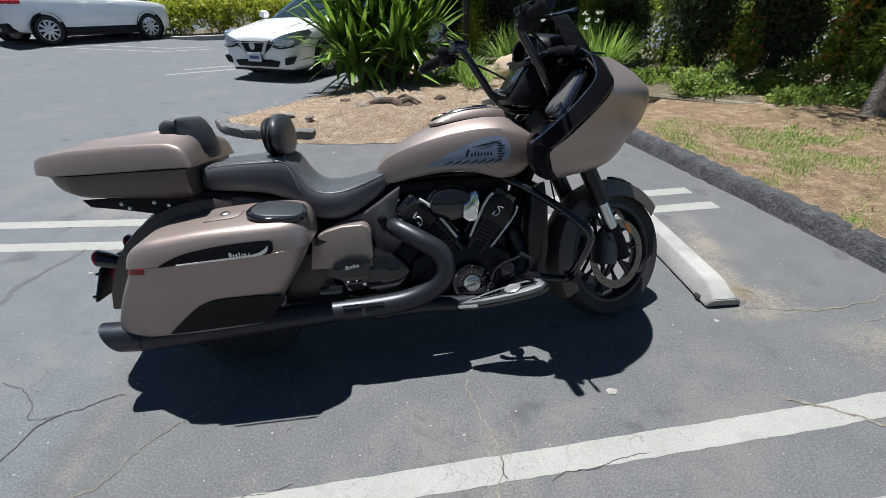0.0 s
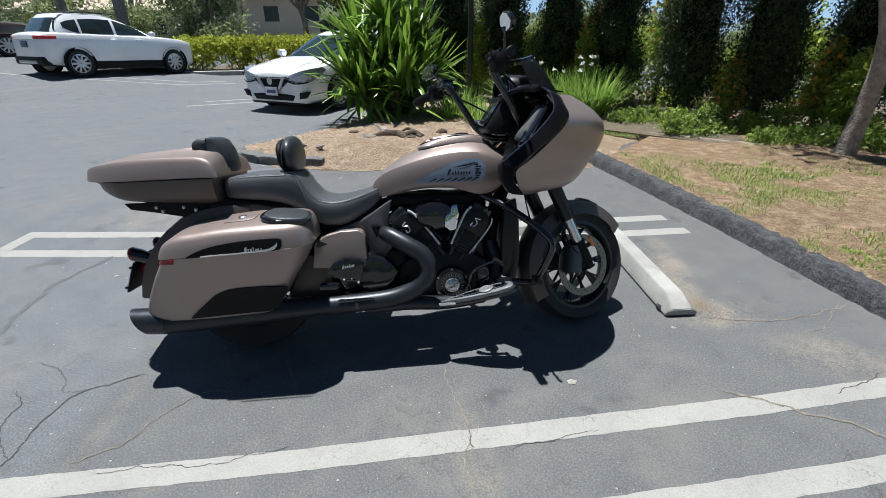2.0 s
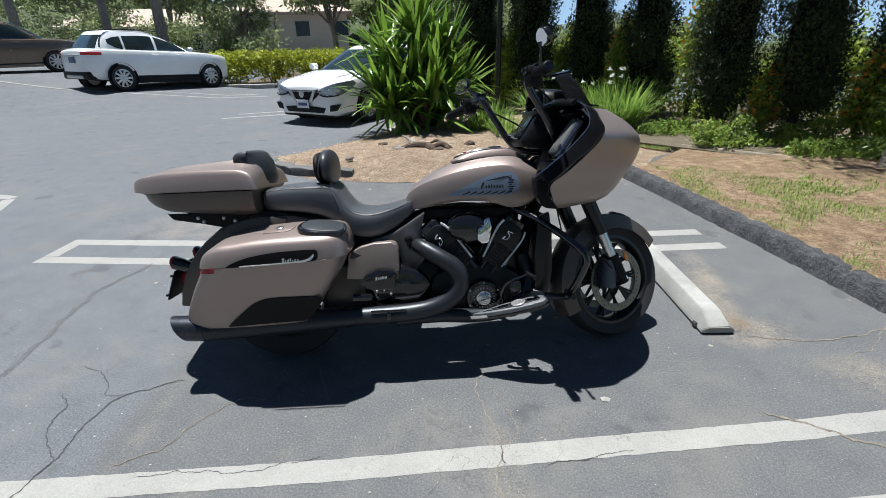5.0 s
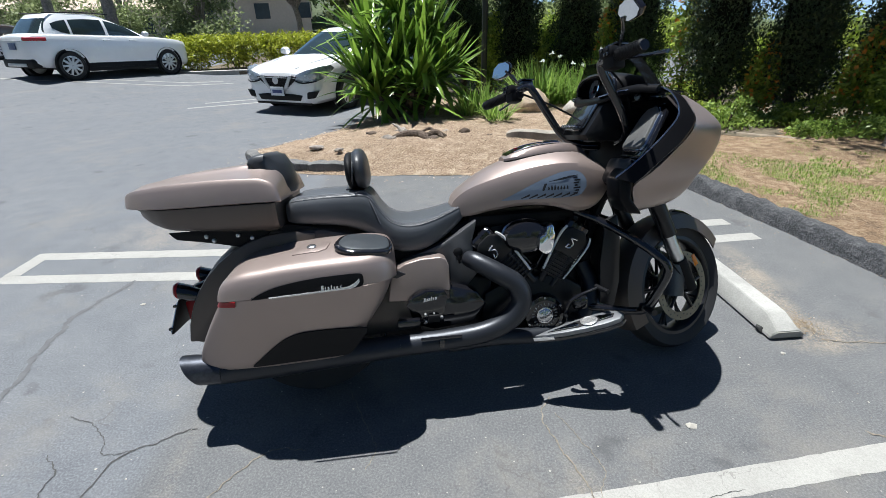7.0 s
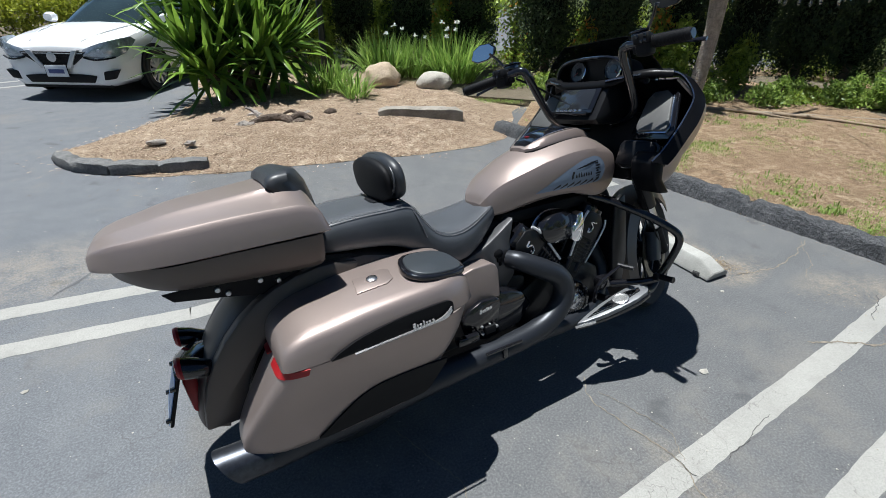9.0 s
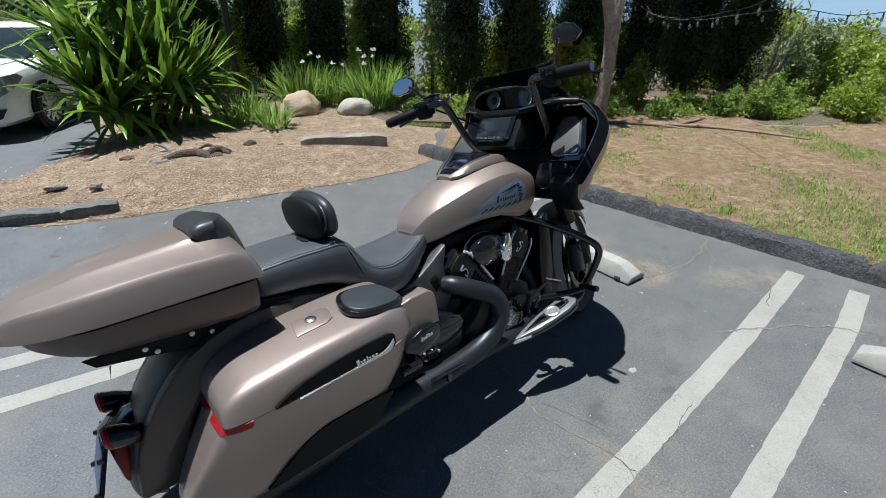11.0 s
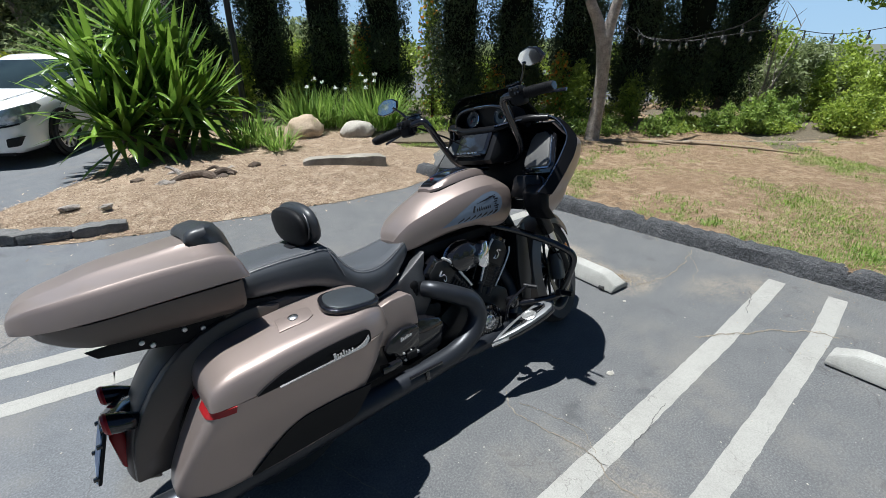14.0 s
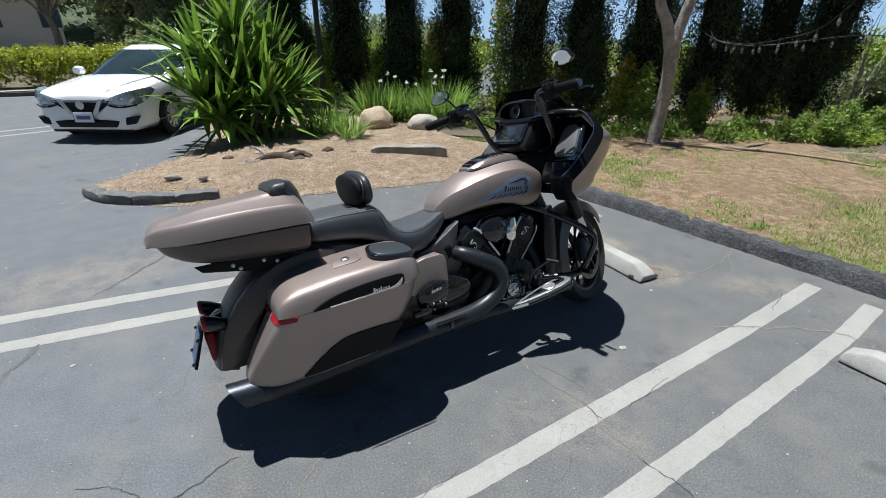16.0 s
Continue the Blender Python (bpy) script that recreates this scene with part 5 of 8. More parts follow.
for k, (x, y, h, r, mt) in enumerate([(-11.2, 25.0, 6.5, 2.6, OLIVE), (-6.4, 24.5, 8.5, 2.5, OLIVE), (-3.4, 26, 8, 2.6, OLIVE), (-2.0, 24, 8, 3.0, OLIVE), (1.6, 23, 5.0, 2.4, OLIVE), (-17.5, 29.5, 8, 2.6, OLIVE), (-22, 29, 9, 3.2, OLIVE), (-27, 27, 9, 3.5, OLIVE), (-1.5, 19, 6.5, 2.4, OLIVE), (-2.7, 20, 5.5, 1.8, OLIVE)]):
    tree(x, y, h, r, 200 + k, mt, "leafy tree with grey-green foliage", 9000, 0.11, 0.16, 0.30)
thicket_spots = [(-24 + 2.3 * k, 26.5 - 0.5 * k + 1.2 * (k % 2), 2.3 + 0.5 * (k % 3), 1.7) for k in range(7)]
for k, (x, y, h, r, tk) in enumerate([(-16.7, 22.5, 12, 3.0, 0.22), (-13.8, 22, 12, 3.0, 0.27), (-21.6, 23, 12, 3.2, 0.24), (0.35, 12, 9, 2.6, 0.17)]):
    tree(x, y, h, r, 230 + k, OLIVE, "tall tree with a thick grey-brown trunk", 6000, 0.13, tk, 0.55)
for k, (x, y, h, r, mt) in enumerate([(9.4, 3.4, 1.05, 0.8, OLIVE), (10.4, 2.9, 1.15, 0.9, OLIVE), (10.9, 4.2, 1.2, 1.0, OLIVE), (9.9, 1.9, 0.95, 0.8, FRESH), (10.6, 1.0, 1.0, 0.9, FRESH), (11.5, -0.3, 1.0, 1.0, FRESH), (3.5, 13.5, 1.5, 1.2, FRESH), (8.0, 11.0, 1.4, 1.2, OLIVE), (13.5, 5.5, 1.3, 1.3, OLIVE), (16, 8, 1.3, 1.6, OLIVE)]):
    tree(x, y, h, r, 300 + k, mt, "low rounded bush with grey-green leaves" if mt is OLIVE else "low rounded bush with fresh green leaves", 7000, 0.04, 0.04, 0.08, "bush", "bush")
tree(13.2, 2.3, 5.0, 1.9, 260, FRESH, "broad-leaved tree with fresh green foliage at the lawn's end", 9000, 0.10, 0.12, 0.22)


def bank_hill():
    """A wooded slope that closes the view beyond the trees."""
    rows = []
    for k in range(41):
        a = radians(84 + 66 * k / 40)
        rows.append([((r * math.cos(a)), (r * math.sin(a)), 0.05 + (h + 1.2 * noise.noise(Vector((a * 4, r * 0.1, 1)))) * min(1.0, 0.1 + (a - 1.466) * 8)) for r, h in ((46, 0), (52, 2.2), (60, 4.2), (75, 6.0), (100, 8.0))])
    return tagged(obj("wooded_slope", loft(rows, False, False), speckled("wooded_slope", [(0.3, (0.02, 0.03, 0.014)), (0.7, (0.10, 0.125, 0.06))], 0.35, 1.4, 1.0, 0.6, 0.3), 60), "distant wooded slope", "slope", kind="structure")


bank_hill()


def sky_backdrop():
    """The bright low sky far beyond the trees."""
    m = bpy.data.materials.new("low_sky")
    m.use_nodes = True
    n, l = m.node_tree.nodes, m.node_tree.links
    glow = n.new("ShaderNodeEmission")
    z = n.new("ShaderNodeSeparateXYZ")
    l.new(n.new("ShaderNodeTexCoord").outputs["Object"], z.inputs["Vector"])
    high = n.new("ShaderNodeMapRange")
    high.inputs["From Max"].default_value = 120.0
    l.new(z.outputs["Z"], high.inputs["Value"])
    l.new(ramp(n, l, high.outputs["Result"], [(0.0, (0.50, 0.72, 0.95)), (0.5, (0.34, 0.57, 0.90)), (1.0, (0.24, 0.45, 0.80))]), glow.inputs["Color"])
    glow.inputs["Strength"].default_value = 0.55
    l.new(glow.outputs["Emission"], n["Material Output"].inputs["Surface"])
    rows = [[(230 * math.cos(radians(a)), 230 * math.sin(radians(a)), z_) for z_ in (-4.0, 20.0, 60.0, 120.0)] for a in range(-35, 166, 5)]
    return tagged(obj("backdrop", loft(rows, False, False), m), "pale blue sky low over the distance", "sky", kind="structure")


sky_backdrop()


def thicket(name, label, spots, n, size, material, seed):
    blobs = []
    rnd = random.Random(seed)
    for x, y, h, r in spots:
        for _ in range(4):
            blobs.append((x + rnd.uniform(-r, r) * 0.6, y + rnd.uniform(-r, r) * 0.6, h * rnd.uniform(0.2, 0.75), r * rnd.uniform(0.5, 0.8), r * rnd.uniform(0.5, 0.8), h * rnd.uniform(0.25, 0.42)))
    return tagged(leaves(name, leaf_cloud(blobs, n, size, seed, 1.0, 0.25), material), label, "thicket", kind="stuff")


thicket("thicket", "dense olive-green thicket behind the cypresses", [(-1.5 + 1.9 * k, 17.5 - 0.75 * k + (k % 3), 3.4 if k < 2 else 1.3, 1.7) for k in range(12)], 42000, 0.10, OLIVE, 71)
thicket("undergrowth", "sunlit green undergrowth behind the cypresses", [(0.8 + 0.62 * k, 9.35 - 0.40 * k + 0.35 * (k % 2), 0.95 + 0.35 * (k % 3), 0.62) for k in range(22)], 42000, 0.045, FRESH, 72)
thicket("thicket", "grey-green bushes beyond the lawn", [(10.8 + 1.0 * k, 3.0 - 1.5 * k + (k % 2), 0.9 + 0.15 * (k % 3), 1.2) for k in range(6)], 26000, 0.07, OLIVE, 73)

thicket("undergrowth", "shady shrubs before the houses", thicket_spots, 16000, 0.09, OLIVE, 78)
thicket("woodland", "dense grey-green woodland behind the houses", [(-46 + 3.6 * k, 46 + 2.5 * (k % 3), 8.5 + (k % 4), 3.6) for k in range(14)], 30000, 0.28, OLIVE, 74)
thicket("woodland", "grey-green trees beyond the hedge", [(-3.2 + 2.4 * k, 27 - 0.5 * k + 1.5 * (k % 2), 6.5 + (k % 3) if k < 3 else 2.4, 2.4) for k in range(7)], 28000, 0.16, OLIVE, 75)
thicket("woodland", "dense trees on the far side of the car park", [(-24 + 4.0 * k, -19 - 2 * (k % 3), 8.0 + (k % 4), 3.4) for k in range(14)], 16000, 0.30, OLIVE, 76)
# out of view; added to be reflected and to block the low sky
thicket("woodland", "unseen trees added on the open side for reflections and shade", [(-32 - 2 * (k % 3), -14 + 4.0 * k, 8.0 + (k % 4), 3.4) for k in range(9)], 9000, 0.30, OLIVE, 77)


def bare_shrub(x, y, h, seed):
    """A leafless pale shrub of many thin twigs."""
    rnd = random.Random(seed)
    b_ = thing("bare_shrub", Matrix.Translation((x, y, 0.05)), "leafless pale-branched shrub before the sky", "shrub")
    for k in range(5):
        a, l_ = rnd.uniform(0, 6.28), h * rnd.uniform(0.7, 1.0)
        tip = Vector((0.5 * l_ * math.cos(a), 0.3 * l_ * math.sin(a), l_))
        mid = tip * 0.45 + Vector((rnd.uniform(-0.1, 0.1), 0, 0))
        br = part("branch", tube([(0, 0, -0.1), tuple(mid), tuple(tip)], [0.03, 0.018, 0.004], 6, 4), BARK, b_)
        for j in range(9):
            t = rnd.uniform(0.25, 0.95)
            p = (mid * (t / 0.5)) if t < 0.5 else mid.lerp(tip, (t - 0.5) / 0.5)
            q = p + Vector((rnd.uniform(-0.5, 0.5), rnd.uniform(-0.3, 0.3), rnd.uniform(0.0, 0.5)))
            part("twig", tube([tuple(p), tuple((p + q) / 2 + Vector((0, 0, 0.04))), tuple(q)], [0.008, 0.005, 0.002], 4, 2), BARK, br)


bare_shrub(8.8, 3.2, 1.7, 5)
for pts in ([(5.3, 2.75, 0.12), (5.6, 2.35, 0.125), (5.9, 1.75, 0.12), (6.1, 1.3, 0.10)], [(4.75, 3.3, 0.12), (5.1, 2.9, 0.125), (5.35, 2.5, 0.10)]):
    tagged(obj("exposed_root", tube(pts, [0.026, 0.020, 0.014, 0.006][:len(pts)], 8), surface("bleached_root", (0.27, 0.205, 0.14), 0.9, var=0.35), 60), "bleached root lying on the lawn", "root", "roots on the lawn")

# ---- motorcycle ----
BRONZE = surface("satin_bronze_paint", (0.315, 0.255, 0.232), 0.43, 0.62, var=0.05, scale=3, fine=900, relief=0.03, depth=0.0002, coat=0.15)
# the same bronze with shade put into its colour, for low and down-facing parts
SHADED_BRONZE = surface("shaded_bronze_paint", (0.105, 0.088, 0.078), 0.42, 0.5, var=0.06, scale=3, fine=900, relief=0.03, depth=0.0002)
LEATHER = surface("black_vinyl", (0.028, 0.030, 0.034), 0.42, var=0.15, scale=9, fine=420, relief=0.25, depth=0.0008)
GREY_VINYL = surface("grey_black_vinyl", (0.064, 0.069, 0.078), 0.46, var=0.12, scale=9, fine=420, relief=0.25, depth=0.0008)
STITCH = surface("grey_stitching", (0.16, 0.16, 0.17), 0.8, relief=0)
GLOSS = surface("gloss_black", (0.008, 0.008, 0.010), 0.10, var=0.05, relief=0, coat=0.5)
SATIN = surface("satin_black_metal", (0.012, 0.012, 0.014), 0.34, 0.2, var=0.15, relief=0.08)
MATTE = surface("matte_black_plastic", (0.007, 0.007, 0.008), 0.60, var=0.1, relief=0.2, spec=0.2)
PIPE = surface("black_ceramic_pipe", (0.028, 0.031, 0.038), 0.40, 0.45, var=0.10, scale=8, relief=0.05)
ENGINE = surface("engine_black", (0.012, 0.012, 0.013), 0.32, 0.0, var=0.2, scale=12, relief=0.2, spec=0.3)
FINS = surface("machined_fin", (0.12, 0.12, 0.125), 0.4, 0.8, var=0.2)
CHROME = surface("chrome", (0.80, 0.81, 0.83), 0.06, 1.0, var=0.02, relief=0)
ALLOY = surface("brushed_alloy", (0.62, 0.63, 0.65), 0.28, 1.0, var=0.08, fine=300, relief=0.1)
STEEL = surface("disc_steel", (0.20, 0.175, 0.13), 0.40, 0.95, var=0.1)
TYRE = surface("tyre_rubber", (0.018, 0.018, 0.019), 0.78, var=0.2, relief=0.3)
RED = surface("red_lens", (0.27, 0.010, 0.013), 0.30, var=0.2, fine=300, relief=0.2, coat=0.0, spec=0.3)
AMBER = surface("amber_reflector", (0.75, 0.22, 0.02), 0.2, relief=0)
EMBLEM = surface("slate_blue_decal", (0.19, 0.24, 0.32), 0.42, 0.2, var=0.08)
INK = surface("dark_decal", (0.012, 0.013, 0.017), 0.4, relief=0)
EDGE_METAL = surface("polished_edge_metal", (0.78, 0.79, 0.80), 0.34, 0.45, relief=0)
GREY_METAL = surface("dull_grey_metal", (0.34, 0.34, 0.34), 0.4, 0.5, relief=0)
SILVER = surface("silver_badge", (0.72, 0.72, 0.72), 0.25, 0.8, relief=0)
BLUE_TRIM = surface("dark_blue_chrome", (0.20, 0.24, 0.32), 0.12, 0.9, relief=0)
GRILLE = surface("speaker_mesh", (0.115, 0.113, 0.110), 0.60, 0.3, var=0.1, fine=500, relief=0.6, depth=0.001)
SCREEN = surface("dark_display", (0.02, 0.022, 0.026), 0.08, var=0.05, relief=0)
DIAL = surface("dial_face", (0.10, 0.11, 0.13), 0.3, var=0.3, scale=40, relief=0)
MIRROR = surface("mirror_glass", (0.82, 0.85, 0.88), 0.02, 1.0, var=0.0, relief=0)
SMOKE = glass_material("smoked_screen", (0.28, 0.29, 0.31), 0.03, 0.93)
TRIM = surface("fairing_black", (0.008, 0.008, 0.009), 0.30, var=0.05, relief=0, spec=0.10)
DASH = surface("dash_black", (0.006, 0.006, 0.007), 0.42, var=0.1, relief=0.05, spec=0.25)

bike = thing("motorcycle", pose(-0.715, 0.344, 0, -12.0, 0, 5.1),
             "satin bronze and black touring motorcycle on its side stand", "motorcycle")


def bp(name, bm, material, label="", parent=None, smooth=35):
    return part(name, bm, material, parent or bike, label, smooth)


def flip(bm):
    return move(bm, Matrix.Diagonal((1, -1, 1, 1)))


def both(name, make, material, label="", smooth=35):
    return [bp(name, make(), material, label, None, smooth), bp(name, flip(make()), material, label, None, smooth)]


def mirrored_ring(x, half):
    """A closed ring across x from half of it, (y, z) from the bottom middle to the top middle on the right."""
    return [(x, -y, z) for y, z in half] + [(x, y, z) for y, z in half[::-1] if y > 1e-6]


# trunk
LID = spline_rows([(-0.607, 0.099, 0.854, 0.870, 0.875), (-0.599, 0.134, 0.852, 0.889, 0.897), (-0.576, 0.165, 0.851, 0.905, 0.915), (-0.537, 0.195, 0.850, 0.916, 0.929), (-0.481, 0.222, 0.850, 0.924, 0.940),
                   (-0.396, 0.245, 0.851, 0.935, 0.958), (-0.264, 0.253, 0.853, 0.942, 0.970), (-0.142, 0.257, 0.854, 0.942, 0.980), (-0.081, 0.258, 0.854, 0.938, 0.972),
                   (-0.039, 0.257, 0.854, 0.915, 0.940), (-0.020, 0.251, 0.854, 0.870, 0.880)], 5)


def lid_ring(x, w, zs, zc, zt):
    h = zc - zs
    half = [(0, zs), (w * 0.985, zs), (w, zs + 0.003), (w * 0.995, zs + 0.30 * h), (w * 0.965, zs + 0.74 * h), (w * 0.945, zs + 0.90 * h), (w * 0.925, zs + 0.97 * h), (w * 0.895, zc), (w * 0.85, zc + 0.001),
            (w * 0.72, zc + (zt - zc) * 0.26), (w * 0.58, zc + (zt - zc) * 0.56), (w * 0.50, zc + (zt - zc) * 0.80), (w * 0.465, zt - 0.001), (w * 0.43, zt), (w * 0.2, zt - 0.001), (0, zt - 0.001)]
    return mirrored_ring(x, half)


trunk_lid = bp("trunk_lid", loft([lid_ring(*r) for r in LID]), BRONZE, "satin bronze trunk lid with creased top", None, 28)
BASE = spline_rows([(-0.576, 0.098, 0.851, 0.838), (-0.554, 0.144, 0.850, 0.812), (-0.520, 0.181, 0.850, 0.792), (-0.476, 0.214, 0.849, 0.774), (-0.415, 0.242, 0.849, 0.762), (-0.264, 0.251, 0.851, 0.750),
                    (-0.114, 0.262, 0.852, 0.742), (-0.062, 0.260, 0.852, 0.742), (-0.043, 0.251, 0.852, 0.750)], 5)
# the base faces down; its shade is painted in with the darker bronze
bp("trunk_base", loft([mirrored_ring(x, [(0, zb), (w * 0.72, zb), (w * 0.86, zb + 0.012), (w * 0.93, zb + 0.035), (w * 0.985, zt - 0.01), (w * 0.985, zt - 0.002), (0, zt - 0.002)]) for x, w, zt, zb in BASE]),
   SHADED_BRONZE, "lower half of the trunk, bronze darkened for shade", None, 40)
for s in (-1, 1):
    bp("trunk_latch", box((0.02, 0.04, 0.03), (-0.598, s * 0.045, 0.852), 0.004), GLOSS)


def pad_ring(y, k):
    c = (-0.075, 0.945)
    out = [(-0.146, 0.984), (-0.140, 1.002), (-0.122, 1.014), (-0.078, 1.020), (-0.040, 1.008), (-0.018, 0.972), (-0.004, 0.920), (0.002, 0.890), (-0.008, 0.868), (-0.045, 0.866), (-0.060, 0.90), (-0.085, 0.955), (-0.13, 0.972)]
    back = 0.06 * (y / 0.145) ** 2
    return [(c[0] + (x - c[0]) * k - (back if x > -0.07 else back * 0.2), y, c[1] + (z - c[1]) * k) for x, z in out]


bp("trunk_backrest", loft([pad_ring(y, k) for y, k in ((-0.142, 0.66), (-0.139, 0.86), (-0.127, 0.97), (-0.09, 1.0), (-0.03, 1.02), (0.03, 1.02), (0.09, 1.0), (0.127, 0.97), (0.139, 0.86), (0.142, 0.66))]), LEATHER, "black stitched vinyl passenger backrest pad", None, 60)
RACK = [(-0.47, 0.748), (-0.445, 0.720), (-0.33, 0.700), (-0.20, 0.672), (-0.02, 0.680), (0.09, 0.71), (0.06, 0.735), (-0.03, 0.75)]
both("trunk_rack", lambda: prism(RACK, -0.135, -0.125, bevel=0.003), MATTE, "black steel trunk mounting plate")
bp("rack_floor", box((0.36, 0.26, 0.012), (-0.23, 0, 0.738), 0.004), MATTE)
for x, z in ((-0.335, 0.725), (-0.31, 0.708), (-0.22, 0.722), (-0.17, 0.708)):
    for s in (-1, 1):
        bp("bolt", lathe([(0.002, 0.006), (0.007, 0.005), (0.009, 0.0), (0.009, -0.003)], 10) if s > 0 else flip(lathe([(0.002, 0.006), (0.007, 0.005), (0.009, 0.0), (0.009, -0.003)], 10)), ALLOY).location = (x, s * 0.136, z)

# seat
SEAT = spline_rows([(-0.030, 0.140, 0.832, 0.752), (0.0, 0.152, 0.845, 0.746), (0.05, 0.156, 0.851, 0.742), (0.12, 0.158, 0.855, 0.736), (0.20, 0.160, 0.856, 0.722), (0.262, 0.160, 0.858, 0.695),
                    (0.295, 0.160, 0.835, 0.665), (0.325, 0.162, 0.785, 0.642), (0.365, 0.166, 0.742, 0.618), (0.42, 0.168, 0.724, 0.606), (0.48, 0.160, 0.726, 0.610), (0.54, 0.138, 0.738, 0.632),
                    (0.59, 0.115, 0.752, 0.662), (0.63, 0.098, 0.764, 0.692), (0.655, 0.085, 0.768, 0.715)], 6)


def seat_ring(x, w, zt, zb):
    h = zt - zb
    half = [(0, zb), (w * 0.80, zb), (w * 0.97, zb + 0.012), (w * 1.02, zb + h * 0.35), (w * 1.01, zb + h * 0.70), (w * 0.975, zt - h * 0.10), (w * 0.90, zt - h * 0.02), (w * 0.5, zt + 0.002), (0, zt - 0.004)]
    return mirrored_ring(x, half)


seat = bp("seat", loft([seat_ring(*r) for r in SEAT]), GREY_VINYL, "black vinyl two-up touring seat with grey stitching", None, 60)


def seat_line(k, lift, lo=2, hi=200):
    return [(x, -w * k, zt - (zt - zb) * lift + 0.002) for x, w, zt, zb in SEAT[lo:hi]]


for s in (-1, 1):
    for k, lift in ((0.972, 0.085), (0.925, 0.02)):
        pts = [(x, y * -s, z) for x, y, z in seat_line(k, lift, 4)]
        bp("stitching", tube(pts[::2], 0.0010, 6, 2), STITCH, "", seat)
cross = SEAT[31]
bp("stitching", tube([(cross[0] + x, y * cross[1], cross[3] + (cross[2] - cross[3]) * h) for x, y, h in ((0.05, -1.03, 0.25), (0.03, -1.02, 0.6), (0.01, -0.93, 0.9), (0.0, -0.6, 1.03), (0.0, 0.6, 1.03), (0.01, 0.93, 0.9))], 0.0018, 6), STITCH, "", seat)


def cushion(c, size, n=2.6, tilt=0.0):
    rings = []
    for k in range(13):
        a = -math.pi / 2 + math.pi * k / 12
        f = abs(math.cos(a)) ** (2 / 3.2) if 0 < k < 12 else 0.02
        rings.append([(size[0] * f * math.copysign(abs(math.cos(b)) ** (2 / n), math.cos(b)), size[1] * math.sin(a), size[2] * f * math.copysign(abs(math.sin(b)) ** (2 / n), math.sin(b))) for b in [2 * math.pi * i / 20 for i in range(20)]])
    return move(loft(rings), Matrix.Translation(c) @ Matrix.Rotation(radians(tilt), 4, "Y"))


rest = bp("rider_backrest", cushion((0.254, 0.010, 0.934), (0.036, 0.166, 0.082), 2.5, -6), LEATHER, "black vinyl rider backrest pad", None, 60)
bp("backrest_shell", cushion((0.218, 0.010, 0.928), (0.024, 0.156, 0.075), 2.7, -6), MATTE, "", rest, 60)
bp("piping", tube([(0.229 + 0.08 * 0.09 * math.sin(a), 0.010 + 0.163 * math.cos(a), 0.931 + 0.080 * math.sin(a)) for a in [2 * math.pi * k / 24 for k in range(25)]], 0.0035, 8, 2), LEATHER, "", rest)
bp("backrest_post", joined(tube([(0.205, -0.03, 0.80), (0.207, -0.03, 0.84), (0.225, -0.03, 0.87)], 0.008), tube([(0.205, 0.03, 0.80), (0.207, 0.03, 0.84), (0.225, 0.03, 0.87)], 0.008), box((0.04, 0.09, 0.016), (0.21, 0, 0.853), 0.004)), SATIN, "", rest)

# tank
TANK = spline_rows([(0.612, 0.055, 0.742, 0.765, 0.768), (0.630, 0.085, 0.722, 0.795, 0.803), (0.68, 0.112, 0.724, 0.832, 0.850), (0.77, 0.143, 0.744, 0.867, 0.905), (0.88, 0.166, 0.758, 0.898, 0.945),
                    (1.00, 0.176, 0.751, 0.915, 0.968), (1.10, 0.177, 0.722, 0.913, 0.970), (1.18, 0.166, 0.735, 0.893, 0.946), (1.24, 0.135, 0.785, 0.872, 0.905), (1.272, 0.080, 0.830, 0.857, 0.868)], 6)


def tank_half(w, zb, zc, zt):
    h = zc - zb
    return [(0, zb), (w * 0.70, zb), (w * 0.90, zb + h * 0.03), (w * 0.965, zb + h * 0.12), (w, zb + h * 0.38), (w * 0.985, zb + h * 0.70), (w * 0.94, zc - h * 0.06), (w * 0.90, zc + 0.004),
            (w * 0.80, zc + (zt - zc) * 0.34), (w * 0.55, zc + (zt - zc) * 0.74), (w * 0.28, zc + (zt - zc) * 0.95), (0, zt)]


tank = bp("fuel_tank", loft([mirrored_ring(r[0], tank_half(*r[1:])) for r in TANK]), BRONZE, "satin bronze fuel tank with a raised side crease", None, 24)


def tank_side(x, z):
    """The tank's half width at x and height z."""
    r = np.array([np.interp(x, [t[0] for t in TANK], [t[k] for t in TANK]) for k in range(1, 5)])
    half = tank_half(*r)
    return float(np.interp(z, [p[1] for p in half[1:9]], [p[0] for p in half[1:9]]))


def on_tank(outline, lift, n=14):
    """A thin decal over the tank's side from a strip of (x, z low, z high) rows."""
    rows = []
    for k in range(n + 1):
        t = k / n * (len(outline) - 1)
        i = min(int(t), len(outline) - 2)
        x, lo, hi = [a + (b - a) * (t - i) for a, b in zip(outline[i], outline[i + 1])]
        rows.append([(x, -tank_side(x, lo + (hi - lo) * j / 6) - lift, lo + (hi - lo) * j / 6) for j in range(7)])
    return rows


def decal(rows, mirror=False):
    bm = loft(rows, caps=False, closed=False)
    return flip(bm) if mirror else bm


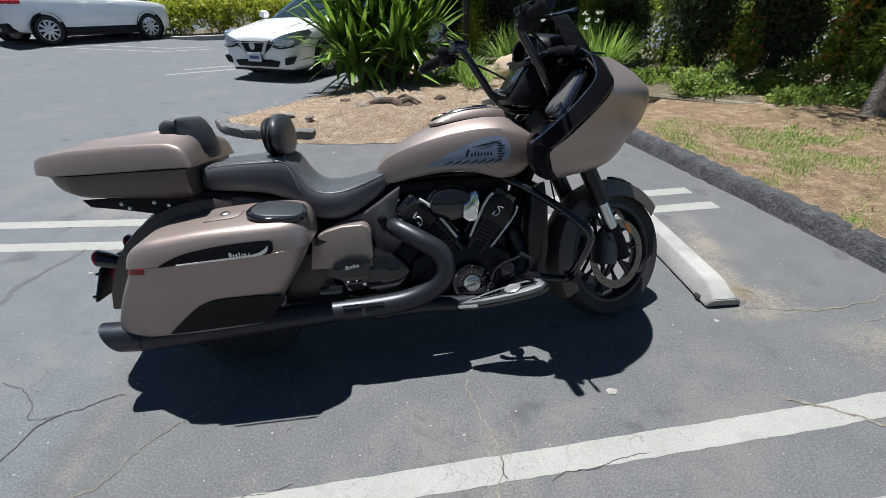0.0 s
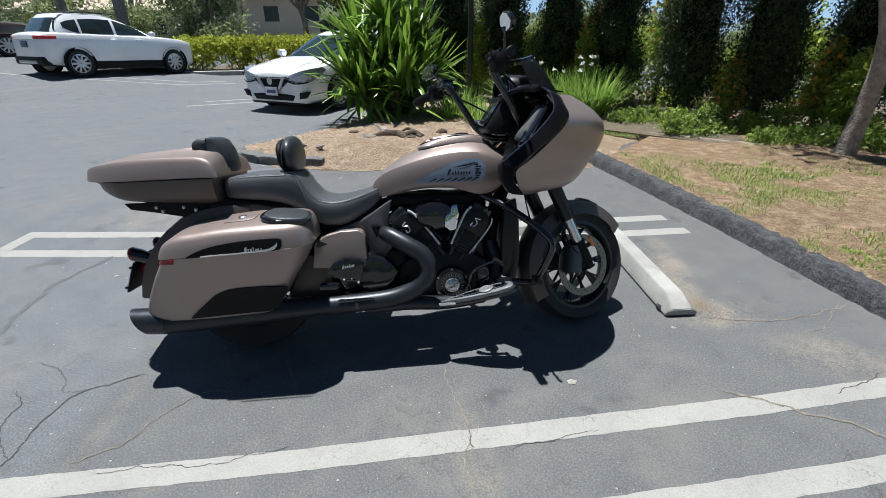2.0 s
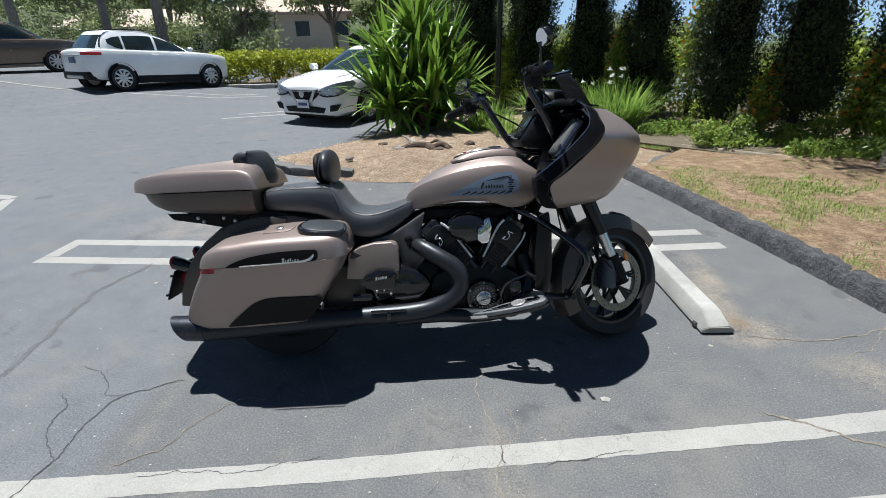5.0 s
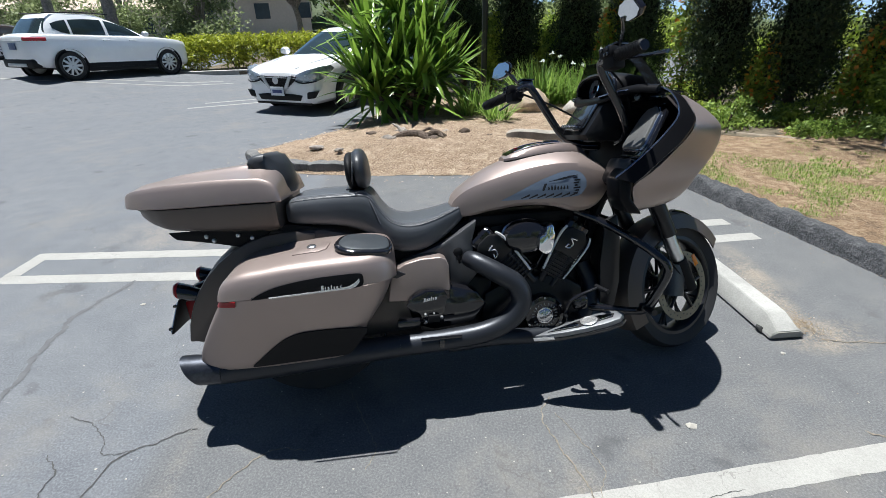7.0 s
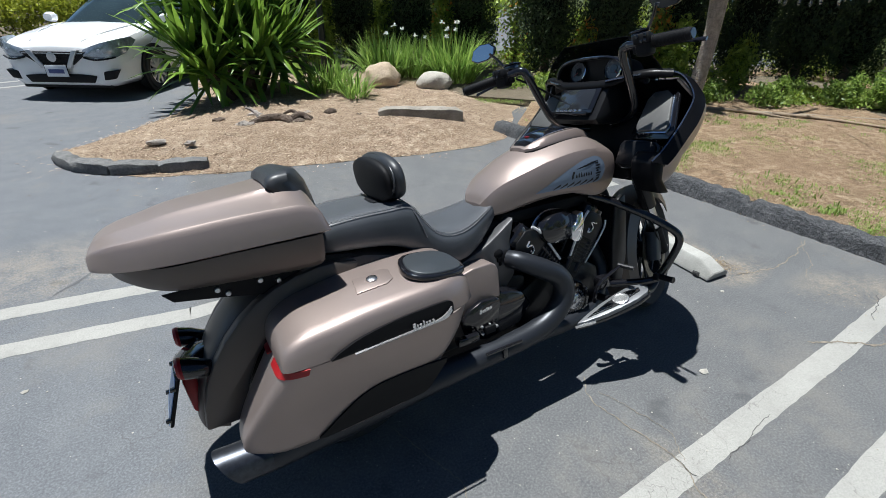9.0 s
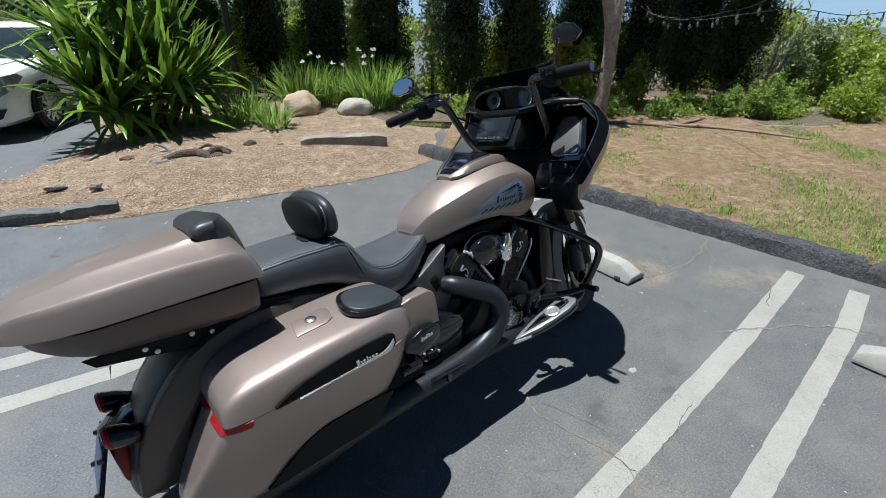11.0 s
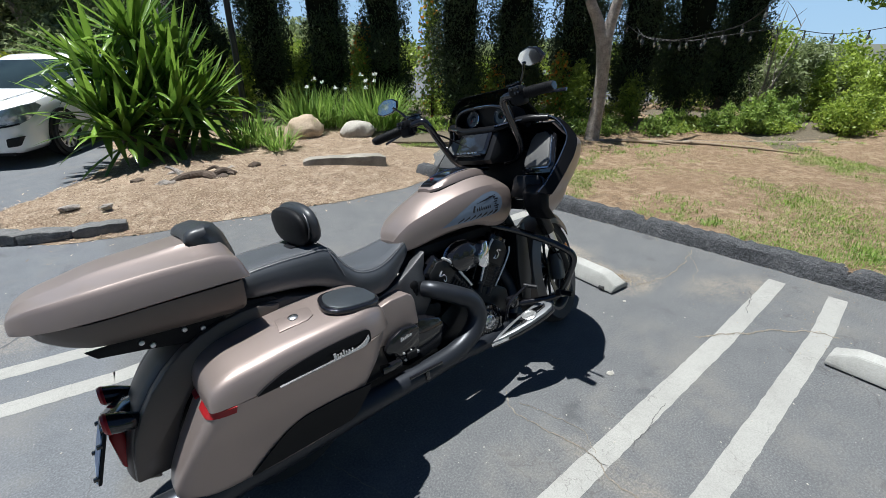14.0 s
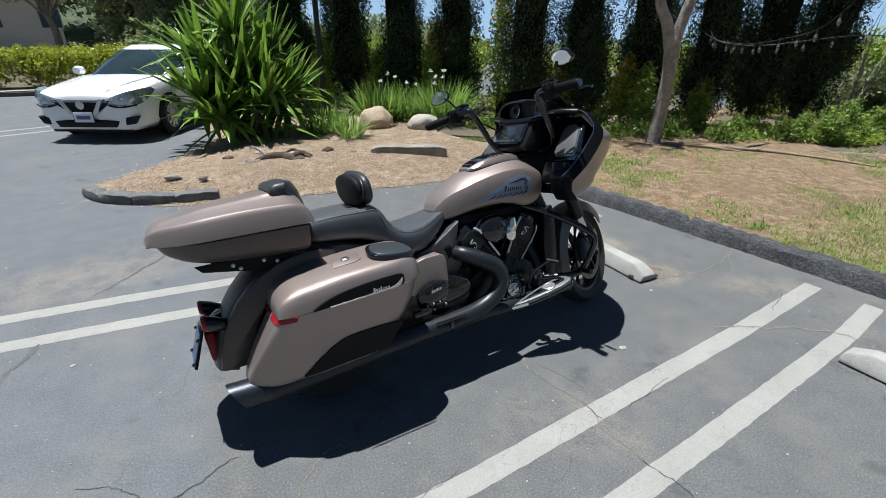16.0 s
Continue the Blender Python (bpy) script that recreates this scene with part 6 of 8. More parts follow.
WING = [(0.800, 0.786, 0.788), (0.85, 0.787, 0.812), (0.91, 0.787, 0.842), (0.97, 0.787, 0.868), (1.03, 0.787, 0.886), (1.08, 0.788, 0.893), (1.112, 0.792, 0.884), (1.130, 0.812, 0.866), (1.138, 0.826, 0.848)]
for mirror in (False, True):
    emb = bp("tank_emblem", decal(on_tank(WING, 0.0016), mirror), EMBLEM, "slate blue feather-shaped decal")
    for k in range(7):
        x = 0.875 + k * 0.032
        bp("feather_line", decal(on_tank([(x, 0.789, 0.7930), (x + 0.034, 0.800, 0.8085)], 0.0024, 5), mirror), INK, "", emb)
    for k in range(5):
        bp("feather_line", decal(on_tank([(0.985 + k * 0.018, 0.852 + k * 0.004, 0.8545 + k * 0.004), (1.045 + k * 0.014, 0.858 + k * 0.003, 0.861 + k * 0.003)], 0.0024, 5), mirror), INK, "", emb)
    for k in range(7):
        bp("feather_line", decal(on_tank([(1.083 + 0.004 * (k % 2), 0.80 + k * 0.010, 0.805 + k * 0.010), (1.10 + 0.006 * (k % 3), 0.80 + k * 0.010, 0.807 + k * 0.010)], 0.0024, 3), mirror), INK, "", emb)
    # a plain dark bar stands for the lettered mark
    mark = bp("mark", decal(on_tank([(0.958, 0.818, 0.824), (0.966, 0.818, 0.846), (0.972, 0.834, 0.846), (0.976, 0.842, 0.846)], 0.003, 8), mirror), INK, "dark lettered mark", emb)
    for k in range(7):
        x0, up_ = 0.979 + 0.0125 * k, 0.838 if k != 1 and k != 2 else 0.845
        bp("stroke", decal(on_tank([(x0, 0.821, 0.824), (x0 + 0.004, 0.820, up_), (x0 + 0.008, 0.820, 0.828)], 0.003, 3), mirror), INK, "", mark)

CONSOLE = spline_rows([(0.838, 0.045, 0.930, 0.945), (0.87, 0.072, 0.936, 0.962), (0.95, 0.084, 0.950, 0.984), (1.04, 0.084, 0.958, 0.993), (1.11, 0.078, 0.955, 0.990), (1.17, 0.058, 0.935, 0.965), (1.20, 0.03, 0.92, 0.938)], 5)
console = bp("tank_console", loft([mirrored_ring(x, [(0, a), (w, a), (w * 0.99, a + 0.012), (w * 0.80, b - 0.002), (w * 0.6, b), (0, b + 0.001)]) for x, w, a, b in CONSOLE]), BRONZE, "bronze tank console with black inlay", None, 40)
bp("console_seal", loft([mirrored_ring(x, [(0, a - 0.006), (w + 0.004, a - 0.006), (w + 0.004, a + 0.003), (0, a + 0.003)]) for x, w, a, b in CONSOLE]), MATTE, "", console)
bp("console_inlay", loft([mirrored_ring(x, [(0, b - 0.01), (w * 0.62, b - 0.01), (w * 0.62, b + 0.003), (0, b + 0.005)]) for x, w, a, b in CONSOLE[2:22]]), GLOSS, "", console)
bp("filler_cap", lathe([(0.032, 0.0), (0.032, 0.006), (0.026, 0.009), (0.0, 0.010)], 24, "z"), GLOSS, "", console).location = (1.05, 0, 0.996)
bp("power_button", lathe([(0.010, 0.0), (0.010, 0.004), (0.0, 0.005)], 12, "z"), RED, "", console).location = (0.905, 0.02, 0.977)
bp("console_trim", joined(tube([(0.88, -0.045, 0.967), (0.95, -0.054, 0.988), (1.05, -0.054, 0.998), (1.13, -0.046, 0.988)], 0.0025, 6), tube([(0.88, 0.045, 0.967), (0.95, 0.054, 0.988), (1.05, 0.054, 0.998), (1.13, 0.046, 0.988)], 0.0025, 6)), CHROME, "", console)


# saddlebags
def bag_ring(z, xr, xf, yo, yi=-0.13, n=8.0, count=56):
    xc, yc, a, b = (xr + xf) / 2, (yo + yi) / 2, (xf - xr) / 2, (yi - yo) / 2
    out = []
    for i in range(count):
        t = 2 * math.pi * i / count
        c, s = math.cos(t), math.sin(t)
        x = xc + a * math.copysign(abs(c) ** (2 / n), c)
        y = yc + b * math.copysign(abs(s) ** (2 / n), s)
        k = max(0.0, (x - 0.24) / 0.12)
        if y < yc:
            y += 0.07 * k * k * (y - yc) / (yo - yc)
        k = max(0.0, (-0.06 - x) / 0.26)
        if y < yc:
            y += 0.035 * k * k * (y - yc) / (yo - yc)
        out.append((x, y, z + 0.045 * (x - 0.1)))
    return out


BODY = spline_rows([(0.268, -0.355, 0.16, -0.322), (0.290, -0.378, 0.185, -0.334), (0.345, -0.368, 0.225, -0.346), (0.41, -0.335, 0.265, -0.368), (0.48, -0.292, 0.315, -0.393), (0.553, -0.244, 0.350, -0.413), (0.560, -0.240, 0.352, -0.414)], 4)
LIDB = spline_rows([(0.566, -0.240, 0.356, -0.418), (0.60, -0.218, 0.360, -0.416), (0.630, -0.178, 0.357, -0.407), (0.652, -0.140, 0.348, -0.388), (0.670, -0.090, 0.333, -0.356), (0.682, -0.035, 0.30, -0.31), (0.686, 0.02, 0.24, -0.26)], 4)


# the lid as sections along x: crest height outside, top height inside, outer and inner width
BAGLID = spline_rows([(-0.244, 0.552, 0.556, -0.375), (-0.238, 0.583, 0.592, -0.390), (-0.217, 0.610, 0.626, -0.400), (-0.165, 0.633, 0.657, -0.408), (-0.09, 0.643, 0.674, -0.412), (0.0, 0.654, 0.688, -0.414),
                      (0.12, 0.661, 0.698, -0.414), (0.24, 0.664, 0.702, -0.408), (0.31, 0.660, 0.698, -0.390), (0.345, 0.645, 0.682, -0.368), (0.362, 0.615, 0.640, -0.345), (0.366, 0.578, 0.582, -0.335)], 4)


def lid_section(x, zc, zt, yo):
    zb, yi = 0.562 + 0.045 * (x - 0.1), -0.135
    h = max(0.006, zc - zb)
    return [(x, yi, zb), (x, yo, zb), (x, yo + 0.003, zb + h * 0.40), (x, yo + 0.010, zb + h * 0.72), (x, yo + 0.019, zb + h * 0.90), (x, yo + 0.032, zb + h * 0.985), (x, yo + 0.050, zc + (zt - zc) * 0.10),
            (x, yo + 0.11, zc + (zt - zc) * 0.48), (x, yi - 0.05, zt), (x, yi - 0.012, zt - 0.004), (x, yi, zt - 0.02 * min(1.0, h / 0.05))]


def bag_out(x, z):
    """The bag body's outer face at x and height z."""
    z -= 0.045 * (x - 0.1)
    rows = BODY + LIDB
    yo = float(np.interp(z, [r[0] for r in rows], [r[3] for r in rows]))
    yc = (yo - 0.13) / 2
    k, q = max(0.0, (x - 0.24) / 0.12), max(0.0, (-0.06 - x) / 0.26)
    return yo + 0.07 * k * k + 0.035 * q * q


def bag_patch(outline, lift, thick=0.004):
    """A thin shaped plate lying on the bag's outer face, from (x, z low, z high) rows."""
    rows = []
    for x, lo, hi in outline:
        rows.append([(x, bag_out(x, lo + (hi - lo) * j / 5) - lift, lo + (hi - lo) * j / 5) for j in range(6)])
    bm = loft(rows, caps=False, closed=False)
    bmesh.ops.recalc_face_normals(bm, faces=bm.faces)
    bmesh.ops.solidify(bm, geom=bm.faces[:], thickness=thick)
    return bm


def bag_strip(top, tall):
    """A lens strip standing 4 mm off the body below the lid seam, thin on the rear face and full at the outer corner."""
    rows = []
    for j in range(5):
        z = top - tall * j / 4
        xr, xf, yo = [float(np.interp(z, [r[0] for r in BODY], [r[k] for r in BODY])) for k in (1, 2, 3)]
        ring = [p for p in bag_ring(z, xr - 0.004, xf, yo - 0.005, count=900) if p[0] < -0.175 and p[1] < -0.150]
        ring.sort(key=lambda p: math.atan2(p[1] + 0.24, p[0] + 0.10))
        step = [0.0]
        for p, q in zip(ring, ring[1:]):
            step.append(step[-1] + math.dist(p, q))
        picks = [step[-1] * k / 24 for k in range(25)]
        rows.append([tuple(float(np.interp(q, step, [p[k] for p in ring])) for k in range(3)) for q in picks])
    high = [r[2] for r in rows[0]]
    for row in rows:
        for k, (x, y, z) in enumerate(row):
            f = k / 24 if abs(row[0][1]) < abs(row[-1][1]) else 1 - k / 24
            row[k] = (x, y, high[k] + (z - high[k]) * min(1.0, 0.25 + 1.3 * f))
    return sheet(rows, 0.006)


def rounded(outline, times=2):
    """Cut the corners of an outline."""
    for _ in range(times):
        outline = [tuple(a * k + b * (1 - k) for a, b in zip(p, q)) for p, q in zip(outline, outline[1:] + outline[:1]) for k in (0.78, 0.22)]
    return outline


for side in (1, -1):
    f_ = (lambda b: b) if side > 0 else flip
    bag = bp("saddlebag", f_(loft([bag_ring(*r) for r in BODY])), BRONZE, "satin bronze hard saddlebag", None, 50)
    bp("bag_lid", f_(loft([lid_section(*r) for r in BAGLID])), BRONZE, "", bag, 40)
    bp("bag_guard", f_(bag_patch(spline_rows([(-0.178, 0.264, 0.270), (-0.13, 0.268, 0.312), (-0.078, 0.272, 0.354), (-0.047, 0.274, 0.376), (0.005, 0.276, 0.396), (0.074, 0.279, 0.401), (0.142, 0.281, 0.401), (0.175, 0.290, 0.399), (0.205, 0.322, 0.396), (0.245, 0.378, 0.394)], 3), 0.005, 0.006)), MATTE, "matte black lower guard", bag, 50)
    badge = bp("bag_trim", f_(bag_patch(spline_rows([(-0.122, 0.551, 0.554), (-0.095, 0.552, 0.570), (-0.04, 0.555, 0.590), (0.03, 0.558, 0.603), (0.10, 0.561, 0.611), (0.18, 0.564, 0.615), (0.225, 0.566, 0.616), (0.246, 0.572, 0.614), (0.254, 0.584, 0.606)], 3), 0.006, 0.012)), TRIM, "gloss black lid handle trim", bag, 50)
    bp("trim_line", f_(bag_patch(spline_rows([(-0.060, 0.5565, 0.5585), (0.06, 0.561, 0.566), (0.12, 0.564, 0.570), (0.185, 0.567, 0.5745), (0.212, 0.570, 0.581), (0.230, 0.577, 0.592), (0.241, 0.590, 0.603)], 3), 0.0192, 0.006)), SILVER, "silver line and mark", badge)
    strokes = [bag_patch([(x, 0.570 + 0.06 * (x - 0.12), z), (x + w, 0.571 + 0.06 * (x - 0.12), z + 0.002)], 0.0198, 0.006) for x, w, z in ((0.113, 0.008, 0.586), (0.125, 0.004, 0.580), (0.134, 0.006, 0.580), (0.145, 0.004, 0.586), (0.154, 0.004, 0.580), (0.163, 0.006, 0.580), (0.175, 0.005, 0.581))]
    bp("mark", f_(joined(*strokes)), SILVER, "", badge)
    bp("bag_reflector", f_(bag_strip(0.5585, 0.019)), RED, "red reflector strip round the rear corner", bag, 50)
    spk = bp("bag_speaker", f_(prism(rounded([(0.145, -0.325), (0.175, -0.205), (0.30, -0.190), (0.350, -0.225), (0.362, -0.315), (0.340, -0.362), (0.205, -0.378)]), -0.004, 0.013, "z", 0.006, 3)), GLOSS, "black speaker pod in the lid", bag)
    spk.matrix_basis = Matrix.Translation((0.262, -0.28 * side, 0.682)) @ Matrix.Rotation(radians(7), 4, "Y") @ Matrix.Rotation(radians(9 * side), 4, "X") @ Matrix.Translation((-0.262, 0.28 * side, 0.0)) @ Matrix.Translation((0, 0, -0.003))
    grl = bp("speaker_grille", f_(prism(rounded([(0.162, -0.320), (0.187, -0.217), (0.298, -0.202), (0.340, -0.235), (0.351, -0.311), (0.331, -0.351), (0.212, -0.365)]), 0.006, 0.018, "z", 0.005, 3)), surface("blue_grey_mesh", (0.040, 0.046, 0.052), 0.42, 0.2, fine=600, relief=0.4), "", bag)
    grl.matrix_basis = spk.matrix_basis.copy()
    plate = bp("lock_plate", f_(prism([(0.005, -0.315), (0.02, -0.235), (0.115, -0.225), (0.135, -0.245), (0.125, -0.30), (0.10, -0.315)], 0.0, 0.006, "z", 0.002)), BRONZE, "", bag)
    plate.matrix_basis = Matrix.Translation((0.07, -0.27 * side, 0.678)) @ Matrix.Rotation(radians(-4), 4, "Y") @ Matrix.Rotation(radians(9 * side), 4, "X") @ Matrix.Translation((-0.07, 0.27 * side, 0.0))
    lock = bp("bag_lock", f_(lathe([(0.017, 0.0), (0.017, 0.006), (0.012, 0.009), (0.0, 0.009)], 18, "z")), ALLOY, "", bag)
    lock.matrix_basis = plate.matrix_basis @ Matrix.Translation((0.07, -0.268 * side, 0.004))

# rear fender, wheel and lights
def arc_band(cx, cz, r, a0, a1, w, thick, crown=0.02, n=18, flare=0.0):
    rows = []
    for k in range(n + 1):
        a = radians(a0 + (a1 - a0) * k / n)
        row = []
        for j in range(9):
            s = -1 + j / 4
            rr = r + flare * (k / n) - crown * s * s - (0.05 * max(0, abs(s) - 0.8) / 0.2)
            row.append((cx + rr * math.cos(a), w * s, cz + rr * math.sin(a)))
        rows.append(row)
    return sheet(rows, thick)


FENDER_SIDE = [((0.408 + 0.055 * (a - 60) / 127) * math.cos(radians(a)), 0.305 + (0.408 + 0.055 * (a - 60) / 127) * math.sin(radians(a))) for a in range(80, 180, 9)] + [(0.335 * math.cos(radians(a)), 0.305 + 0.335 * math.sin(radians(a))) for a in range(179, 79, -11)]
both("fender_side", lambda: prism(FENDER_SIDE, -0.158, -0.105, bevel=0.012), SHADED_BRONZE, "bronze valance of the rear fender, colour darkened for shade", 40)
bp("rear_fender", arc_band(0.0, 0.305, 0.418, 60, 180, 0.150, -0.006, 0.030, 22, 0.055), SHADED_BRONZE, "bronze rear fender, colour darkened for shade", None, 50)


def wheel(name, cx, cz, r, w, rim, m, label, spokes):
    hub = bp(name, move(lathe([(r - 0.055, -w * 0.46), (r - 0.02, -w * 0.5), (r - 0.004, -w * 0.30), (r, 0), (r - 0.004, w * 0.30), (r - 0.02, w * 0.5), (r - 0.055, w * 0.46), (rim - 0.006, w * 0.36), (rim - 0.006, -w * 0.36), (r - 0.055, -w * 0.46)], 64, "y", False), m), TYRE, label, None, 40)
    bp("rim", move(joined(lathe([(rim + 0.004, -w * 0.40), (rim - 0.012, -w * 0.42), (rim - 0.022, -w * 0.34), (rim - 0.030, -w * 0.1), (rim - 0.030, w * 0.1), (rim - 0.022, w * 0.34), (rim - 0.012, w * 0.42), (rim + 0.004, w * 0.40)], 64, "y", False)), m), SATIN, "", hub)
    bp("hub", move(lathe([(0.0, -w * 0.55), (0.035, -w * 0.55), (0.045, -w * 0.45), (0.045, w * 0.45), (0.035, w * 0.55), (0.0, w * 0.55)], 28), m), SATIN, "", hub)
    for k in range(spokes * 2):
        a = 2 * math.pi * k / (spokes * 2)
        p0 = (0.04 * math.cos(a), 0.0, 0.04 * math.sin(a))
        p1 = (rim * 0.50 * math.cos(a + 0.10), 0.006, rim * 0.50 * math.sin(a + 0.10))
        p2 = ((rim - 0.035) * math.cos(a + 0.02), 0.0, (rim - 0.035) * math.sin(a + 0.02))
        spoke = bp("spoke", move(tube([p0, p1, p2], [0.011, 0.0075, 0.008], 8, 3), m), SATIN, "", hub)
        for d in (-0.14, 0.14):
            p3 = ((rim - 0.016) * math.cos(a + 0.02 + d), 0.0, (rim - 0.016) * math.sin(a + 0.02 + d))
            mid = [(u + v) / 2 for u, v in zip(p1, p3)]
            bp("spoke_fork", move(tube([p1, (mid[0] * 1.05, mid[1], mid[2] * 1.05), p3], [0.006, 0.005, 0.007], 6, 3), m), SATIN, "", hub)
    return hub


def disc_brake(m, y, r, label):
    d = bp("brake_disc", move(lathe([(r * 0.77, -0.0025), (r, -0.0025), (r, 0.0025), (r * 0.77, 0.0025), (r * 0.77, -0.0025)], 56, "y", False), m @ Matrix.Translation((0, y, 0))), STEEL, label)
    holes = bmesh.new()
    for k in range(40):
        a, rr = 2 * math.pi * k / 40, r * (0.825 + 0.05 * (k % 3))
        bmesh.ops.create_circle(holes, cap_ends=True, segments=8, radius=0.0042, matrix=Matrix.Translation((rr * math.cos(a), -0.0034 if y < 0 else 0.0034, rr * math.sin(a))) @ Matrix.Rotation(radians(90), 4, "X"))
    bp("drillings", move(holes, m @ Matrix.Translation((0, y, 0))), INK, "", d)
    for k in range(5):
        a = 2 * math.pi * k / 5
        bp("carrier_arm", move(tube([(0.03 * math.cos(a), 0, 0.03 * math.sin(a)), (r * 0.76 * math.cos(a + 0.2), 0, r * 0.76 * math.sin(a + 0.2))], 0.008, 8), m @ Matrix.Translation((0, y, 0))), SATIN, "", d)
    return d


AXLE_R, AXLE_F = Matrix.Translation((0, 0, 0.312)), None
wheel("rear_wheel", 0, 0, 0.312, 0.175, 0.205, AXLE_R, "black cast rear wheel with road tyre", 5)
disc_brake(AXLE_R, -0.105, 0.145, "drilled steel rear disc")
bp("swingarm", joined(tube([(0.0, -0.125, 0.31), (0.25, -0.12, 0.33), (0.50, -0.10, 0.36)], 0.028, 10), tube([(0.0, 0.125, 0.31), (0.25, 0.12, 0.33), (0.50, 0.10, 0.36)], 0.028, 10)), SATIN)
light_bar = bp("light_bar", loft([superring(x, 0, z, w, h, 3, 20) for x, z, w, h in ((-0.40, 0.505, 0.03, 0.02), (-0.43, 0.50, 0.065, 0.022), (-0.475, 0.485, 0.07, 0.02), (-0.505, 0.47, 0.06, 0.014))]), GLOSS, "black tail light bracket")
for s in (-1, 1):
    sig = bp("turn_signal", loft([superring(x, s * 0.115, 0.505 - (x + 0.44) * 0.3, w, w * 0.85, 2.2, 16) for x, w in ((-0.37, 0.006), (-0.40, 0.026), (-0.44, 0.036), (-0.475, 0.037))]), GLOSS, "bullet turn signal with red lens")
    bp("signal_lens", loft([superring(x, s * 0.115, 0.505 - (x + 0.44) * 0.3, w, w * 0.85, 2.2, 16) for x, w in ((-0.474, 0.037), (-0.482, 0.037), (-0.490, 0.030), (-0.493, 0.01))]), RED, "", sig)
    bp("signal_stalk", tube([(-0.43, s * 0.05, 0.495), (-0.43, s * 0.10, 0.503)], 0.010), GLOSS, "", sig)
bp("tail_lens", prism([(-0.492, 0.452), (-0.452, 0.460), (-0.440, 0.340), (-0.462, 0.322), (-0.482, 0.335)], -0.062, 0.062, bevel=0.010), RED, "red tail lamp lens")
plate_bracket = bp("plate_bracket", prism([(-0.500, 0.472), (-0.490, 0.472), (-0.540, 0.330), (-0.550, 0.330)], -0.095, 0.095, bevel=0.002), MATTE, "black number plate bracket")
bp("number_plate", prism([(-0.508, 0.463), (-0.505, 0.463), (-0.550, 0.336), (-0.553, 0.336)], -0.089, 0.089), surface("blue_white_plate", (0.30, 0.42, 0.62), 0.4), "pale blue number plate", plate_bracket)
for s in (-1, 1):
    for z in (0.446, 0.352):
        bp("bolt", box((0.016, 0.016, 0.010), (-0.549 + (z - 0.350) * 0.355, s * 0.088, z), 0.002), GLOSS, "", plate_bracket)

# exhaust
def exhaust():
    y = -0.245
    muffler = bp("muffler", tube([(-0.40, y, 0.236), (-0.30, y, 0.232), (-0.1, y, 0.238), (0.15, y, 0.247), (0.36, y, 0.255)], [0.056, 0.056, 0.056, 0.050, 0.043], 24, 4), PIPE, "black slip-on muffler")
    cut = []
    for r, start in ((0.059, -0.425), (0.050, -0.428)):
        end = tube([(start, y, 0.238), (-0.31, y, 0.234)], r, 28)
        for v in end.verts:
            if v.co.x < -0.40:
                v.co.x -= (v.co.z - 0.238) * 0.62
        cut.append(end)
    bp("muffler_tip", cut[0], surface("heat_stained_tip", (0.055, 0.060, 0.072), 0.32, 0.8, var=0.35, scale=16, relief=0.05), "grey angled exhaust tip", muffler)
    bp("bore", cut[1], INK, "", muffler)
    bp("header_pipe", tube([(0.36, y, 0.256), (0.55, y, 0.263), (0.70, y, 0.280), (0.80, y, 0.325), (0.848, y, 0.395), (0.83, y + 0.005, 0.465), (0.76, y + 0.02, 0.515), (0.685, y + 0.06, 0.555), (0.66, y + 0.10, 0.56)], [0.043, 0.042, 0.042, 0.042, 0.042, 0.041, 0.040, 0.037, 0.034], 20, 6), PIPE, "black header pipe bent round the engine")
    bp("front_pipe", tube([(0.55, -0.21, 0.225), (0.75, -0.20, 0.230), (0.95, -0.18, 0.215), (1.12, -0.14, 0.24), (1.20, -0.10, 0.36), (1.17, -0.06, 0.48)], 0.034, 16), PIPE)
    bp("heat_shield_clamp", joined(box((0.16, 0.012, 0.010), (0.52, -0.288, 0.292), 0.003), box((0.02, 0.02, 0.04), (0.52, -0.285, 0.270), 0.004)), GLOSS)


exhaust()

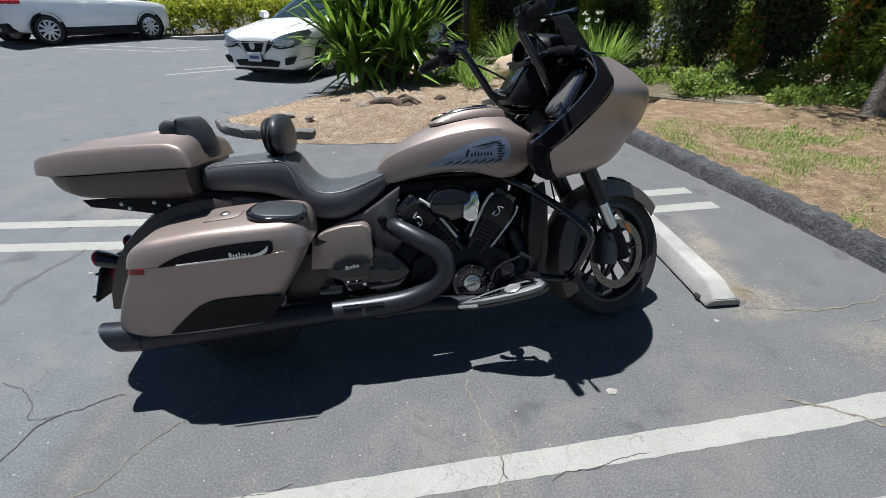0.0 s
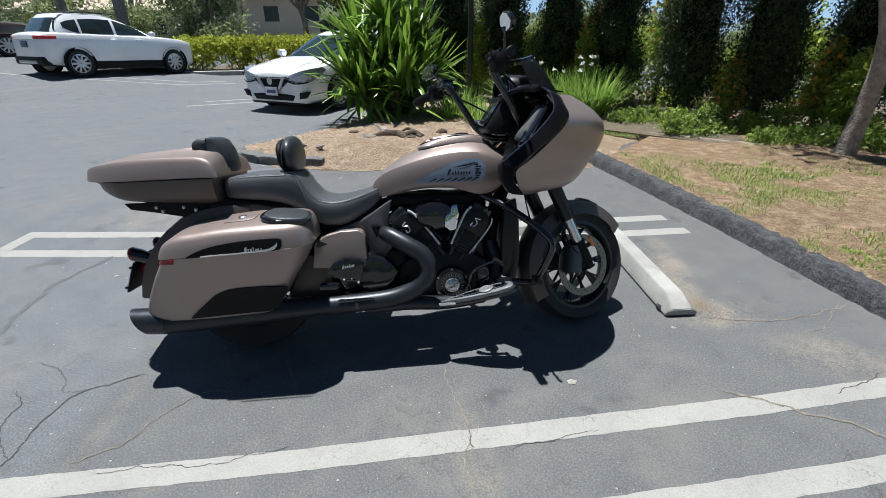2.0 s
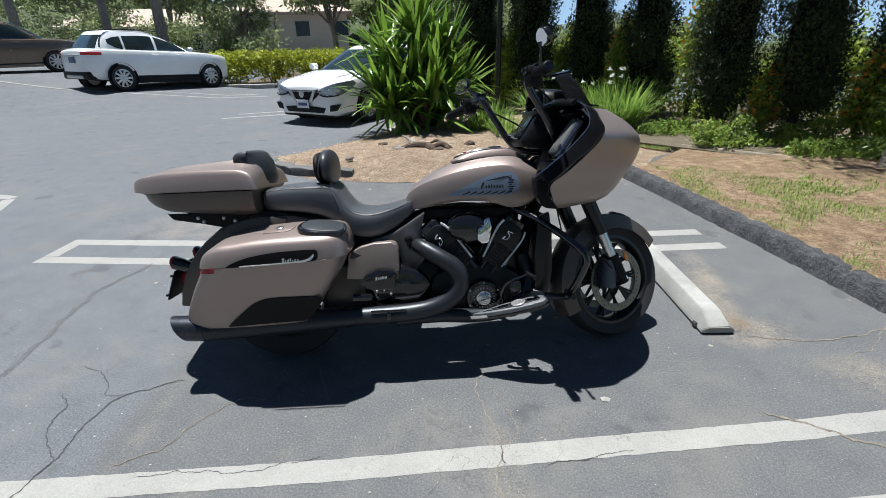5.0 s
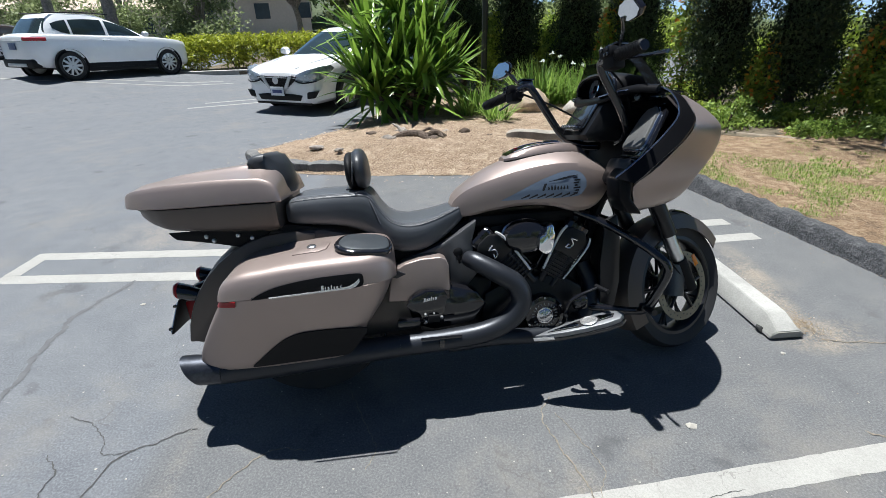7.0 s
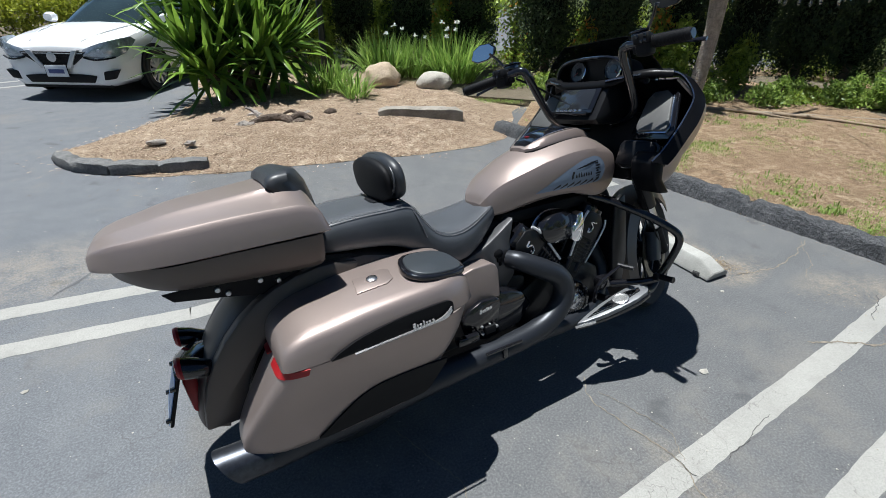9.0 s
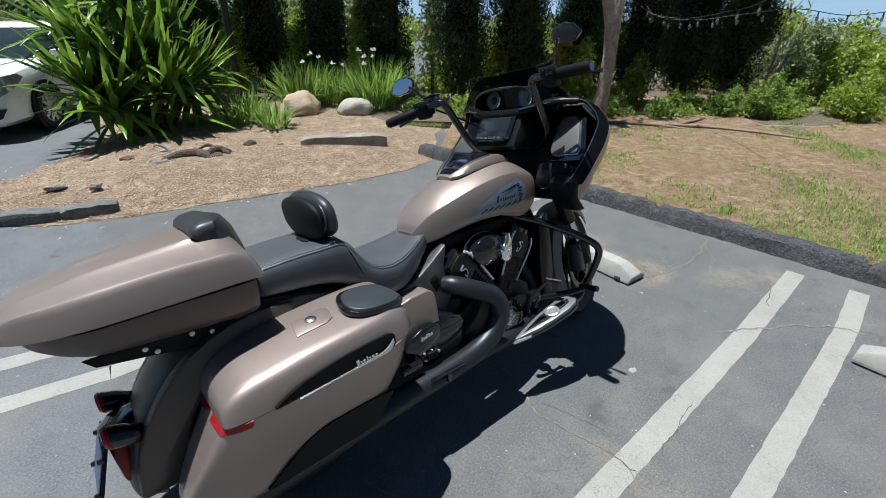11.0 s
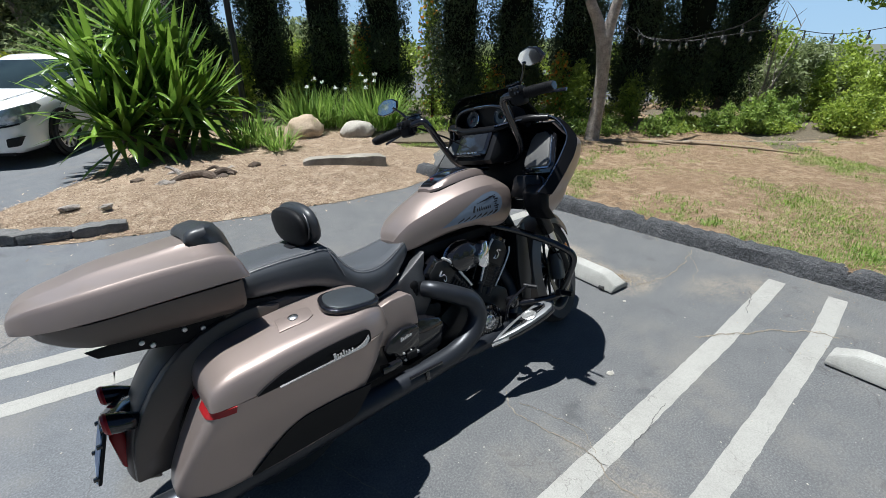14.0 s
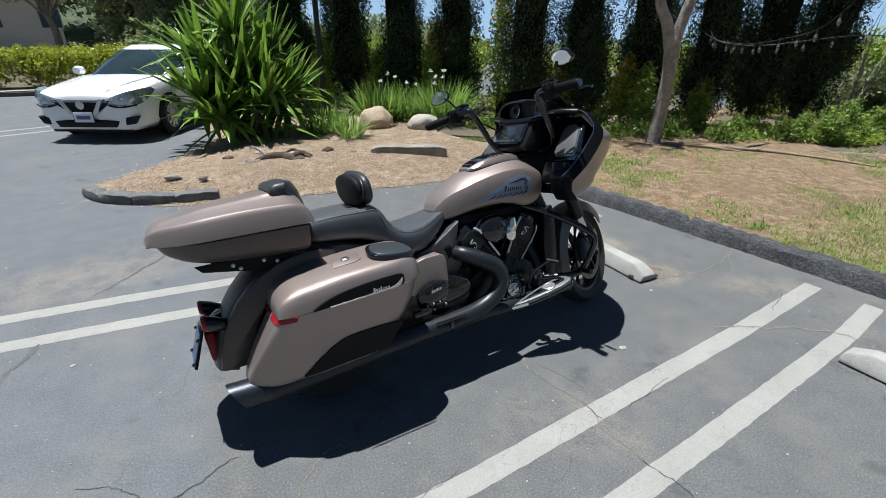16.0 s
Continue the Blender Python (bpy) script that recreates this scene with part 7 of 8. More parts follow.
# engine
def engine():
    case = bp("crankcase", joined(prism([(0.70, 0.24), (0.80, 0.20), (1.08, 0.20), (1.16, 0.27), (1.14, 0.40), (1.04, 0.46), (0.84, 0.46), (0.72, 0.40)], -0.14, 0.14, bevel=0.012),
                                  prism([(0.45, 0.25), (0.74, 0.24), (0.76, 0.46), (0.60, 0.50), (0.45, 0.46)], -0.12, 0.12, bevel=0.015)), ENGINE, "black engine crankcase")
    cov = Matrix.Translation((0.966, -0.15, 0.300))
    cover = bp("cam_cover", move(flip(lathe([(0.086, -0.01), (0.086, 0.022), (0.080, 0.032), (0.066, 0.034), (0.064, 0.030), (0.0, 0.030)], 40)), cov), GLOSS, "round gloss black cam cover with silver ring")
    bp("cover_disc", move(flip(lathe([(0.030, 0.028), (0.030, 0.036), (0.026, 0.039), (0.0, 0.041)], 32)), cov), ALLOY, "silver emblem disc", cover)
    bp("cover_ring", move(flip(lathe([(0.0335, 0.031), (0.035, 0.0345), (0.0335, 0.035)], 32)), cov), SILVER, "", cover)
    for k in range(22):
        a = radians(20 + k * 15.5 + (12 if k > 14 else 0))
        bp("letter_bar", move(box((0.0045, 0.003, 0.010), (0, -0.0305, 0.049), 0.0008, 1), cov @ Matrix.Rotation(a, 4, "Y")), GREY_METAL, "", cover)
    for k in range(6):
        a = 2 * math.pi * (k + 0.5) / 6
        bp("bolt", lathe([(0.005, 0.004), (0.005, 0.0)], 8), GREY_METAL, "", cover).location = (0.966 + 0.076 * math.cos(a), -0.186, 0.300 + 0.076 * math.sin(a))
    for base, head, name in (((0.915, 0.42), (0.725, 0.628), "rear_cylinder"), ((0.985, 0.425), (1.118, 0.640), "front_cylinder")):
        d = Vector((head[0] - base[0], 0, head[1] - base[1]))
        ln = d.length
        m = Matrix.Translation((base[0], 0, base[1])) @ Matrix.Rotation(math.atan2(d.x, d.z), 4, "Y")
        cyl = bp(name, move(joined(box((0.125, 0.20, ln * 0.55), (0, 0, ln * 0.28), 0.010), box((0.115, 0.245, ln * 0.42), (0, 0, ln * 0.78), 0.018)), m), ENGINE, "black finned engine cylinder")
        for k in range(9):
            bp("fin", move(box((0.150, 0.225, 0.004), (0, 0, 0.03 + k * 0.0155), 0.0015, 1), m), SATIN, "", cyl)
        bp("head_cover", move(loft([superring(z, 0, 0, w, v, 4, 20) for z, w, v in ((0.0, 0.058, 0.058), (0.035, 0.058, 0.056), (0.045, 0.05, 0.048))]), m @ Matrix.Translation((0, -0.09, ln - 0.012)) @ Matrix.Rotation(radians(-90), 4, "Y")), GLOSS, "", cyl)
        bp("head_side", move(prism([(-0.055, -0.055), (0.055, -0.055), (0.062, 0.03), (0.03, 0.062), (-0.03, 0.062), (-0.062, 0.03)], -0.155, -0.10, bevel=0.008), m @ Matrix.Translation((0, 0, ln - 0.055))), ENGINE, "", cyl)
        bp("mark", move(tube([(0.012, -0.158, 0.024), (-0.012, -0.158, 0.018), (0.006, -0.158, 0.002), (0.0, -0.158, -0.018), (-0.016, -0.158, -0.022), (-0.012, -0.158, -0.006)], 0.0035, 6), m @ Matrix.Translation((0, 0, ln - 0.058))), SILVER, "silver script mark", cyl)
        for s in (-1, 1):
            bp("fin_edge", move(box((0.006, 0.006, ln * 0.52), (s * 0.070, -0.118, ln * 0.46), 0.002), m), ALLOY if s * d.x > 0 else FINS, "", cyl)
            bp("pushrod_tube", move(tube([(s * 0.028, -0.135, 0.0), (s * 0.036, -0.140, ln * 0.62)], 0.014, 12), m), SATIN, "", cyl)
        face = bp("cylinder_face", move(box((0.112, 0.05, ln * 0.56), (0, -0.122, ln * 0.42), 0.008), m), ENGINE, "", cyl)
        for k in range(8):
            bp("face_fin", move(box((0.122, 0.014, 0.005), (0, -0.147, ln * 0.18 + k * ln * 0.062), 0.0015, 1), m), SATIN, "", face)
        for s in (-1, 1):
            bp("polished_edge", move(tube([(s * 0.058, -0.158, ln * 0.99), (s * 0.067, -0.159, ln * 0.86), (s * 0.063, -0.157, ln * 0.60), (s * 0.050, -0.152, ln * 0.20)], 0.0058 if s * d.x < 0 else 0.0042, 6, 2), m), EDGE_METAL, "", face)
        for k in range(6):
            bp("head_fin", move(box((0.016, 0.035, 0.004), ((0.066 if d.x > 0 else -0.066), -0.115, ln * 0.55 + k * 0.012), 0.0015, 1), m), FINS, "", cyl)
    air = Matrix.Translation((0.900, -0.135, 0.635))
    ac = bp("air_cleaner", move(flip(lathe([(0.070, -0.03), (0.088, -0.01), (0.092, 0.012), (0.080, 0.034), (0.050, 0.046), (0.0, 0.050)], 36)), air @ Matrix.Diagonal((1.08, 1, 0.76, 1))), GLOSS, "gloss black air cleaner housing")
    bp("air_cleaner_band", move(flip(lathe([(0.085, -0.026), (0.090, -0.022), (0.086, -0.018)], 36)), air @ Matrix.Diagonal((1.08, 1, 0.76, 1))), ALLOY, "", ac)
    bp("air_cleaner_tip", prism([(0.935, 0.585), (0.940, 0.640), (0.965, 0.650), (0.968, 0.682), (0.995, 0.690), (1.005, 0.640), (0.990, 0.570), (0.962, 0.566)], -0.200, -0.150, bevel=0.008), CHROME, "chrome air cleaner wedge", ac)
    bp("intake", tube([(0.90, -0.12, 0.60), (0.93, -0.06, 0.57), (0.95, 0.0, 0.55)], 0.045, 14), ENGINE)
    # added black box: shade between the cylinders, hides the lit ground behind
    bp("valley_shade", box((0.46, 0.10, 0.34), (0.93, 0, 0.53), 0.02), INK, "black block standing in for shade between the cylinders")
    bp("upper_frame", joined(tube([(0.60, -0.06, 0.66), (0.85, -0.06, 0.705), (1.10, -0.05, 0.70), (1.28, -0.03, 0.80)], 0.028, 10), tube([(0.60, 0.06, 0.66), (0.85, 0.06, 0.705), (1.10, 0.05, 0.70), (1.28, 0.03, 0.80)], 0.028, 10), box((0.45, 0.20, 0.05), (0.9, 0, 0.70), 0.015)), MATTE)
    bp("transmission_cover", prism([(0.40, 0.40), (0.44, 0.45), (0.53, 0.475), (0.60, 0.465), (0.68, 0.44), (0.72, 0.38), (0.66, 0.31), (0.50, 0.29), (0.42, 0.32)], -0.205, -0.13, bevel=0.014), GLOSS, "gloss black transmission cover")
    return case


engine()
bp("side_plate", prism([(0.392, 0.408), (0.42, 0.445), (0.475, 0.468), (0.545, 0.462), (0.558, 0.44), (0.545, 0.375), (0.53, 0.345), (0.46, 0.335), (0.44, 0.375)], -0.228, -0.205, bevel=0.006), GLOSS, "gloss black side plate with switches")
bp("mark", joined(*[prism([(x, 0.421 + 0.15 * (x - 0.46)), (x + w, 0.422 + 0.15 * (x - 0.46)), (x + w + 0.002, h + 0.15 * (x - 0.46)), (x + 0.002, h + 0.15 * (x - 0.46))], -0.231, -0.226) for x, w, h in ((0.462, 0.008, 0.437), (0.473, 0.005, 0.432), (0.481, 0.006, 0.432), (0.490, 0.005, 0.436), (0.498, 0.005, 0.432), (0.506, 0.008, 0.432))]), SILVER, "silver script mark")
for x, z, r in ((0.466, 0.370, 0.0055), (0.530, 0.354, 0.0065), (0.468, 0.341, 0.0055), (0.500, 0.372, 0.004)):
    bp("switch_stud", flip(lathe([(r, 0.0), (r, 0.008), (r * 0.5, 0.011), (0.0, 0.011)], 10)), GREY_METAL).location = (x, -0.226, z)
bp("switch_block", box((0.045, 0.016, 0.030), (0.500, -0.232, 0.352), 0.004), MATTE)
bp("passenger_peg", joined(box((0.09, 0.03, 0.03), (0.40, -0.235, 0.345), 0.008), tube([(0.36, -0.22, 0.35), (0.44, -0.23, 0.335)], 0.010)), GLOSS)
both("side_panel", lambda: prism([(0.325, 0.425), (0.345, 0.545), (0.40, 0.575), (0.463, 0.590), (0.541, 0.592), (0.562, 0.580), (0.572, 0.555), (0.575, 0.420), (0.565, 0.412)], -0.205, -0.10, bevel=0.014, seg=3), BRONZE, "bronze side cover below the seat", 50)
both("side_panel_lower", lambda: prism([(0.28, 0.485), (0.575, 0.482), (0.60, 0.44), (0.62, 0.31), (0.30, 0.285), (0.20, 0.28)], -0.185, -0.10, bevel=0.01), SHADED_BRONZE, "lower bronze side cover, colour darkened for shade")
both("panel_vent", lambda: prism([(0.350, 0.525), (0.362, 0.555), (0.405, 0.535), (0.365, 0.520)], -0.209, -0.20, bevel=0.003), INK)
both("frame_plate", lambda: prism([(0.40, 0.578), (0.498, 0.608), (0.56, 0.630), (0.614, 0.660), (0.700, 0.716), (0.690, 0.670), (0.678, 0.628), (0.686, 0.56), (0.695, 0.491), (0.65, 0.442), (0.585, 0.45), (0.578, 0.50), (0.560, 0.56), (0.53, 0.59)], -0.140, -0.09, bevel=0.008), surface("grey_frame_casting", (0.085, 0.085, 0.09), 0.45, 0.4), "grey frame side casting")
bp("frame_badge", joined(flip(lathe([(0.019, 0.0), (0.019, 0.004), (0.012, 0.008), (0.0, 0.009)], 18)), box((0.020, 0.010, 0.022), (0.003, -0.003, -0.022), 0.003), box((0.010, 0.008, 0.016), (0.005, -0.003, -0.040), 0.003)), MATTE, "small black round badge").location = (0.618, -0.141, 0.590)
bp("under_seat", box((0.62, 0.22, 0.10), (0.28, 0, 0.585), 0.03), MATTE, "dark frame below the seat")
bp("fender_tray", prism([(-0.16, 0.64), (0.30, 0.60), (0.36, 0.66), (0.10, 0.725), (-0.10, 0.735)], -0.15, 0.15, bevel=0.02), SHADED_BRONZE, "", None)
bp("belly", prism([(0.30, 0.19), (1.14, 0.16), (1.20, 0.24), (0.9, 0.26), (0.3, 0.28)], -0.10, 0.10, bevel=0.02), MATTE, "dark frame underside")


def footboard():
    top = [(0.893, -0.262), (0.935, -0.283), (1.00, -0.310), (1.08, -0.334), (1.16, -0.350), (1.215, -0.350), (1.242, -0.330), (1.240, -0.298), (1.205, -0.268), (1.12, -0.254), (1.03, -0.250), (0.95, -0.254)]
    m = Matrix.Translation((1.07, -0.30, 0.284)) @ Matrix.Rotation(radians(-15.5), 4, "Y") @ Matrix.Rotation(radians(3), 4, "X") @ Matrix.Translation((-1.07, 0.30, 0))
    o = bp("footboard", move(prism(top, -0.010, 0.010, "z", 0.003), m), surface("grey_anodised", (0.20, 0.205, 0.215), 0.42, 0.5, var=0.08), "grey anodised rider footboard with silver inlays")
    bp("footboard_edge", move(prism([(1.07 + (x - 1.07) * 1.025, -0.30 + (y + 0.30) * 1.10) for x, y in top], -0.024, -0.010, "z", 0.003), m), GLOSS, "", o)
    bp("edge_strip", move(prism([(0.885, -0.262), (0.935, -0.290), (0.96, -0.302), (0.955, -0.294), (0.935, -0.283)], -0.012, 0.004, "z", 0.001), m), CHROME, "", o)
    bp("footboard_inlay", move(prism([(0.945, -0.272), (1.06, -0.312), (1.20, -0.325), (1.215, -0.305), (1.16, -0.280), (1.06, -0.268)], 0.009, 0.0125, "z", 0.001), m), MATTE, "", o)
    bp("inlay_silver", move(prism([(0.960, -0.274), (1.050, -0.305), (1.072, -0.298), (1.062, -0.276)], 0.011, 0.0155, "z", 0.001), m), CHROME, "", o)
    bp("inlay_silver", move(prism([(1.150, -0.318), (1.198, -0.320), (1.205, -0.306), (1.152, -0.286)], 0.011, 0.0155, "z", 0.001), m), CHROME, "", o)
    bp("footboard_badge", move(lathe([(0.032, 0.0), (0.034, 0.005), (0.026, 0.008), (0.020, 0.006), (0.0, 0.009)], 22, "z"), m @ Matrix.Translation((1.112, -0.298, 0.011))), SILVER, "", o)
    bp("footboard_bracket", tube([(1.12, -0.27, 0.285), (1.12, -0.18, 0.27), (1.10, -0.12, 0.27)], 0.016), SATIN, "", o)
    bp("brake_pedal", tube([(1.045, -0.215, 0.285), (1.048, -0.225, 0.345), (1.075, -0.235, 0.385), (1.165, -0.245, 0.425)], [0.013, 0.013, 0.011, 0.009], 10, 6, True, 0.7), GLOSS, "black brake pedal arm")
    bp("pedal_pad", tube([(1.160, -0.235, 0.427), (1.185, -0.295, 0.420)], 0.010, 10), SATIN, "ribbed brake pedal pad")
    bp("brake_reservoir", box((0.06, 0.045, 0.06), (1.11, -0.195, 0.350), 0.014), GLOSS)
    bp("left_footboard", flip(move(prism(top, -0.012, 0.012, "z", 0.004), m)), MATTE)


footboard()
both("crash_bar", lambda: tube([(1.12, -0.10, 0.715), (1.20, -0.16, 0.680), (1.30, -0.26, 0.615), (1.365, -0.325, 0.560), (1.395, -0.345, 0.520), (1.390, -0.340, 0.465), (1.345, -0.300, 0.345), (1.315, -0.26, 0.315), (1.24, -0.19, 0.305), (1.14, -0.11, 0.30)], 0.0165, 14, 5), GLOSS, "black tubular highway bar")
both("highway_peg", lambda: joined(tube([(1.335, -0.30, 0.345), (1.335, -0.375, 0.349)], 0.013, 12), box((0.035, 0.03, 0.03), (1.335, -0.30, 0.345), 0.006)), SATIN)
bp("radiator", box((0.05, 0.30, 0.36), (1.255, 0, 0.50), 0.01), MATTE, "black radiator")
both("radiator_shroud", lambda: prism([(1.215, 0.32), (1.28, 0.30), (1.30, 0.42), (1.295, 0.60), (1.28, 0.70), (1.23, 0.68), (1.21, 0.5)], -0.160, -0.135, bevel=0.008), SATIN, "black radiator shroud")
bp("down_tube", joined(tube([(1.33, 0, 0.85), (1.20, -0.05, 0.60), (1.17, -0.07, 0.26)], 0.025, 10), tube([(1.33, 0, 0.85), (1.20, 0.05, 0.60), (1.17, 0.07, 0.26)], 0.025, 10)), MATTE)
bp("side_stand", tube([(0.62, 0.14, 0.20), (0.66, 0.27, 0.10), (0.70, 0.40, 0.062)], [0.016, 0.014, 0.014], 10), SATIN, "side stand")

# front wheel, fork and handlebar turn with the steering
STEER_AT, STEER_UP = Vector((1.37, 0, 0.85)), Vector((-0.4226, 0, 0.9063))
STEER = Matrix.Translation(STEER_AT) @ Matrix.Rotation(radians(22), 4, STEER_UP) @ Matrix.Translation(-STEER_AT)
FORK = Matrix.Translation((0, 0.035, 0)) @ STEER
AXLE_F = FORK @ Matrix.Translation((1.648, 0, 0.304))
wheel("front_wheel", 0, 0, 0.299, 0.118, 0.228, AXLE_F, "black cast front wheel with road tyre", 5)
for y in (-0.072, 0.072):
    disc_brake(AXLE_F, y, 0.160, "drilled steel front disc")
for s in (-1, 1):
    lo, hi = Vector((1.642, s * 0.105, 0.33)), Vector((1.642, s * 0.105, 0.33)) + STEER_UP * 0.62
    leg = bp("fork_leg", move(tube([tuple(lo.lerp(hi, t)) for t in (0.18, 0.40)], 0.026, 16), FORK), ALLOY, "polished fork slider")
    bp("fork_cover", move(tube([tuple(lo.lerp(hi, t)) for t in (0.40, 0.98)], 0.036, 16), FORK), SATIN, "", leg)
    bp("fork_foot", move(joined(tube([tuple(lo.lerp(hi, t)) for t in (-0.06, 0.19)], 0.033, 12), box((0.07, 0.03, 0.09), tuple(lo + Vector((-0.03, 0, 0.01))), 0.01)), FORK), MATTE, "", leg)
    bp("brake_caliper", move(loft([superring(z, 0, 0, 0.030, 0.045, 3.5, 16) for z in (-0.07, -0.06, 0.06, 0.07)]), FORK @ Matrix.Translation((1.572, s * 0.095, 0.345)) @ Matrix.Rotation(radians(-80), 4, "Y")), surface("caliper_grey", (0.055, 0.060, 0.066), 0.40, 0.4), "grey radial brake caliper", leg)
    bp("fork_reflector", move(box((0.02, 0.006, 0.055), (1.647, s * 0.145, 0.43), 0.003), FORK @ Matrix.Translation((1.647, 0, 0.43)) @ Matrix.Rotation(radians(-25), 4, "Y") @ Matrix.Translation((-1.647, 0, -0.43))), AMBER, "amber reflector", leg)
    bp("brake_hose", move(tube([(1.59, s * 0.12, 0.36), (1.51, s * 0.13, 0.45), (1.46, s * 0.12, 0.60), (1.42, s * 0.10, 0.75)], 0.004, 6), FORK), MATTE, "", leg)
bp("front_axle", move(tube([(1.655, -0.135, 0.318), (1.655, 0.135, 0.318)], 0.012, 12), FORK), ALLOY)
bp("front_fender", move(arc_band(1.648, 0.304, 0.338, 34, 208, 0.078, -0.005, 0.022, 110), FORK), SHADED_BRONZE, "bronze front fender, colour darkened for shade", None, 50)
bp("fender_tip", move(loft([superring(x, 0, z, 0.022, 0.008, 3, 14) for x, z in ((1.70, 0.648), (1.755, 0.636), (1.81, 0.610))]), FORK), GLOSS)
bp("fork_yoke", move(joined(box((0.10, 0.26, 0.035), (1.395, 0, 0.90), 0.012), box((0.09, 0.24, 0.03), (1.335, 0, 1.005), 0.012)), FORK), SATIN)

BAR = [(1.300, 0.050, 0.975), (1.262, 0.125, 0.990), (1.212, 0.180, 1.040), (1.145, 0.196, 1.145), (1.090, 0.203, 1.230), (1.074, 0.222, 1.256), (1.052, 0.292, 1.249), (1.012, 0.462, 1.232)]


def bar_side(s):
    f_ = flip if s > 0 else (lambda b: b)
    lift, longer = (0.010, 0.022) if s > 0 else (-0.018, 0.0)
    p = [(x, -y, z + lift * min(1.0, k / 4)) for k, (x, y, z) in enumerate(BAR)]
    p[-1] = (p[-1][0] - longer * 0.24, p[-1][1] - longer, p[-1][2])
    bar = bp("handlebar", move(f_(tube(p, 0.0165, 14, 6)), STEER), GLOSS, "black tall handlebar")
    g0, g1 = Vector(p[-2]), Vector(p[-1])
    d = (g1 - g0).normalized()
    grip = bp("grip", move(f_(tube([tuple(g0 + d * t) for t in (0.030, 0.035, 0.166 + longer, 0.171 + longer)], [0.017, 0.0205, 0.0205, 0.016], 18, 1, False)), STEER), MATTE, "ribbed black rubber grip", bar)
    for k in range(14 if s < 0 else 16):
        bp("grip_rib", move(f_(tube([tuple(g0 + d * (0.042 + 0.0085 * k)), tuple(g0 + d * (0.046 + 0.0085 * k))], 0.0222, 18)), STEER), MATTE, "", grip)
    bp("switch_block", move(f_(joined(box((0.060, 0.055, 0.074), tuple(g0 + d * 0.006 + Vector((0, 0, -0.006))), 0.012), box((0.034, 0.058, 0.034), tuple(g0 + d * 0.006 + Vector((-0.022, 0, 0.014))), 0.007), box((0.030, 0.030, 0.040), tuple(g0 + d * 0.006 + Vector((0.010, 0.030, -0.010))), 0.008))), STEER), MATTE, "", bar)
    for k in range(4):
        bp("switch", move(f_(box((0.008, 0.010, 0.012), tuple(g0 + d * 0.006 + Vector((-0.041, -0.015 + 0.013 * (k % 3), 0.004 + 0.018 * (k // 2)))), 0.002)), STEER), GLOSS, "", bar)
    bp("reservoir", move(f_(joined(box((0.06, 0.055, 0.030), tuple(g0 + Vector((0.045, 0.02, 0.030))), 0.008), box((0.064, 0.058, 0.008), tuple(g0 + Vector((0.045, 0.02, 0.048))), 0.003))), STEER), GLOSS, "", bar)
    bp("lever", move(f_(tube([tuple(g0 + Vector((0.05, -0.01, 0.0))), tuple(g0 + d * 0.05 + Vector((0.068, -0.01, -0.006))), tuple(g0 + d * 0.12 + Vector((0.074, -0.012, -0.014))), tuple(g0 + d * 0.178 + Vector((0.080, -0.015, -0.020)))], [0.009, 0.008, 0.007, 0.009], 10, 4, True, 0.6)), STEER), GLOSS, "black lever", bar)
    m0 = g0 + Vector((0.03, 0.0, 0.03))
    head = m0 + Vector((-0.033, -0.055, 0.082))
    bp("mirror_stalk", move(f_(tube([tuple(m0), tuple(m0.lerp(head, 0.6) + Vector((0.012, 0, 0))), tuple(head)], 0.0055, 8)), STEER), GLOSS, "", bar)
    shape = [(-0.062, -0.020), (-0.045, 0.018), (-0.010, 0.036), (0.035, 0.032), (0.058, 0.012), (0.050, -0.016), (0.015, -0.034), (-0.035, -0.036)]
    mm = Matrix.Translation(tuple(head + Vector((0, -0.03, 0.012)))) @ Matrix.Rotation(radians(-16), 4, "Z") @ Matrix.Rotation(radians(-2 if s > 0 else -17), 4, "Y")
    mir = bp("mirror", move(f_(move(prism(shape, -0.004, 0.018, "x", 0.005), mm)), STEER), GLOSS, "angular mirror", bar)
    bp("mirror_glass", move(f_(move(prism([(a * 0.90, b * 0.90) for a, b in shape], -0.0055, -0.0035, "x"), mm)), STEER), MIRROR, "", mir)


bar_side(-1)
bar_side(1)
for s in (-1, 1):
    bp("cable", move(tube([(1.05, s * 0.235, 1.24), (1.20, s * 0.19, 1.17), (1.30, s * 0.13, 1.08), (1.32, s * 0.09, 0.96)], 0.0045, 6), STEER), MATTE)

# fairing; it and the cockpit sit a little to the left of the leaning frame's middle plane
before_fairing = set(bike.children)
FAIR = spline_rows([(0.728, 1.300, 1.44, 0.299), (0.745, 1.258, 1.56, 0.351), (0.785, 1.240, 1.62, 0.385), (0.84, 1.226, 1.66, 0.405), (0.885, 1.283, 1.69, 0.415), (0.93, 1.335, 1.715, 0.419), (0.98, 1.390, 1.73, 0.415),
                    (1.025, 1.434, 1.722, 0.408), (1.055, 1.434, 1.70, 0.399), (1.10, 1.406, 1.655, 0.369), (1.15, 1.374, 1.57, 0.340)], 3)


def fairing_row(z, xr, xn, w, n=32):
    row = []
    for k in range(n + 1):
        s = -1 + 2 * k / n
        q = abs(s)
        y = w * math.copysign(min(1.0, 1.32 * q - 0.32 * q * q), s)
        row.append((xr + (xn - xr) * (1 - q ** 2.3), y, z))
    return row


fairing = bp("fairing", sheet([fairing_row(*r) for r in FAIR], 0.008), BRONZE, "large satin bronze frame-mounted fairing", None, 40)
EDGE = [(r[1], r[3], r[0]) for r in FAIR]


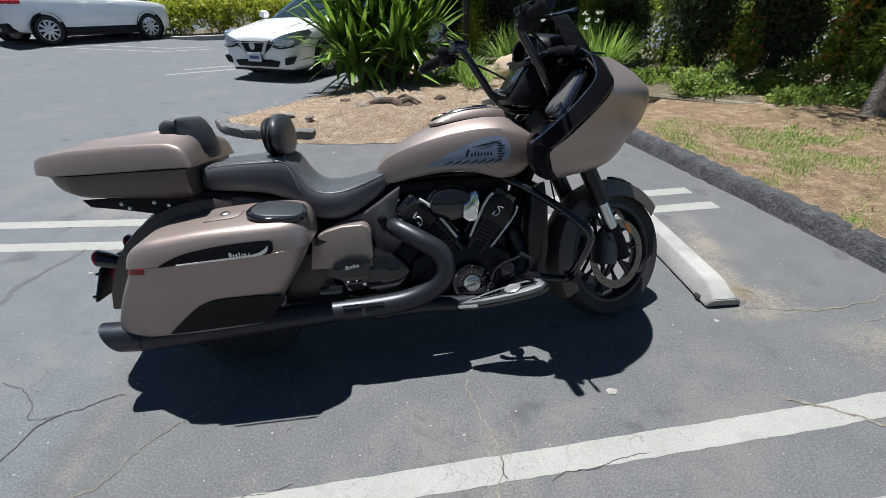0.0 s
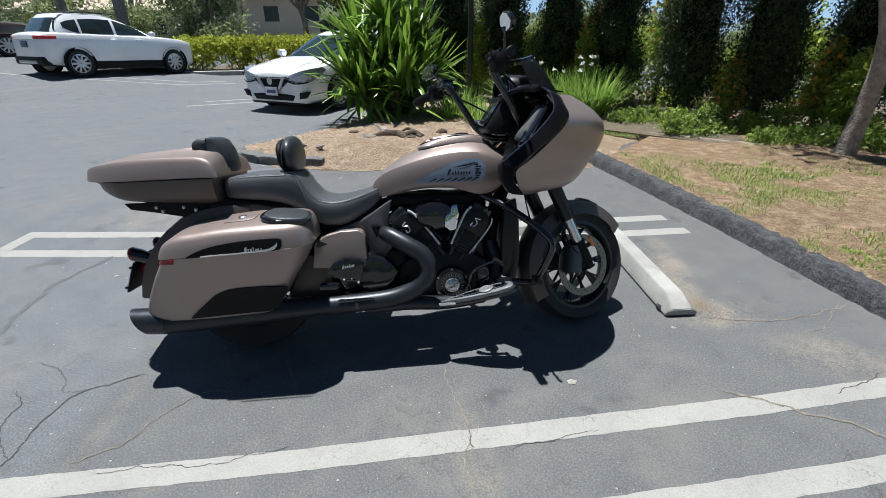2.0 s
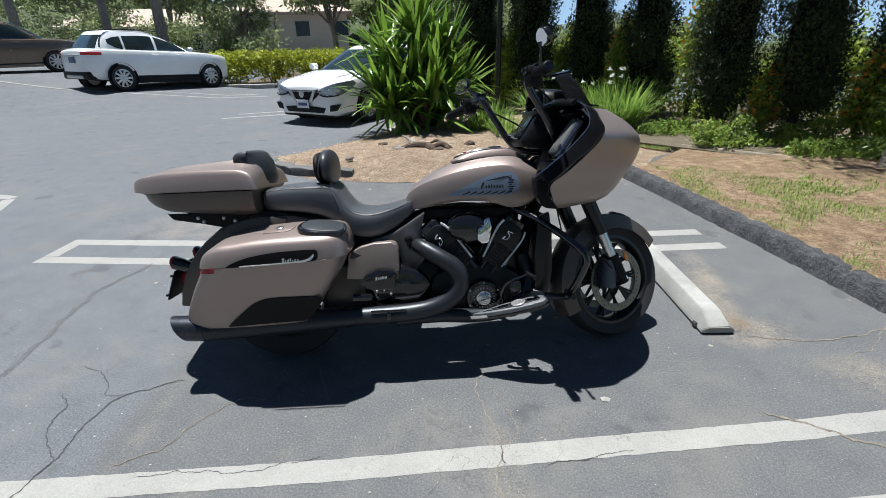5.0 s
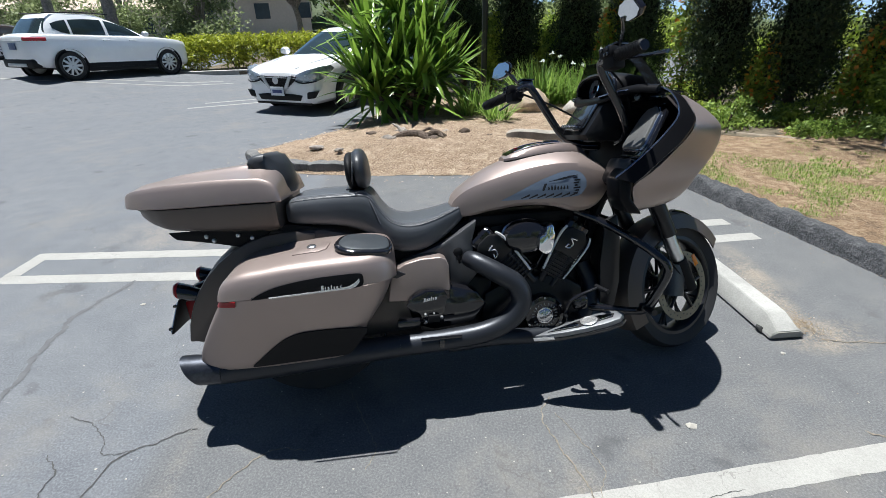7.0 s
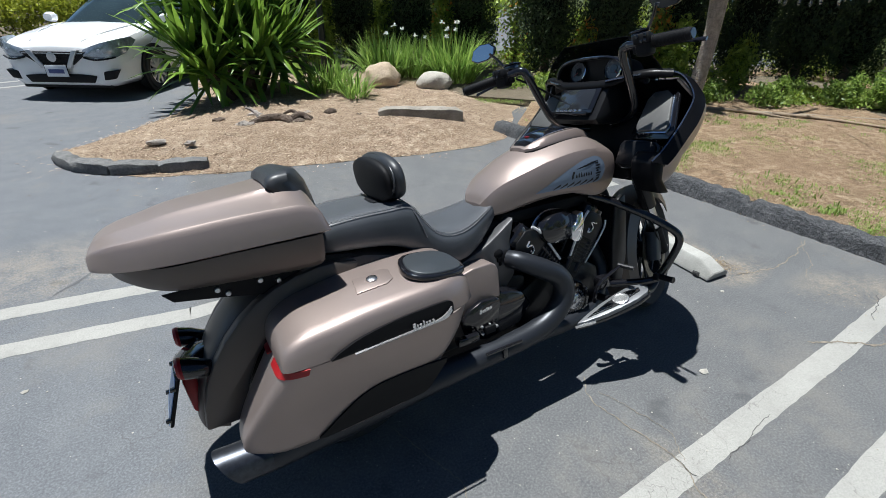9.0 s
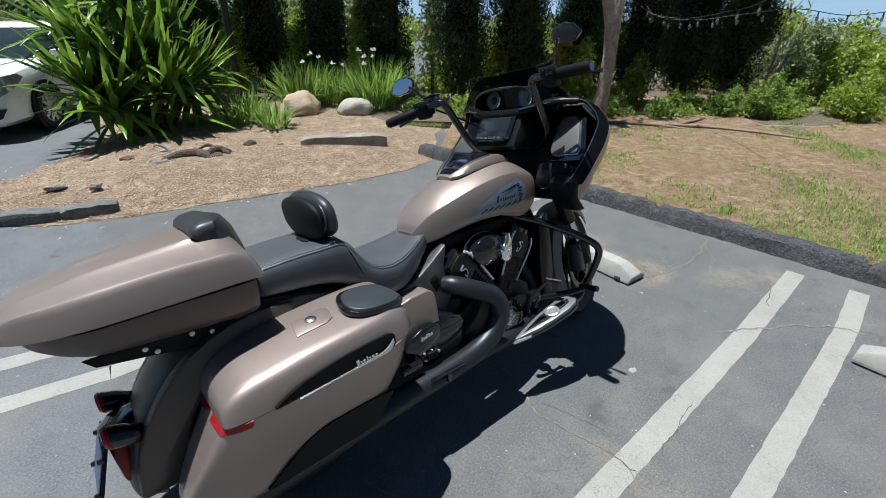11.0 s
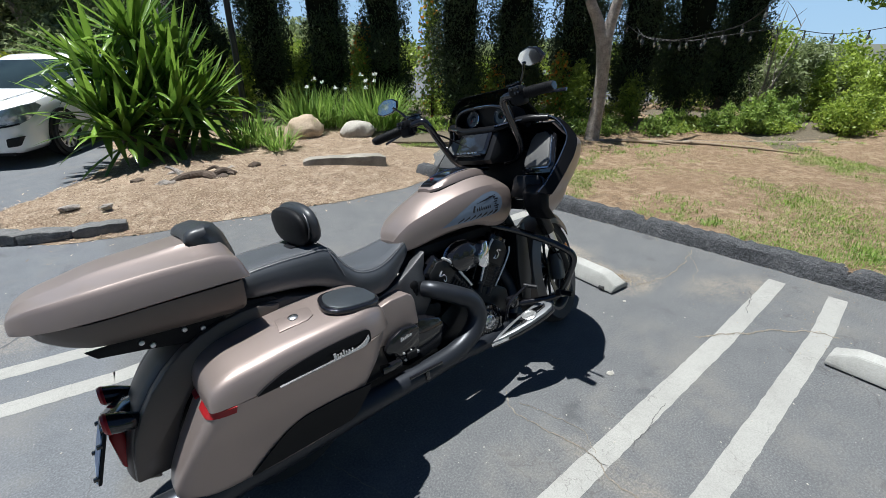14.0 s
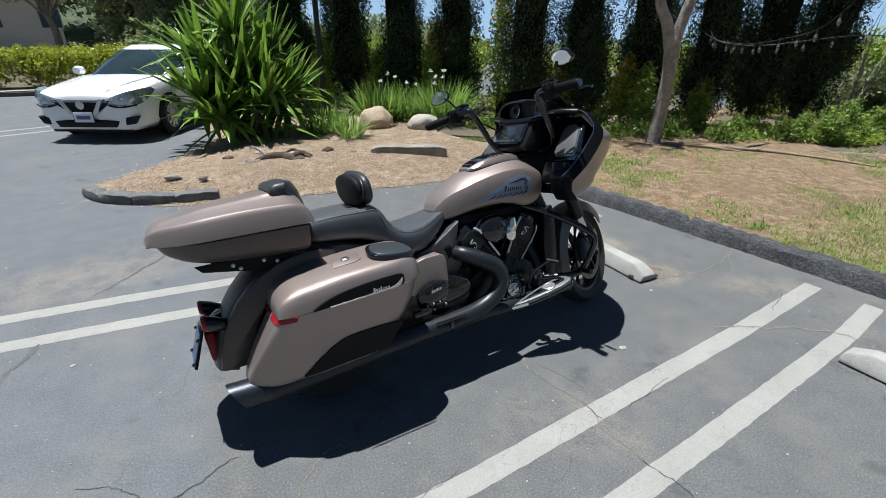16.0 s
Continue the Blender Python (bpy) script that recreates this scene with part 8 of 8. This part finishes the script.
# rim of the black inner frame: x, y, z, and the bronze edge beside it
RIM = [((1.217, -0.137, 1.158), (1.282, -0.147, 1.168)), ((1.244, -0.218, 1.168), (1.312, -0.235, 1.172)), ((1.307, -0.289, 1.174), (1.354, -0.313, 1.165)), ((1.360, -0.349, 1.168), (1.392, -0.368, 1.150)),
       ((1.388, -0.381, 1.128), (1.416, -0.399, 1.104)), ((1.386, -0.407, 1.072), (1.432, -0.413, 1.054)), ((1.337, -0.413, 1.012), (1.384, -0.425, 0.990)), ((1.274, -0.417, 0.955), (1.320, -0.429, 0.938)),
       ((1.208, -0.417, 0.902), (1.254, -0.430, 0.882)), ((1.164, -0.409, 0.868), (1.214, -0.427, 0.852))]


def trim_band():
    """Gloss black band between the bronze edge and the rim, folding inwards."""
    rows = []
    for q in spline_rows([(*a, *b) for a, b in RIM], 4):
        r, e = Vector(q[:3]), Vector(q[3:])
        rows.append([e + Vector((0.014, 0.010, 0)), e + Vector((-0.002, -0.006, 0.003)), r.lerp(e, 0.25) + Vector((0, -0.004, 0.004)), r + Vector((-0.006, 0, 0.005)), r + Vector((-0.004, 0.010, 0.002)), r + Vector((0.012, 0.022, -0.004)), r + Vector((0.045, 0.030, -0.008))])
    return loft(rows)


both("fairing_trim", trim_band, TRIM, "gloss black fairing edge trim", 30)
both("trim_highlight", lambda: tube([Vector(a) + Vector((-0.006, 0.004, 0.006)) for a, b in RIM], 0.0035, 8, 4), BLUE_TRIM, "thin polished rim line")
bp("fairing_lip", tube([(a[0] - 0.004, 0.016 - a[1], a[2]) for a, b in RIM[2:]], 0.015, 10, 4), TRIM, "gloss black edge of the far side of the cockpit")
both("fairing_lower_trim", lambda: prism([(1.222, 0.852), (1.240, 0.876), (1.205, 0.905), (1.168, 0.868), (1.172, 0.80), (1.205, 0.745), (1.262, 0.738), (1.216, 0.80)], -0.414, -0.300, bevel=0.010), TRIM, "gloss black lower fairing trim", 45)


def bowl():
    """The black inside of the fairing between its rear edge and the dashboard."""
    rows = []
    for x, w, z in EDGE[4:]:
        rows.append([(x + 0.03, -w + 0.02, z), (x + 0.05, -w * 0.86, z), (x + 0.06, -w * 0.5, z), (x + 0.06, 0, z), (x + 0.06, w * 0.5, z), (x + 0.05, w * 0.86, z), (x + 0.03, w - 0.02, z)])
    return sheet(rows, 0.006)


bp("fairing_inner", bowl(), MATTE, "black inner fairing panel", None, 50)
both("fairing_intake", lambda: loft([[(x + 0.002, -y - 0.004, z - h), (x + 0.006, -y - 0.005, z + h), (x - 0.06, -y + 0.02, z + h), (x - 0.06, -y + 0.02, z - h)] for x, y, z, h in ((1.60, 0.166, 0.85, 0.012), (1.615, 0.194, 0.89, 0.035), (1.645, 0.199, 0.94, 0.040), (1.67, 0.190, 0.99, 0.022))]), GLOSS, "black side intake of the lamp housing")


def speaker_panel(grow, lift):
    """The rear-facing speaker between handlebar and trim, as a shaped plate leaning forward."""
    o = Vector((1.302, -0.318, 1.035))
    up = Vector((0.574, -0.02, 0.819)).normalized()
    n_ = Vector((-0.85, 0.05, 0.53))
    n_ = (n_ - up * up.dot(n_)).normalized()
    rt = up.cross(n_)
    shape = [(-0.066, -0.080), (0.058, -0.084), (0.074, -0.066), (0.078, 0.052), (0.060, 0.084), (0.006, 0.090), (-0.030, 0.066), (-0.070, -0.055)]
    bm = prism([(-a * grow, b * grow) for a, b in shape], -0.012 + lift, 0.004 + lift, "z", 0.003)
    return move(bm, Matrix(((rt.x, up.x, n_.x, o.x), (rt.y, up.y, n_.y, o.y), (rt.z, up.z, n_.z, o.z), (0, 0, 0, 1))))


both("speaker_surround", lambda: speaker_panel(1.30, -0.016), GLOSS, "gloss black speaker surround")
both("speaker_rim", lambda: speaker_panel(1.07, -0.006), BLUE_TRIM, "dark chrome speaker rim")
both("speaker", lambda: speaker_panel(1.0, 0.003), GRILLE, "grey speaker grille")


def storage_door(grow, lo, hi):
    shape = [(-0.078, -0.040), (-0.055, -0.052), (0.055, -0.050), (0.080, -0.035), (0.074, 0.040), (0.058, 0.052), (-0.055, 0.052), (-0.078, 0.035)]
    return move(prism([(a * grow, b * grow) for a, b in shape], lo, hi, "x", 0.010), Matrix.Translation((1.228, -0.278, 0.882)) @ Matrix.Rotation(radians(10), 4, "Z") @ Matrix.Rotation(radians(20), 4, "Y"))


both("storage_door", lambda: storage_door(1.0, -0.008, 0.012), DASH, "black padded storage door")
both("storage_box", lambda: storage_door(1.12, 0.004, 0.10), GLOSS, "")
bp("inner_support", prism([(1.27, 0.76), (1.44, 0.78), (1.46, 1.02), (1.33, 1.02)], -0.20, 0.20, bevel=0.02), MATTE, "dark panel below the dashboard")

# dashboard: a narrow console with the display, a wide rim across the cockpit, and the binnacle with two gauges above it
def dash_ring(y, k):
    out = [(1.165, 1.000), (1.150, 1.020), (1.160, 1.036), (1.228, 1.140), (1.30, 1.155), (1.42, 1.10), (1.38, 0.98)]
    return [(1.30 + (x - 1.30) * k, y, 1.06 + (z - 1.06) * k) for x, z in out]


dash = bp("dashboard", loft([dash_ring(y, k) for y, k in ((-0.142, 0.80), (-0.134, 0.95), (-0.115, 1.0), (0.115, 1.0), (0.134, 0.95), (0.142, 0.80))]), DASH, "black dashboard with gauges and display", None, 40)
tilt = Matrix.Translation((1.190, 0, 1.090)) @ Matrix.Rotation(radians(33), 4, "Y")
bp("display_frame", move(box((0.010, 0.215, 0.116), (0, 0, 0.004), 0.004), tilt), GLOSS, "", dash)
bp("display", move(box((0.010, 0.170, 0.092), (-0.002, 0, 0.006), 0.002), tilt), SCREEN, "dark touch screen", dash)
bp("button_ledge", move(box((0.030, 0.200, 0.014), (-0.012, 0, -0.062), 0.005), tilt), GLOSS, "", dash)
for k in range(6):
    bp("dash_button", move(box((0.010, 0.020, 0.010), (-0.026, -0.065 + 0.026 * k, -0.056), 0.003), tilt), ALLOY, "", dash)
LEDGE = [(1.335, 0.345, 1.172), (1.292, 0.275, 1.180), (1.258, 0.195, 1.172), (1.238, 0.150, 1.158), (1.230, 0.090, 1.152), (1.229, 0, 1.151)]
LEDGE = LEDGE + [(x, -y, z) for x, y, z in LEDGE[-2::-1]]
bp("dash_rim", tube(LEDGE, 0.019, 14, 5, True, 0.62), TRIM, "gloss black rim across the cockpit", dash, 50)
bp("dash_shelf", sheet([[(x + d, y * (1 - d * 0.5), z - d * 0.10) for x, y, z in LEDGE] for d in (0.0, 0.05, 0.11)], 0.006), DASH, "", dash, 50)


def binnacle(x, grow, n=20):
    """An arch over the gauges, from one foot to the other."""
    out = []
    for j in range(n + 1):
        a = math.pi * j / n
        c, s_ = math.cos(a), math.sin(a)
        out.append((x, 0.188 * grow * math.copysign(abs(c) ** 0.62, c), 1.160 + 0.098 * grow * abs(s_) ** 0.55))
    return out


bp("gauge_hood", sheet([binnacle(1.252, 1.0), binnacle(1.262, 1.03), binnacle(1.32, 1.0), binnacle(1.40, 0.86)], 0.008), DASH, "", dash, 50)
bp("hood_edge", tube(binnacle(1.252, 1.0), 0.006, 8, 2), GLOSS, "", dash)
bp("gauge_panel", prism([(y * 0.97, z) for _, y, z in binnacle(0, 0.97)], 1.306, 1.325, "x"), DASH, "", dash)
for s in (-1, 1):
    g = Matrix.Translation((1.300, s * 0.098, 1.206)) @ Matrix.Rotation(radians(14), 4, "Y")
    gg = bp("gauge", move(lathe([(0.0, -0.004), (0.040, -0.004), (0.042, 0.0), (0.042, 0.02), (0.0, 0.02)], 30, "x"), g), DIAL, "round gauge", dash)
    bp("gauge_ring", move(lathe([(0.041, -0.012), (0.0455, -0.010), (0.0455, 0.012), (0.041, 0.012), (0.041, -0.012)], 30, "x", False), g), CHROME, "", gg)
    bp("gauge_centre", move(lathe([(0.0, -0.007), (0.017, -0.007), (0.018, -0.003)], 20, "x"), g), SCREEN, "", gg)
    bp("needle", move(box((0.002, 0.003, 0.026), (-0.008, 0, 0.018), 0.0008, 1), g @ Matrix.Rotation(radians(-130 * s), 4, "X")), RED, "", gg)
    for k in range(11):
        bp("tick", move(box((0.002, 0.0022, 0.007), (-0.005, 0, 0.033), 0.0005, 1), g @ Matrix.Rotation(radians(-130 + 26 * k), 4, "X")), SILVER, "", gg)


def windshield():
    rows = []
    for k in range(9):
        t = k / 8
        w = 0.330 - 0.135 * t * t - 0.02 * t
        x0, z0 = 1.515 - 0.100 * t, 1.165 + 0.168 * t
        rows.append([(x0 - 0.20 * abs(s) ** 2.2 * (1 - 0.35 * t), w * s, z0 - 0.015 * s * s) for s in [-1 + j / 8 for j in range(17)]])
    return sheet(rows, 0.004)


bp("windshield", windshield(), SMOKE, "dark smoked low windshield", None, 60)
bp("windshield_base", tube([(1.31, -0.245, 1.155), (1.42, -0.20, 1.15), (1.50, -0.10, 1.152), (1.525, 0, 1.155), (1.50, 0.10, 1.152), (1.42, 0.20, 1.15), (1.31, 0.245, 1.155)], 0.016, 10), GLOSS)
for o in bike.children:
    if o not in before_fairing:
        o.location.y += 0.028
